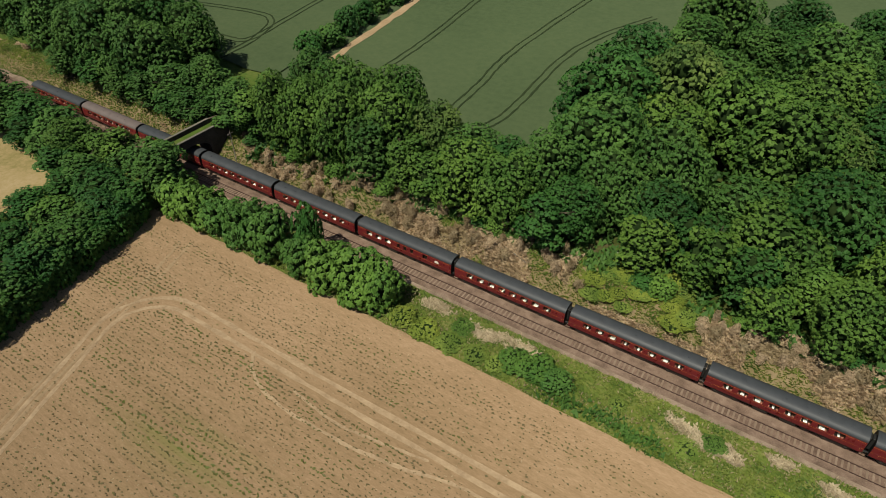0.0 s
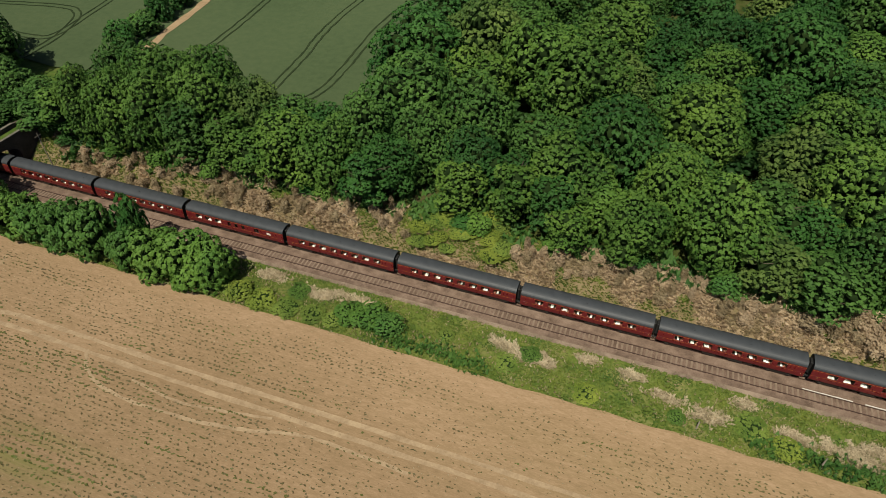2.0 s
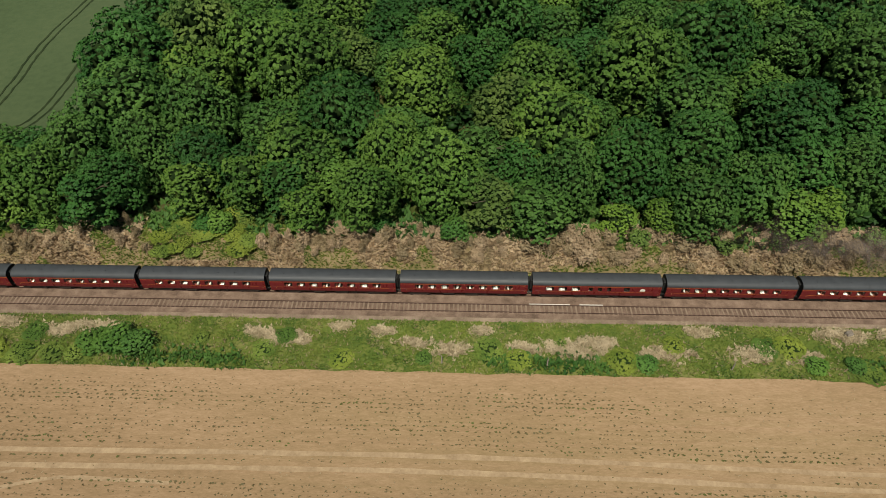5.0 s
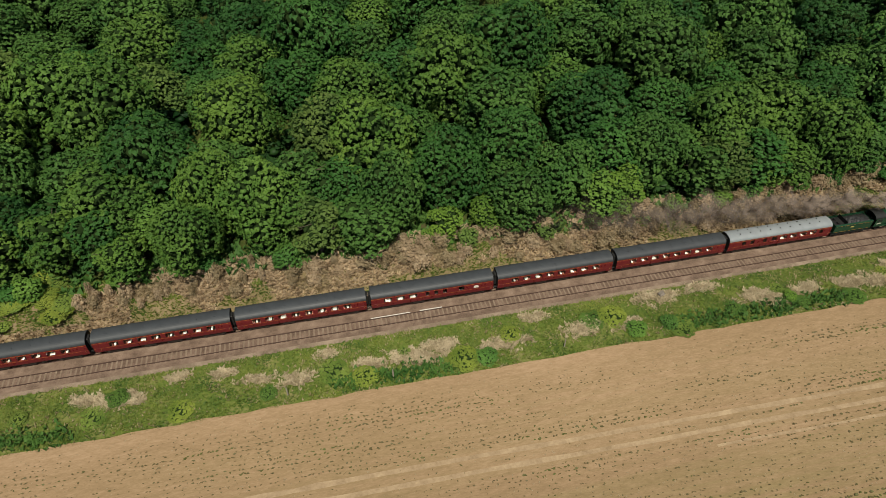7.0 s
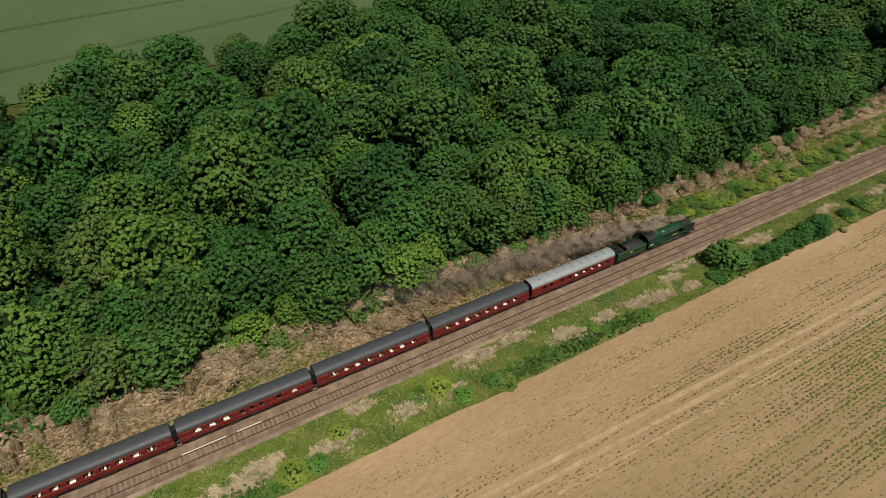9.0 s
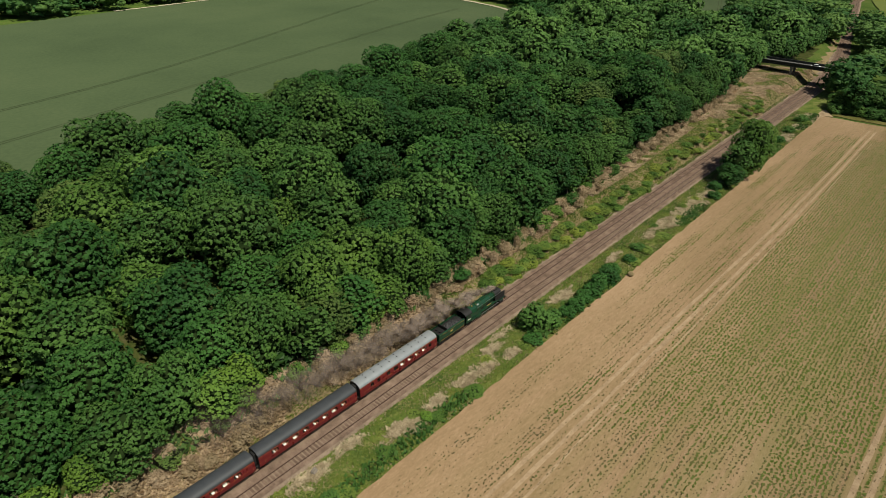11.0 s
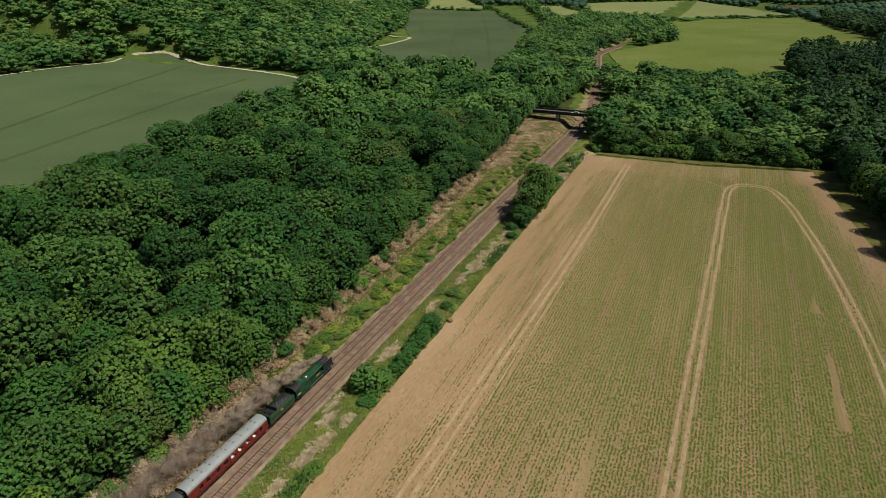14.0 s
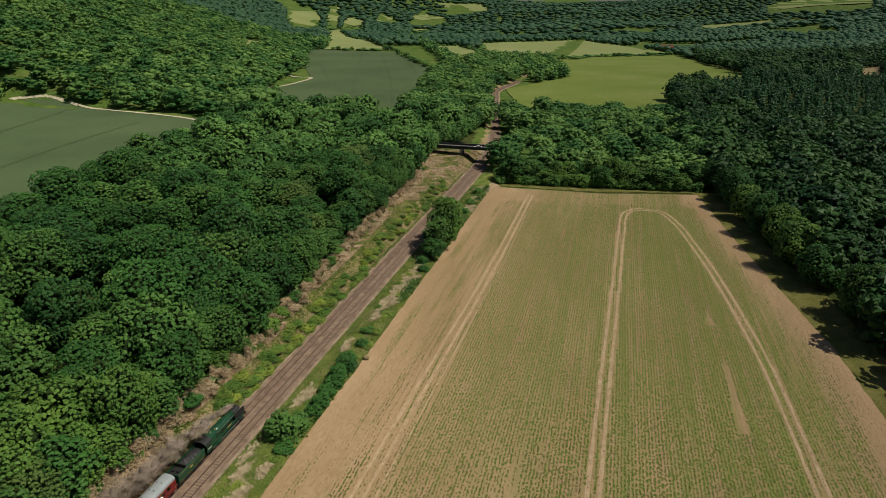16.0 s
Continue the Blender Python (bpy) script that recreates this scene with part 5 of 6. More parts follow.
# the farmhouse far down the valley
M_TILE = material("red roof tiles", [(0.16, 0.05, 0.03), (0.25, 0.09, 0.055)], (0.5, 3.0), 0.85, 0.4, 6.0, spec=0.2)
house = tagged(new("farmhouse"), "distant farmhouse with red tiled roof", "house")
house.matrix_basis = pose(1462, -150, float(height(1462, -150)) + 0.8, 0, 0, 10)
bm = bmesh.new()
box(bm, -6, 6, -14, 14, -2, 6)
part("wall", bm_mesh("wall", bm, M_BRICK), house)
bm = bmesh.new()
prism(bm, [(-7, 6.0), (7, 6.0), (0, 11)], -15, 15, "y")
part("roof", bm_mesh("roof", bm, M_TILE), house)
for i in range(4):
    bm = bmesh.new()
    box(bm, -6.08, -5.9, -11 + 6 * i, -9 + 6 * i, 1.5, 3.5)
    part("window", bm_mesh("window", bm, M_STEEL), house)
bm = bmesh.new()
box(bm, -0.6, 0.6, 9, 11, 9.5, 13)
part("chimney", bm_mesh("chimney", bm, M_BRICK), house)

# ---------------------------------------------------------------- grass, straw, scrub, seedlings


def blades(name, centre, lean, size, mat, label, category, seed, slim=0.35, up=1.0):
    """Tufts of grass: three leaning triangles each."""
    r = np.random.default_rng(seed)
    n = len(centre)
    vs = []
    for k in range(3):
        a = r.uniform(0, 2 * np.pi, n)
        s = size * r.uniform(0.6, 1.3, n)
        w = np.stack([np.cos(a), np.sin(a), 0 * a], 1)
        t = np.stack([-np.sin(a), np.cos(a), 0 * a], 1)
        top = centre + t * (s * lean)[:, None] * r.uniform(0.5, 1.2, n)[:, None] + np.stack([0 * a, 0 * a, s * up], 1)
        vs.append(np.stack([centre - w * (s * slim)[:, None], centre + w * (s * slim)[:, None], top], 1))
    v = np.stack(vs, 1).reshape(-1, 3)
    ob = new(name, mesh_np(name, v, np.arange(len(v)).reshape(-1, 3), mat))
    return tagged(ob, label, category, kind="stuff")


def verge_z(d):
    return np.interp(d, [-11.2, -9, -7, -5, -3, -1.5], [-0.62, -0.35, -0.25, -0.35, -0.42, -0.62])


PATCHES = [(-14, -5, 3), (-6, -4.2, 3), (-10, -3.8, 2), (17, -4.6, 3), (21.5, -5.6, 3), (24, -6.2, 2), (36, -4, 2), (41, -6, 2.5), (46, -7.2, 3), (57, -6.8, 2.5), (64, -6.8, 4.5), (68, -5.4, 3), (77.5, -7.2, 3.5), (90, -7, 3.5), (97, -7.6, 2.5),
           (104, -3.2, 4), (112, -3.0, 3), (120, -6.5, 3.5), (123, -7.8, 3), (129, -6.8, 3), (137, -7, 3.5), (142, -7.6, 3.5), (147, -5, 3), (149, -8.5, 2.5), (152, -3.2, 2.5), (172, -5, 4), (212, -6.5, 3), (218, -6.0, 4), (226, -6.6, 4.5), (234, -6.4, 4), (241, -6.0, 3),
           (30, -3.2, 2), (51, -3.4, 2), (83, -3.2, 2.5), (-22, -3.6, 3), (345, -7, 5), (330, -8.6, 5), (300, -8.4, 5), (195, -5, 3), (222, -8.2, 3.5), (230, -8.0, 4), (238, -8.4, 4), (247, -7.6, 4), (254, -6.4, 3.5), (286, -8.6, 5), (314, -8.8, 6), (340, -9.2, 6), (350, -10, 5)]
vr = np.random.default_rng(61)


def patch_mix(x, y):
    """Nearness to a patch of dead grass: 0 to 1."""
    m = np.zeros(len(x))
    for a, b, s in PATCHES:
        m = np.maximum(m, 1.25 - np.hypot((x - a) / (s * 1.15), (y - b) / (s * 0.42)) - 0.25 * vr.random(len(x)) + 0.42 * wave(x, y * 1.6, 1.15, a) + 0.25 * wave(x, y * 1.5, 0.45, b))
    return np.clip(m, 0, 1)


n = 88000
px, py = vr.uniform(-88, 352, n), vr.uniform(-11.4, -1.4, n)
dead = patch_mix(px, py) > 0.25 + 0.5 * vr.random(n)
gr = ~dead & (vr.random(n) < 0.5 + 0.5 * (wave(px, py * 2, 3.1, 0.4) > -0.25))
pos = np.stack([px, py, verge_z(py) - 0.03], 1)
blades("verge_grass", pos[gr], 0.7, 0.34, M_GRASS, "long green grass on the verge", "grass", 62, 0.42, 0.5)
blades("dead_grass", np.repeat(pos[dead], 3, 0) + vr.normal(0, 0.28, (3 * dead.sum(), 3)) * [1, 1, 0.0], 1.0, 0.46, M_DEADGRASS, "flattened patches of pale dead grass", "grass", 63, 0.4, 0.5)
k = gr & (vr.random(n) < 0.05 + 0.16 * (wave(px, py * 3, 4.2, 2.0) > 0.2))
blades("dry_stems", pos[k], 0.8, 0.38, M_STRAWBLADE, "dry pale stems among the grass", "grass", 69, 0.2, 0.8)
# darker weeds along the field side
n = 7000
px, py = vr.uniform(-30, 352, n), vr.normal(-9.4, 0.8, n)
k = (wave(px, py, 9, 1.0) > 0.12) & (py > -11.6)
blades("weeds", np.stack([px, py, verge_z(py)], 1)[k], 0.6, 0.62, M_LEAF, "dark green weeds along the field's edge", "weeds", 64, 0.5, 0.8)
# scrub on the cutting bank
n = 100000
px, pd = vr.uniform(-180, 420, n), vr.random(n)
pd = 6.5 + pd * (np.interp(px, *BANK_TOP) - 5.0)
py = pd + bend(px)
keep = pd > np.where(px > 150, 6.7, 7.6) + 0.5 * wave(px, py, 3.0, 0.7)
px, pd, py = px[keep], pd[keep], py[keep]
pos = np.stack([px, py, height(px, py) - 0.03], 1)
pos[:, 2] = np.maximum(pos[:, 2], np.interp(pd, [6.2, 8.0, 8.6], [-0.38, -0.33, -9]))
w = wave(px, py * 2.0, 6.5, 3.0) + 0.6 * wave(px, py, 2.4, 1.0)
greener = 0.5 * smooth(-25, -70, px) + 0.7 * smooth(-85, -95, px) + smooth(150, 168, px) * (pd < np.interp(px, *BANK_TOP) - 3.5 - 2.2 * smooth(205, 250, px)) * (1.7 - 1.3 * smooth(275, 325, px)) + (pd < 8.6) * (0.9 - 0.6 * smooth(280, 330, px)) + (np.abs(px - 4.5) < 11) * (pd > 9.5) * 3
tan = w - greener + (pd > 9.5) * 0.25 > -0.12
pale = tan & (wave(px, py * 1.5, 4.1, 5.0) > 0.35 - 0.35 * smooth(200, 260, px))
blades("bank_straw", pos[pale], 1.0, 0.58, M_STRAWBLADE, "pale dry grass on the cutting bank", "grass", 65, 0.42, 0.5)
blades("bracken", pos[tan & ~pale], 1.0, 0.58, M_BRACKEN, "dead brown bracken on the cutting bank", "bracken", 66, 0.45, 0.7)
blades("bank_grass", pos[~tan], 0.9, 0.4, M_GRASS, "rough green growth on the cutting bank", "grass", 67, 0.45, 0.5)

n = 12000
px = vr.uniform(-80, 360, n)
py = np.interp(px, [-80, *[a for a, b in W_SOUTH]], [13, *[b for a, b in W_SOUTH]]) + vr.uniform(-3.5, 16, n)
blades("undergrowth", np.stack([px, py, height(px, py) - 0.05], 1), 0.8, 1.1, M_LEAF, "brambles and ferns under the trees", "undergrowth", 68, 0.5, 0.8)

# seedlings in rows along the field
sr = np.random.default_rng(71)
sx, sy, ss = [], [], []
worn_cells = set()
for way in [shifted(w_, o_) for w_ in (LINE_A, LINE_B) for o_ in (1.05, -1.05)]:
    for (ax, ay), (bx, by) in zip(way, way[1:]):
        n = max(1, int(math.hypot(bx - ax, by - ay) * 2))
        for i in range(n):
            mx, my = ax + (bx - ax) * i / n, ay + (by - ay) * i / n
            worn_cells |= {(int(2 * mx) + u, int(2 * my) + w) for u in range(-1, 2) for w in range(-1, 2)}


def worn(x, y):
    return np.array([(int(2 * a), int(2 * b)) in worn_cells for a, b in zip(x, y)])


for row in np.arange(-12.6, -126, -0.65):
    xs_ = np.arange(-84, 362, 0.38)
    xs_ = xs_ + sr.uniform(-0.4, 0.4, len(xs_))
    ys_ = np.full(len(xs_), row) + sr.normal(0, 0.085, len(xs_)) + 0.10 * wave(xs_, np.full(len(xs_), row * 3), 23, 0.8)
    dens = 0.30 + 0.60 * smooth(-20, -34, ys_) * smooth(95, 200, xs_) + 0.22 * smooth(-68, -74, ys_) * smooth(-20, 60, xs_) + 0.15 * smooth(240, 330, xs_) * smooth(-20, -34, ys_) - 0.6 * smooth(-100, -106, ys_)
    dens = dens + 0.09 + 0.22 * wave(xs_, ys_ * 3, 27, 0.3) + 0.20 * wave(xs_, ys_ * 5, 11, 1.3) * (dens > 0.15) + 0.2 * (np.abs(ys_ + 42) < 14) * smooth(40, -40, xs_)
    dens = dens * smooth(-11.5, -16, ys_) + 0.03
    dens = dens * np.where(xs_ > 120, smooth(3, 13, ys_ - np.interp(xs_, [120, 150, 226, 259, 314, 364], [-127, -127, -123, -118, -110, -104])), 1) * (1 - 0.75 * smooth(324, 332, xs_ + 0.12 * ys_))
    dens = (dens + 0.14 * smooth(120, 220, xs_) * smooth(-12, -15, ys_)) * (sr.uniform(0.55, 1.30) if sr.random() > 0.03 else 0.4) * (1 + 0.35 * wave(xs_, row * 9.0, 31, 0.5) + 0.30 * wave(xs_, row * 7.0, 8.5, 1.5))
    dens = dens - 0.35 * np.exp(-((ys_ + 50) / 9) ** 2) * np.exp(-((xs_ - 105) / 45) ** 2) - 0.25 * smooth(-40, -28, ys_) * smooth(60, 100, xs_)
    dens = np.where(worn(xs_, ys_), dens * 0.07, dens) + 0.20 * smooth(100, 160, xs_) * (dens > 0.25)
    bare = np.clip((222 - xs_) / 36, 0, 1) * 1.3
    dens = np.where((xs_ > 184) & (xs_ < 222) & (np.abs(ys_ + 95.4) < bare), 0.03, dens)
    dens = np.where((xs_ > 231) & (xs_ < 240) & (np.abs(ys_ + 94.5) < (240 - xs_) * 0.17), 0.03, dens)
    k = sr.random(len(xs_)) < np.clip(dens + 0.20 * (dens > 0.04) * smooth(-12.5, -15, ys_) * ~worn(xs_, ys_), 0.10 * smooth(-12.5, -15, ys_) * ~worn(xs_, ys_) + 0.01, 0.80 + 0.14 * smooth(100, 160, xs_)) * np.where((dens <= 0.031) & (xs_ > 184), 0.2, 1)
    ok = k & inside(FIELD, xs_, ys_ - 0.01)
    sx.append(xs_[ok])
    sy.append(ys_[ok])
    ss.append(np.clip(dens, 0, 1)[ok])
sx, sy, ss = np.concatenate(sx), np.concatenate(sy), np.concatenate(ss)
cen = np.stack([sx, sy, np.full(len(sx), -0.75 + 0.24)], 1)
cen = cen + [0, 0, 0.05]
n = len(cen)
near_ = 0.80 + 0.12 * smooth(40, 150, sx)
long_, wide = near_ * (0.11 + 0.25 * ss) * sr.uniform(0.5, 1.6, n), near_ * (0.065 + 0.13 * ss) * sr.uniform(0.5, 1.5, n)
turn = sr.normal(0, 0.35, n)
a_ = np.stack([np.cos(turn) * long_, np.sin(turn) * long_, sr.normal(0, 0.05, n)], 1)
b_ = np.stack([-np.sin(turn) * wide, np.cos(turn) * wide, sr.normal(0, 0.05, n)], 1)
v = np.stack([cen - a_, cen - b_ + [0, 0, 0.03], cen + a_, cen + b_ + [0, 0, 0.03]], 1).reshape(-1, 3)
i = np.arange(n)[:, None] * 4
f = np.concatenate([i + [0, 1, 2], i + [0, 2, 3]], 1).reshape(-1, 3)
me = mesh_np("seedlings", v, f, M_SEEDLING)
me.attributes.new("tree_tone", "FLOAT", "POINT").data.foreach_set("value", np.repeat(np.clip(ss * 1.25 - 0.1, 0, 1) * (0.35 + 0.65 * smooth(100, 200, sx)), 4).astype(np.float32))
tagged(new("seedlings", me), "rows of young green seedlings on dry soil", "crop", kind="stuff")
# clods and pale stubble on the bare soil
n = 14000
cxs, cys = sr.uniform(-84, 352, n), sr.uniform(-75, -11.5, n)
k = inside(FIELD, cxs, cys)
blades("stubble", np.stack([cxs, cys, np.full(n, -0.52)], 1)[k], 1.6, 0.13, M_STRAWBLADE, "scattered pale stubble and clods on the soil", "stubble", 72, 0.5, 0.35)

# ---------------------------------------------------------------- the train
M_MAROON = plain("maroon coach paint", (0.125, 0.013, 0.014), 0.3, 0.0, 0.5, 0.2, 1.5)
M_ROOF = plain("dark grey coach roof", (0.044, 0.049, 0.053), 0.55, 0.0, 0.4, 0.25, 0.8)
M_ROOF_PALE = plain("pale grey coach roof", (0.25, 0.272, 0.278), 0.5, 0.1, 0.4, 0.2, 0.8)
M_ROOF_BROWN = plain("brownish coach roof", (0.13, 0.105, 0.095), 0.6, 0.0, 0.4, 0.2, 0.8)
M_BLACK = plain("sooty black", (0.014, 0.014, 0.013), 0.6, 0.0, 0.4, 0.35, 3.0)
M_UNDER = plain("oily underframe", (0.035, 0.028, 0.022), 0.8, 0.0, 0.3, 0.4, 3.0)
M_CLOTH = plain("white table linen", (0.66, 0.62, 0.56), 0.8, 0.0, 0.2, 0.05)
M_SEAT = plain("reddish seat cloth", (0.30, 0.11, 0.075), 0.9, 0.0, 0.2, 0.2)
M_FLOOR = plain("dark coach floor", (0.05, 0.035, 0.03), 0.9, 0.0, 0.2, 0.2)
M_GREEN = plain("glossy dark green engine paint", (0.012, 0.052, 0.024), 0.2, 0.0, 0.6, 0.2, 1.2)
M_GOLD = plain("gold lining", (0.55, 0.36, 0.10), 0.5, 0.2, 0.5, 0.1)
M_CREAM = plain("cream marking", (0.70, 0.66, 0.55), 0.6, 0.0, 0.4, 0.1)
M_ORANGE = plain("fine orange lining", (0.45, 0.16, 0.03), 0.5, 0.0, 0.4, 0.1)
M_BAND = plain("dull lined band", (0.06, 0.035, 0.012), 0.5)
M_SILVER = plain("bright steel rods", (0.55, 0.55, 0.53), 0.3, 0.9, 0.5, 0.1)
M_COAL = material("coal", [(0.008, 0.008, 0.008), (0.03, 0.03, 0.03)], (2.0, 9.0), 0.5, 0.8, 10.0, spec=0.5, bump_dist=0.1)
M_GLASS = bpy.data.materials.new("window glass")
M_GLASS.use_nodes = True
gb = M_GLASS.node_tree.nodes["Principled BSDF"]
gb.inputs["Transmission Weight"].default_value = 1.0
gb.inputs["Roughness"].default_value = 0.02
gb.inputs["IOR"].default_value = 1.45
gb.inputs["Base Color"].default_value = (0.9, 0.95, 0.93, 1)

SIDE = [(1.36, 1.02), (1.41, 1.35), (1.415, 2.0), (1.39, 2.55), (1.30, 3.02)]     # half breadth at a height


def half_at(z):
    return float(np.interp(z, [p[1] for p in SIDE], [p[0] for p in SIDE]))


def wheelset(parent, x, r, inner=0.68, mat=None, name="wheel"):
    for s in (-1, 1):
        bm = bmesh.new()
        tube(bm, (x, s * inner, r), (x, s * (inner + 0.13), r), r, n=24)
        tube(bm, (x, s * (inner + 0.13), r), (x, s * (inner + 0.19), r), r * 0.28, n=12)
        part(name, bm_mesh(name, bm, mat or M_BLACK), parent)
    bm = bmesh.new()
    tube(bm, (x, -inner, r), (x, inner, r), 0.09, n=8)
    part("axle", bm_mesh("axle", bm, M_UNDER), parent)


WIN_Z0, WIN_Z1 = 1.93, 2.72


def coach(kind):
    """A bogie coach 19.7 m long: kind 'diner', 'kitchen', 'saloon' or 'brown'."""
    words = {"diner": "maroon railway coach with dark grey roof and laid tables", "kitchen": "maroon kitchen coach with dark grey roof", "saloon": "maroon railway coach with pale grey ribbed roof", "brown": "maroon coach with faded brown roof"}
    c = tagged(new("railway_coach"), words[kind], "railway coach", "coaches of the train")
    L = 9.83
    if kind == "kitchen":
        wins = [(-7.2, 1.25), (-5.2, 1.25), (-3.2, 1.25), (-0.9, 0.6), (0.5, 0.6), (1.9, 0.6), (4.6, 0.9)]
    elif kind == "saloon":
        wins = [(-7.0, 0.7), (-5.4, 0.7), (-3.0, 0.7), (-1.2, 1.0), (0.6, 1.25), (2.5, 1.25), (4.4, 1.25), (6.3, 1.25), (7.9, 0.7)]
    else:
        wins = [(-6.9 + 1.97 * i, 1.25) for i in range(8)]
    for s in (-1, 1):
        bm = bmesh.new()

        def panel(x0, x1, z0, z1):
            zs = [z0] + [p[1] for p in SIDE if z0 < p[1] < z1] + [z1]
            out = [(s * half_at(z), z) for z in zs] + [(s * (half_at(z) - 0.09), z) for z in zs[::-1]]
            prism(bm, out, x0, x1)

        panel(-L, L, 1.02, WIN_Z0)
        panel(-L, L, WIN_Z1, 3.02)
        x = -L
        for wx, ww in wins:
            panel(x, wx - ww / 2, WIN_Z0, WIN_Z1)
            x = wx + ww / 2
        panel(x, L, WIN_Z0, WIN_Z1)
        side = part("side_panel", bm_mesh("side_panel", bm, M_MAROON), c)
        for wx, ww in wins:
            bm = bmesh.new()
            y = s * (half_at((WIN_Z0 + WIN_Z1) / 2) - 0.06)
            box(bm, wx - ww / 2, wx + ww / 2, y - 0.008, y + 0.008, WIN_Z0 + 0.002, WIN_Z1 - 0.002)
            pane = part("window_pane", bm_mesh("window_pane", bm, M_GLASS), side)
            pane.visible_shadow = False
        for z, h in ((1.80, 0.022), (2.80, 0.022)):
            bm = bmesh.new()
            y = s * (half_at(z) + 0.004)
            box(bm, -L, L, y - 0.006, y + 0.006, z, z + h)
            part("lining", bm_mesh("lining", bm, M_ORANGE), side, "thin orange-yellow lining")
        for dx in (-9.15, 9.15) + ((0.0,) if kind == "saloon" else ()):
            bm = bmesh.new()
            y = s * (half_at(1.6) + 0.012)
            box(bm, dx - 0.36, dx + 0.36, y - 0.02, y + 0.02, 1.06, WIN_Z0 - 0.05, 0.01)
            d = part("door", bm_mesh("door", bm, M_MAROON), side)
            bm = bmesh.new()
            box(bm, dx + 0.25, dx + 0.29, y + s * 0.02 - 0.02, y + s * 0.02 + 0.02, 1.5, 1.75, 0.005)
            part("handle", bm_mesh("handle", bm, M_GOLD), d, "brass handle")
        if kind == "kitchen":
            bm = bmesh.new()
            y = s * (half_at(2.2) + 0.006)
            r = bmesh.ops.create_circle(bm, cap_ends=True, segments=20, radius=0.42, matrix=Matrix.Translation((7.0, y, 2.2)) @ Matrix.Rotation(radians(90), 4, "X"))
            part("emblem", bm_mesh("emblem", bm, M_CREAM), side, "round cream emblem")
    # roof: an arc with rain strips
    bm = bmesh.new()
    outer = [(1.34 * math.cos(a), 3.0 + 0.80 * math.sin(a) ** 0.85) for a in [math.pi * i / 16 for i in range(17)]]
    inner = [(y * 0.965, z - 0.05) for y, z in outer[::-1]]
    prism(bm, outer + inner, -L, L)
    mat = {"saloon": M_ROOF_PALE, "brown": M_ROOF_BROWN}.get(kind, M_ROOF)
    roof = part("roof", bm_mesh("roof", bm, mat), c)
    n_v = 9 if kind == "saloon" else 7
    for i in range(n_v):
        for s in (-0.42, 0.42):
            bm = bmesh.new()
            x = -7.6 + i * 15.2 / (n_v - 1)
            tube(bm, (x, s, 3.70), (x, s, 3.84), 0.13 if kind == "saloon" else 0.09, 0.09 if kind == "saloon" else 0.06, 10)
            part("roof_vent", bm_mesh("roof_vent", bm, M_BLACK if kind == "saloon" else mat), roof)
    for i in range(5):
        bm = bmesh.new()
        x = -7.9 + i * 3.95
        arc = [(1.347 * math.cos(a), 3.0 + 0.812 * math.sin(a) ** 0.85) for a in [math.pi * j / 16 for j in range(17)]]
        prism(bm, arc + [(y * 0.985, z - 0.02) for y, z in arc[::-1]], x - 0.025, x + 0.025)
        part("roof_rib", bm_mesh("roof_rib", bm, mat), roof)
    for s in (-1, 1):
        bm = bmesh.new()
        x = s * L
        prism(bm, [(1.33, 1.02), (1.38, 2.0), (1.28, 3.02), (0.9, 3.5), (0, 3.74), (-0.9, 3.5), (-1.28, 3.02), (-1.38, 2.0), (-1.33, 1.02)], x - s * 0.06, x - s * 0.002)
        part("end_wall", bm_mesh("end_wall", bm, M_BLACK), c, "sooty black end wall")
        bm = bmesh.new()
        box(bm, min(x, x + s * 0.34), max(x, x + s * 0.34), -0.5, 0.5, 1.15, 3.25, 0.04)
        part("gangway", bm_mesh("gangway", bm, M_BLACK), c, "black rubber gangway")
        for y in (-0.86, 0.86):
            bm = bmesh.new()
            tube(bm, (x, y, 1.02), (x + s * 0.3, y, 1.02), 0.09, n=10)
            tube(bm, (x + s * 0.3, y, 1.02), (x + s * 0.345, y, 1.02), 0.22, n=14)
            part("buffer", bm_mesh("buffer", bm, M_BLACK), c)
    bm = bmesh.new()
    box(bm, -L + 0.1, L - 0.1, -1.29, 1.29, 0.98, 1.12)
    part("floor", bm_mesh("floor", bm, M_FLOOR), c)
    bm = bmesh.new()
    for y in (-1.18, 1.18):
        box(bm, -L, L, y - 0.08, y + 0.08, 0.82, 0.977)
    for x0, x1, y0, y1 in ((-3.2, -1.4, -1.15, -0.3), (0.2, 2.2, -1.15, -0.4), (-1.0, 1.2, 0.3, 1.15), (2.8, 3.6, -1.1, -0.2)):
        box(bm, x0, x1, y0, y1, 0.38, 0.977, 0.04)
    part("underframe", bm_mesh("underframe", bm, M_UNDER), c)
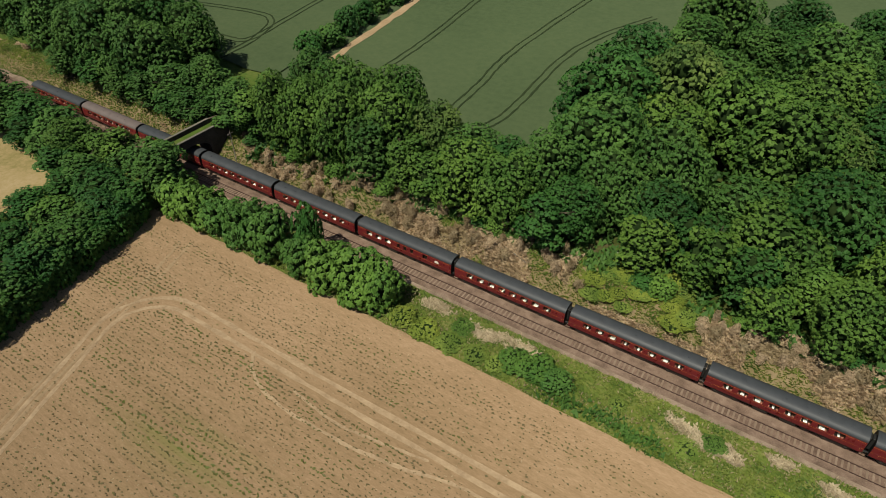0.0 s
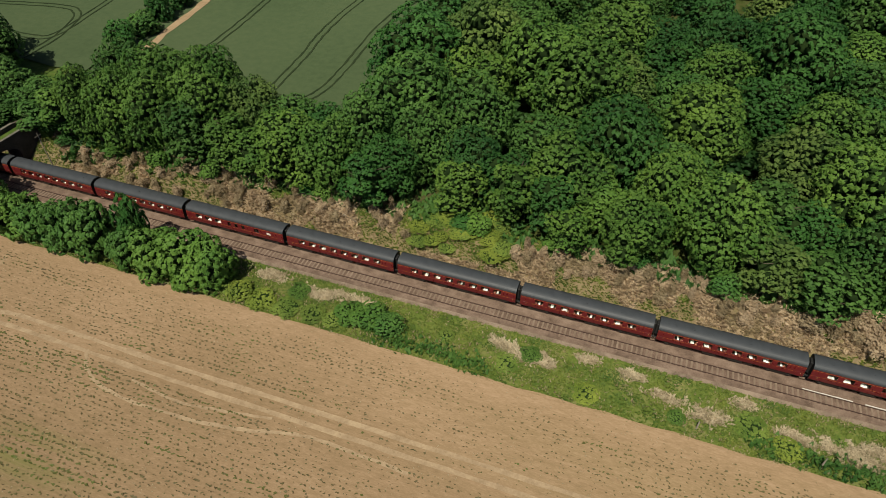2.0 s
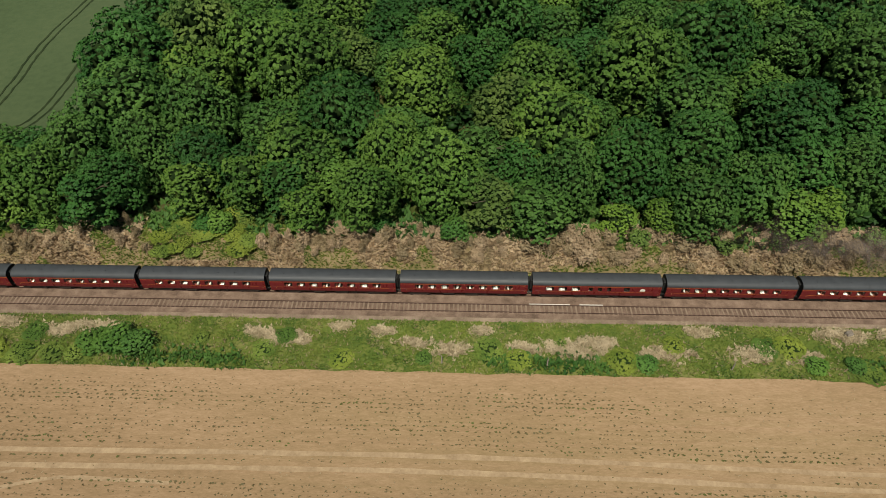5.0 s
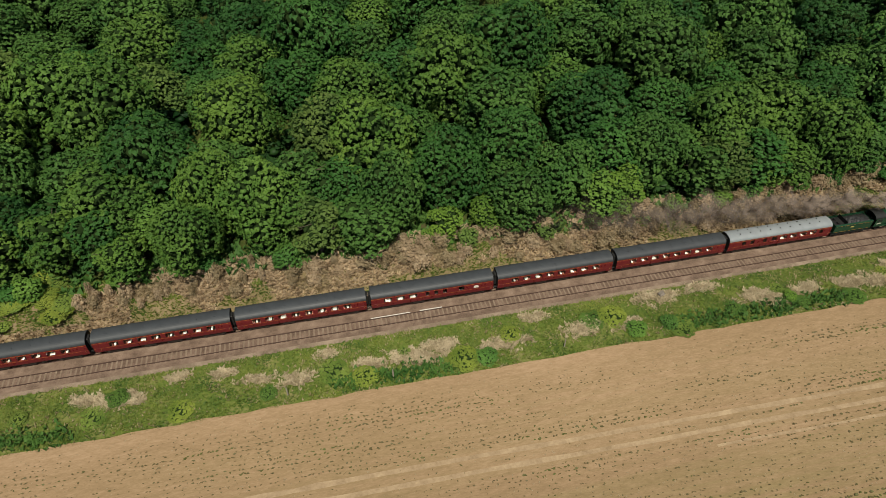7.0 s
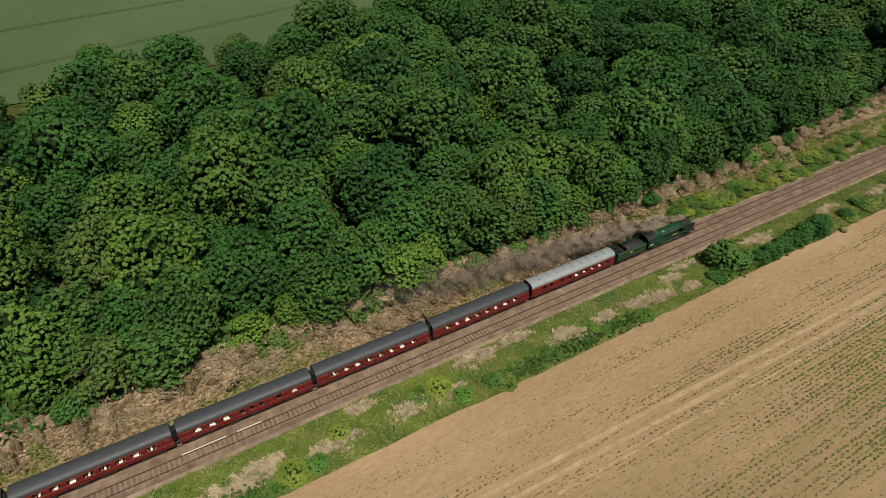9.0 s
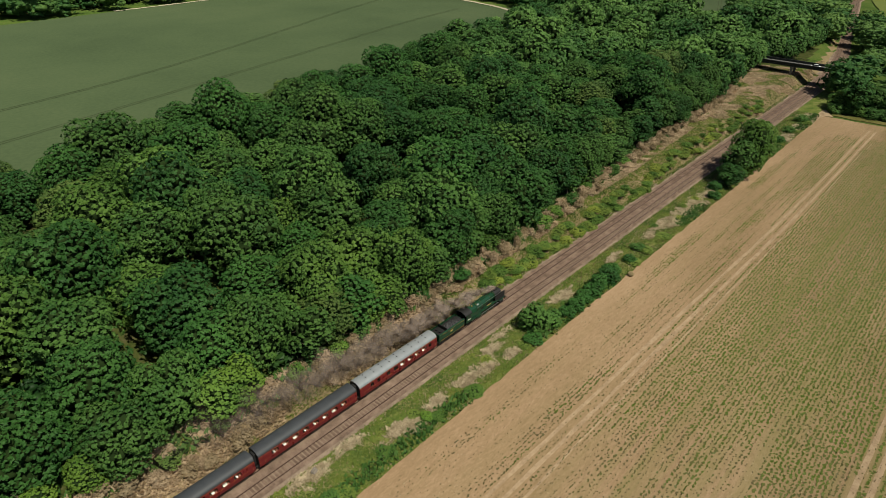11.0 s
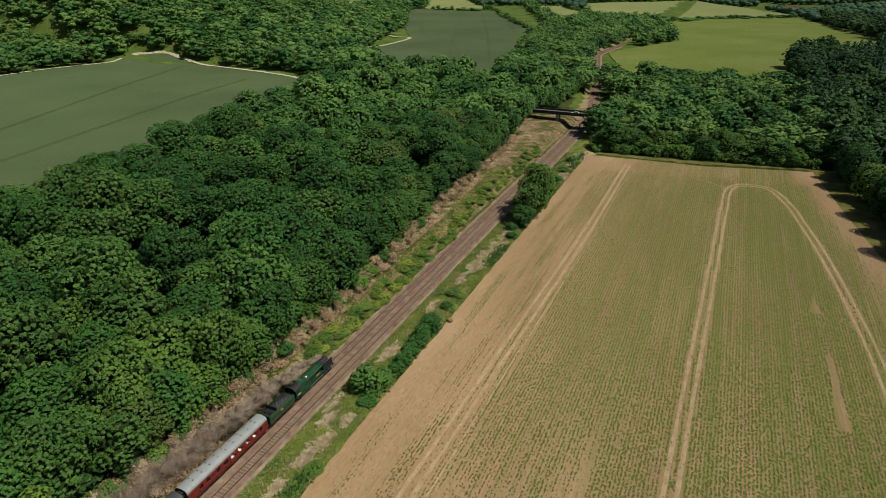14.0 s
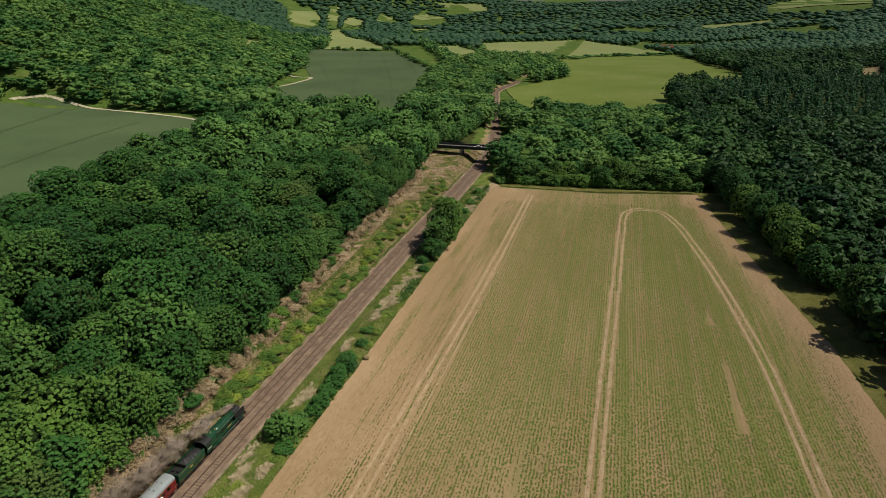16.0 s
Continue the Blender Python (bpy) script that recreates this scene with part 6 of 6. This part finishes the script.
    if kind != "kitchen":
        for wx, ww in wins:
            if ww < 1.2:
                continue
            for s in (-1, 1):
                bm = bmesh.new()
                tw = 0.14 + 0.10 * ((int(wx * 7) * 5 + 3 * s) % 3)
                box(bm, wx - tw, wx + tw, s * 0.82 - 0.42, s * 0.82 + 0.42, 1.86, 1.90, 0.01)
                box(bm, wx - tw + 0.01, wx + tw - 0.01, s * 0.82 + s * 0.40 - 0.01, s * 0.82 + s * 0.40 + 0.01, 1.66, 1.86)
                part("table", bm_mesh("table", bm, M_CLOTH), c, "table with white cloth")
                for e in (-1, 1):
                    bm = bmesh.new()
                    box(bm, wx + e * 0.62 - 0.22, wx + e * 0.62 + 0.22, s * 0.82 - 0.45, s * 0.82 + 0.45, 1.123, 1.55, 0.05)
                    box(bm, wx + e * 0.86 - 0.05, wx + e * 0.86 + 0.05, s * 0.82 - 0.45, s * 0.82 + 0.45, 1.553, 2.25, 0.03)
                    seat = part("seat", bm_mesh("seat", bm, M_SEAT), c, "reddish padded seat")
                    if (int(wx * 3) + e) % 5:
                        bm = bmesh.new()
                        box(bm, wx + e * 0.86 - 0.065, wx + e * 0.86 + 0.065, s * 0.82 - 0.3, s * 0.82 + 0.3, 2.02, 2.27, 0.01)
                        part("headrest_cloth", bm_mesh("headrest_cloth", bm, M_CLOTH), seat, "white headrest cloth")
    else:
        for wx, ww in wins[:3]:
            for s in (-1, 1):
                bm = bmesh.new()
                box(bm, wx - 0.4, wx + 0.4, s * 0.82 - 0.42, s * 0.82 + 0.42, 1.123, 1.90, 0.02)
                part("counter", bm_mesh("counter", bm, M_CLOTH), c, "white counter")
    for bx in (-6.9, 6.9):
        bg = part("bogie", None, c)
        bm = bmesh.new()
        for y in (-1.0, 1.0):
            prism(bm, [(bx - 2.0, 0.55), (bx - 1.5, 0.42), (bx - 0.6, 0.35), (bx + 0.6, 0.35), (bx + 1.5, 0.42), (bx + 2.0, 0.55), (bx + 1.9, 0.74), (bx - 1.9, 0.74)], y - 0.07, y + 0.07, "y")
            for ax in (bx - 1.3, bx + 1.3):
                box(bm, ax - 0.2, ax + 0.2, y - 0.14, y + 0.14, 0.30, 0.62, 0.03)
        box(bm, bx - 0.35, bx + 0.35, -1.05, 1.05, 0.45, 0.82, 0.03)
        part("bogie_frame", bm_mesh("bogie_frame", bm, M_UNDER), bg)
        for ax in (bx - 1.3, bx + 1.3):
            wheelset(bg, ax, 0.457)
    return c


def lathe(bm, profile, n=28, axis_y=0.0):
    """A round body along x: profile of (x, radius, height of centre)."""
    rings = []
    for x, r, zc in profile:
        rings.append([bm.verts.new((x, axis_y + r * math.cos(2 * math.pi * i / n), zc + r * math.sin(2 * math.pi * i / n))) for i in range(n)])
    for u, v in zip(rings, rings[1:]):
        for i in range(n):
            bm.faces.new((u[i], u[(i + 1) % n], v[(i + 1) % n], v[i]))
    bm.faces.new(rings[0][::-1])
    bm.faces.new(rings[-1])
    bmesh.ops.recalc_face_normals(bm, faces=bm.faces)


def locomotive():
    """A green express engine; x = 0 at its front buffers, running towards +x."""
    e = tagged(new("steam_locomotive"), "glossy dark green steam express locomotive, black smokebox", "locomotive")

    def add(name, bm, mat, label="", parent=None):
        return part(name, bm_mesh(name, bm, mat), parent or e, label)

    bm = bmesh.new()
    lathe(bm, [(-9.9, 0.99, 2.62), (-8.3, 0.98, 2.66), (-6.0, 0.93, 2.74), (-3.55, 0.90, 2.78)])
    boiler = add("boiler", bm, M_GREEN)
    for p in boiler.data.polygons:
        p.use_smooth = abs(p.normal.x) < 0.5
    for x in (-9.3, -8.0, -6.7, -5.2, -3.75):
        bm = bmesh.new()
        r, z = np.interp(x, [-9.9, -8.3, -6.0, -3.55], [0.99, 0.98, 0.93, 0.90]), np.interp(x, [-9.9, -8.3, -6.0, -3.55], [2.62, 2.66, 2.74, 2.78])
        lathe(bm, [(x - 0.03, r + 0.012, z), (x + 0.03, r + 0.012, z)])
        add("boiler_band", bm, M_BAND, "thin lined band", boiler)
    bm = bmesh.new()
    prism(bm, [(-1.05, 1.35), (-1.02, 2.5), (-0.85, 3.2), (-0.45, 3.58), (0.0, 3.66), (0.45, 3.58), (0.85, 3.2), (1.02, 2.5), (1.05, 1.35)], -11.9, -9.9)
    add("firebox", bm, M_GREEN)
    bm = bmesh.new()
    lathe(bm, [(-3.548, 0.93, 2.78), (-1.55, 0.93, 2.78), (-1.45, 0.90, 2.78)])
    smokebox = add("smokebox", bm, M_BLACK, "sooty black smokebox")
    bm = bmesh.new()
    lathe(bm, [(-1.448, 0.72, 2.78), (-1.33, 0.62, 2.78), (-1.27, 0.25, 2.78)])
    add("smokebox_door", bm, M_BLACK, "", smokebox)
    bm = bmesh.new()
    tube(bm, (-1.40, -0.5, 3.42), (-1.40, 0.5, 3.42), 0.03, n=8)
    add("handrail", bm, M_SILVER, "bright steel handrail", smokebox)
    bm = bmesh.new()
    tube(bm, (-2.45, 0, 3.62), (-2.45, 0, 3.95), 0.36, 0.32, 18)
    tube(bm, (-2.9, 0, 3.62), (-2.9, 0, 3.93), 0.34, 0.30, 18)
    add("chimney", bm, M_BLACK, "short black double chimney")
    bm = bmesh.new()
    prism(bm, [(-7.9, 3.62), (-7.6, 3.86), (-6.5, 3.88), (-6.1, 3.66)], -0.32, 0.32, "y")
    add("dome", bm, M_GREEN)
    for y in (-0.3, 0.3):
        bm = bmesh.new()
        tube(bm, (-10.7, y, 3.55), (-10.7, y, 3.86), 0.09, 0.07, 10)
        add("safety_valve", bm, M_GOLD, "brass safety valve")
    bm = bmesh.new()
    tube(bm, (-9.6, -0.45, 3.45), (-9.6, -0.45, 3.78), 0.05, n=8)
    add("whistle", bm, M_GOLD, "brass whistle")
    for s in (-1, 1):
        bm = bmesh.new()
        tube(bm, (-9.8, s * 0.98, 3.05), (-1.6, s * 0.96, 3.12), 0.028, n=6)
        add("handrail", bm, M_SILVER, "bright steel handrail")
        bm = bmesh.new()
        prism(bm, [(-4.0, 1.62), (-0.75, 1.62), (-0.75, 3.15), (-1.0, 3.35), (-3.4, 3.35), (-4.0, 2.9)], s * 1.22 - 0.02, s * 1.22 + 0.02, "y")
        add("smoke_deflector", bm, M_BLACK, "black smoke deflector plate")
        bm = bmesh.new()
        prism(bm, [(-12.1, 1.38), (-9.9, 1.38), (-9.3, 1.60), (-8.7, 1.86), (-3.4, 1.86), (-2.6, 1.60), (-0.5, 1.58), (-0.5, 1.54), (-2.7, 1.54), (-3.5, 1.80), (-8.7, 1.80), (-9.4, 1.52), (-9.95, 1.25), (-12.1, 1.25)], s * 1.28 - 0.14, s * 1.28 + 0.08, "y")
        add("running_board", bm, M_GREEN if s else M_BLACK)
        bm = bmesh.new()
        prism(bm, [(-8.6, 1.86), (-3.6, 1.86), (-3.6, 2.0), (-8.6, 2.0)], s * 1.16 - 0.015, s * 1.16 + 0.015, "y")
        add("splasher", bm, M_GREEN)
        bm = bmesh.new()
        box(bm, -6.7, -5.3, s * 1.19 - 0.012, s * 1.19 + 0.012, 2.03, 2.22, 0.01)
        add("nameplate", bm, M_GOLD, "brass plate")
        bm = bmesh.new()
        tube(bm, (-2.5, s * 1.0, 0.95), (-1.3, s * 1.0, 0.95), 0.38, n=18)
        add("cylinder", bm, M_BLACK)
        bm = bmesh.new()
        box(bm, -8.6, -4.6, s * 1.06 - 0.035, s * 1.06 + 0.035, 0.78, 0.92, 0.02)
        add("coupling_rod", bm, M_SILVER, "bright steel coupling rod")
        bm = bmesh.new()
        box(bm, -6.7, -2.5, s * 1.16 - 0.03, s * 1.16 + 0.03, 0.90, 1.03, 0.02)
        add("connecting_rod", bm, M_SILVER, "bright steel connecting rod")
        bm = bmesh.new()
        prism(bm, [(-13.6, 1.30), (-11.9, 1.30), (-11.9, 3.05), (-12.3, 3.1), (-13.6, 3.1)], s * 1.34 - 0.03, s * 1.34 + 0.03, "y")
        side = add("cab_side", bm, M_GREEN)
        for x0, x1 in ((-13.3, -12.85), (-12.75, -12.3)):
            bm = bmesh.new()
            box(bm, x0, x1, s * 1.375 - 0.01, s * 1.375 + 0.01, 2.35, 2.9, 0.01)
            add("cab_window", bm, M_BLACK, "dark cab window", side)
        for i in range(5):
            bm = bmesh.new()
            box(bm, -13.2 + 0.2 * i, -13.06 + 0.2 * i, s * 1.375 - 0.008, s * 1.375 + 0.008, 1.85, 2.08)
            add("marking_bar", bm, M_CREAM, "plain cream bar", side)
    bm = bmesh.new()
    arc = [(1.38 * math.cos(a), 3.08 + 0.70 * math.sin(a)) for a in [math.pi * i / 12 for i in range(13)]]
    prism(bm, arc + [(y * 0.96, z - 0.06) for y, z in arc[::-1]], -13.9, -11.8)
    add("cab_roof", bm, M_BLACK, "dark curved cab roof")
    bm = bmesh.new()
    prism(bm, [(-1.3, 1.3), (-1.3, 3.05), (-0.8, 3.55), (0, 3.7), (0.8, 3.55), (1.3, 3.05), (1.3, 1.3)], -11.95, -11.85)
    add("cab_front", bm, M_GREEN)
    bm = bmesh.new()
    box(bm, -13.7, -0.55, -0.62, 0.62, 0.95, 1.45)
    box(bm, -13.6, -12.0, -1.3, 1.3, 1.15, 1.25)
    add("frame", bm, M_BLACK)
    bm = bmesh.new()
    box(bm, -0.62, -0.45, -1.28, 1.28, 0.88, 1.30, 0.02)
    beam = add("buffer_beam", bm, plain("red buffer beam", (0.22, 0.015, 0.012), 0.5), "red buffer beam")
    bm = bmesh.new()
    prism(bm, [(-1.7, 1.42), (-0.5, 1.30), (-0.5, 1.36), (-1.7, 1.50)], -1.25, 1.25, "y")
    add("front_plate", bm, M_BLACK)
    for y in (-0.86, 0.86):
        bm = bmesh.new()
        tube(bm, (-0.45, y, 1.06), (-0.06, y, 1.06), 0.1, n=10)
        tube(bm, (-0.06, y, 1.06), (0.0, y, 1.06), 0.24, n=16)
        add("buffer", bm, M_BLACK, "", beam)
        bm = bmesh.new()
        box(bm, -0.62, -0.40, y - 0.1, y + 0.1, 1.34, 1.66, 0.03)
        add("lamp", bm, M_CREAM, "white headlamp case", beam)
    for x in (-4.6, -6.65, -8.7):
        wheelset(e, x, 1.0, 0.68, M_GREEN, "driving_wheel")
    for x in (-1.15, -3.0):
        wheelset(e, x, 0.48)
    wheelset(e, -11.9, 0.56)
    return e


def tender():
    t = tagged(new("tender"), "dark green coal tender with black coal load", "tender")

    def add(name, bm, mat, label="", parent=None):
        return part(name, bm_mesh(name, bm, mat), parent or t, label)

    # x = 0 at its front, running back to -7.9
    bm = bmesh.new()
    for s in (-1, 1):
        prism(bm, [(s * 1.33, 1.25), (s * 1.34, 2.75), (s * 1.22, 2.98), (s * 1.16, 2.96), (s * 1.27, 2.73), (s * 1.26, 1.25)], -7.7, -0.25)
    box(bm, -7.78, -7.70, -1.33, 1.33, 1.25, 2.9)
    box(bm, -0.33, -0.25, -1.26, 1.26, 1.25, 2.7)
    box(bm, -7.69, -0.34, -1.255, 1.255, 1.25, 2.0)
    body = add("tank", bm, M_GREEN)
    for s in (-1, 1):
        bm = bmesh.new()
        prism(bm, [(-4.6, 2.12), (-4.2, 2.05), (-3.8, 2.12), (-3.95, 2.3), (-4.2, 2.38), (-4.45, 2.3)], s * 1.352 - 0.006, s * 1.352 + 0.006, "y")
        add("emblem", bm, M_GOLD, "small gold emblem shape", body)
        for z in (1.38, 2.66):
            bm = bmesh.new()
            box(bm, -7.5, -0.45, s * 1.347 - 0.004, s * 1.347 + 0.004, z, z + 0.025)
            add("lining", bm, M_ORANGE, "thin orange lining", body)
    bm = bmesh.new()
    r = random.Random(5)
    m, k = 22, 9
    grid = [[bm.verts.new((-5.4 + 5.0 * i / (m - 1), -1.15 + 2.3 * j / (k - 1), 2.55 + 0.75 * math.sin(math.pi * j / (k - 1)) * (0.6 + 0.4 * math.sin(i / 5)) + r.uniform(-0.1, 0.1))) for j in range(k)] for i in range(m)]
    for i in range(m - 1):
        for j in range(k - 1):
            bm.faces.new((grid[i][j], grid[i + 1][j], grid[i + 1][j + 1], grid[i][j + 1]))
    add("coal", bm, M_COAL, "heaped black coal")
    bm = bmesh.new()
    box(bm, -7.68, -5.5, -1.2, 1.2, 2.0, 2.62, 0.03)
    add("tank_top", bm, M_BLACK, "sooty black tank top")
    for y in (-0.5, 0.5):
        bm = bmesh.new()
        tube(bm, (-6.6, y, 2.62), (-6.6, y, 2.95), 0.3, 0.28, 14)
        add("filler_lid", bm, M_BLACK)
    bm = bmesh.new()
    box(bm, -5.5, -5.42, -1.2, 1.2, 2.6, 3.35, 0.02)
    add("coal_plate", bm, M_BLACK)
    bm = bmesh.new()
    for y in (-1.05, 1.05):
        box(bm, -7.8, -0.2, y - 0.06, y + 0.06, 0.55, 1.24, 0.02)
        for x in (-1.3, -3.1, -4.9, -6.7):
            box(bm, x - 0.2, x + 0.2, y - 0.13, y + 0.13, 0.45, 0.85, 0.03)
    add("frame", bm, M_BLACK)
    for x in (-1.3, -3.1, -4.9, -6.7):
        wheelset(t, x, 0.62)
    for y in (-0.86, 0.86):
        bm = bmesh.new()
        tube(bm, (-7.78, y, 1.06), (-8.05, y, 1.06), 0.12, n=10)
        tube(bm, (-8.05, y, 1.06), (-8.09, y, 1.06), 0.23, n=14)
        add("buffer", bm, M_BLACK)
    return t


TRAIN_Y, NOSE = 4.15, 162.0
loco = locomotive()
loco.location = (NOSE, TRAIN_Y, 0)
tend = tender()
tend.location = (NOSE - 13.95, TRAIN_Y, 0)
first = {}
front = NOSE - 13.95 - 8.2
for i, kind in enumerate(["saloon", "diner", "diner", "kitchen", "diner", "diner", "diner", "diner", "kitchen", "diner", "diner", "diner", "brown", "diner"]):
    m = pose(front - 0.38 - 9.83 - 20.4 * i, TRAIN_Y, 0)
    if kind not in first:
        first[kind] = coach(kind)
        first[kind].matrix_basis = m
    else:
        copy_thing(first[kind], m)

# ---------------------------------------------------------------- sleepers
SPACING = 0.70
for tr, off in tracks:
    xs = np.arange(-300, 900, SPACING)
    mats = []
    for x in xs:
        slope = float(bend(x + 0.5) - bend(x - 0.5))
        y = float(bend(x)) + off
        sunk = 0.0 if off < 2 else -0.018
        if -10 < x < 200 and off < 2:
            s = part("sleeper", SLEEPER, tr, at=pose(x, y, 0.005 * math.sin(x * 3.1), 0, 0, 0.4 * math.sin(x * 7.7)))
        else:
            mats.append([[1, -slope, 0, x], [slope, 1, 0, y], [0, 0, 1, sunk + 0.004 * math.sin(x * 5.3)], [0, 0, 0, 1]])
    bm = bmesh.new()
    bm.from_mesh(SLEEPER)
    bmesh.ops.triangulate(bm, faces=bm.faces)
    sv, sf = np.array([v.co for v in bm.verts]), np.array([[v.index for v in q.verts] for q in bm.faces])
    bm.free()
    v, f = tile(sv, sf, mats)
    tagged(part("sleepers", mesh_np("sleepers", v, f, M_SLEEPER), tr), kind="stuff")

# ---------------------------------------------------------------- smoke: a haze of soot drifting back from the chimney
M_SOOT = bpy.data.materials.new("drifting soot")
M_SOOT.use_nodes = True
sn, sl = M_SOOT.node_tree.nodes, M_SOOT.node_tree.links
sd, st, sm = sn.new("ShaderNodeBsdfDiffuse"), sn.new("ShaderNodeBsdfTransparent"), sn.new("ShaderNodeMixShader")
sd.inputs["Color"].default_value = (0.22, 0.176, 0.142, 1)
sg, sw, sa_, sp = sn.new("ShaderNodeNewGeometry"), sn.new("ShaderNodeTexNoise"), sn.new("ShaderNodeAttribute"), sn.new("ShaderNodeMath")
sw.inputs["Scale"].default_value, sw.inputs["Detail"].default_value = 0.55, 5
sr_ = sn.new("ShaderNodeMapRange")
sr_.inputs["From Min"].default_value, sr_.inputs["From Max"].default_value = 0.30, 0.60
sl.new(sg.outputs["Position"], sw.inputs["Vector"])
sl.new(sw.outputs["Fac"], sr_.inputs["Value"])
sa_.attribute_name = "thickness"
sp.operation = "MULTIPLY"
sl.new(sr_.outputs[0], sp.inputs[0])
sl.new(sa_.outputs["Fac"], sp.inputs[1])
sl.new(sp.outputs[0], sm.inputs[0])
sl.new(st.outputs[0], sm.inputs[1])
sl.new(sd.outputs[0], sm.inputs[2])
sl.new(sm.outputs[0], sn["Material Output"].inputs["Surface"])
# billowing veils round the line on which the smoke drifts
vs, fs, th, base = [], [], [], 0
backs, cross = np.linspace(0, 75, 150), np.linspace(-1, 1, 13)
for k in range(3):
    ang = math.pi * k / 3 + 0.25
    B, C = np.meshgrid(backs, cross, indexing="ij")
    r_ = (0.42 + 1.5 * (1 - np.exp(-B / 8)) + 0.036 * B) * (1 + 0.25 * np.sin(B * 0.8 + k))
    curl = 0.35 * r_ * np.sin(B * 0.9 + 3 * C + 1.3 * k) + 0.2 * r_ * np.sin(B * 2.1 - 4 * C + k)
    y_ = C * r_ * math.cos(ang) - curl * math.sin(ang)
    z_ = (C * r_ * math.sin(ang) + curl * math.cos(ang)) * 0.75
    px_ = NOSE - 2.6 - B + 0.3 * np.sin(B + k)
    py_ = TRAIN_Y + 0.2 + 0.075 * B + y_
    pz_ = 4.15 + 1.5 * (1 - np.exp(-B / 5)) + 0.025 * B + 0.35 * np.sin(B * 0.5) * smooth(3, 16, B) + z_
    vs.append(np.stack([px_, py_, pz_], -1).reshape(-1, 3))
    ids = np.arange(B.size).reshape(B.shape) + base
    fs.append(np.stack([ids[:-1, :-1], ids[1:, :-1], ids[1:, 1:], ids[:-1, 1:]], -1).reshape(-1, 4))
    th.append(((1 - C * C) * np.minimum(0.92, 1.3 * np.exp(-B / 20) + 0.24) * smooth(75, 38, B) * smooth(-0.6, 0.2, B)).ravel())
    base += B.size
me = mesh_np("smoke", np.concatenate(vs), np.concatenate(fs), M_SOOT, True)
me.attributes.new("thickness", "FLOAT", "POINT").data.foreach_set("value", np.concatenate(th).astype(np.float32))
tagged(new("smoke", me), "dark brown-grey smoke trailing back over the train", "smoke", kind="stuff")
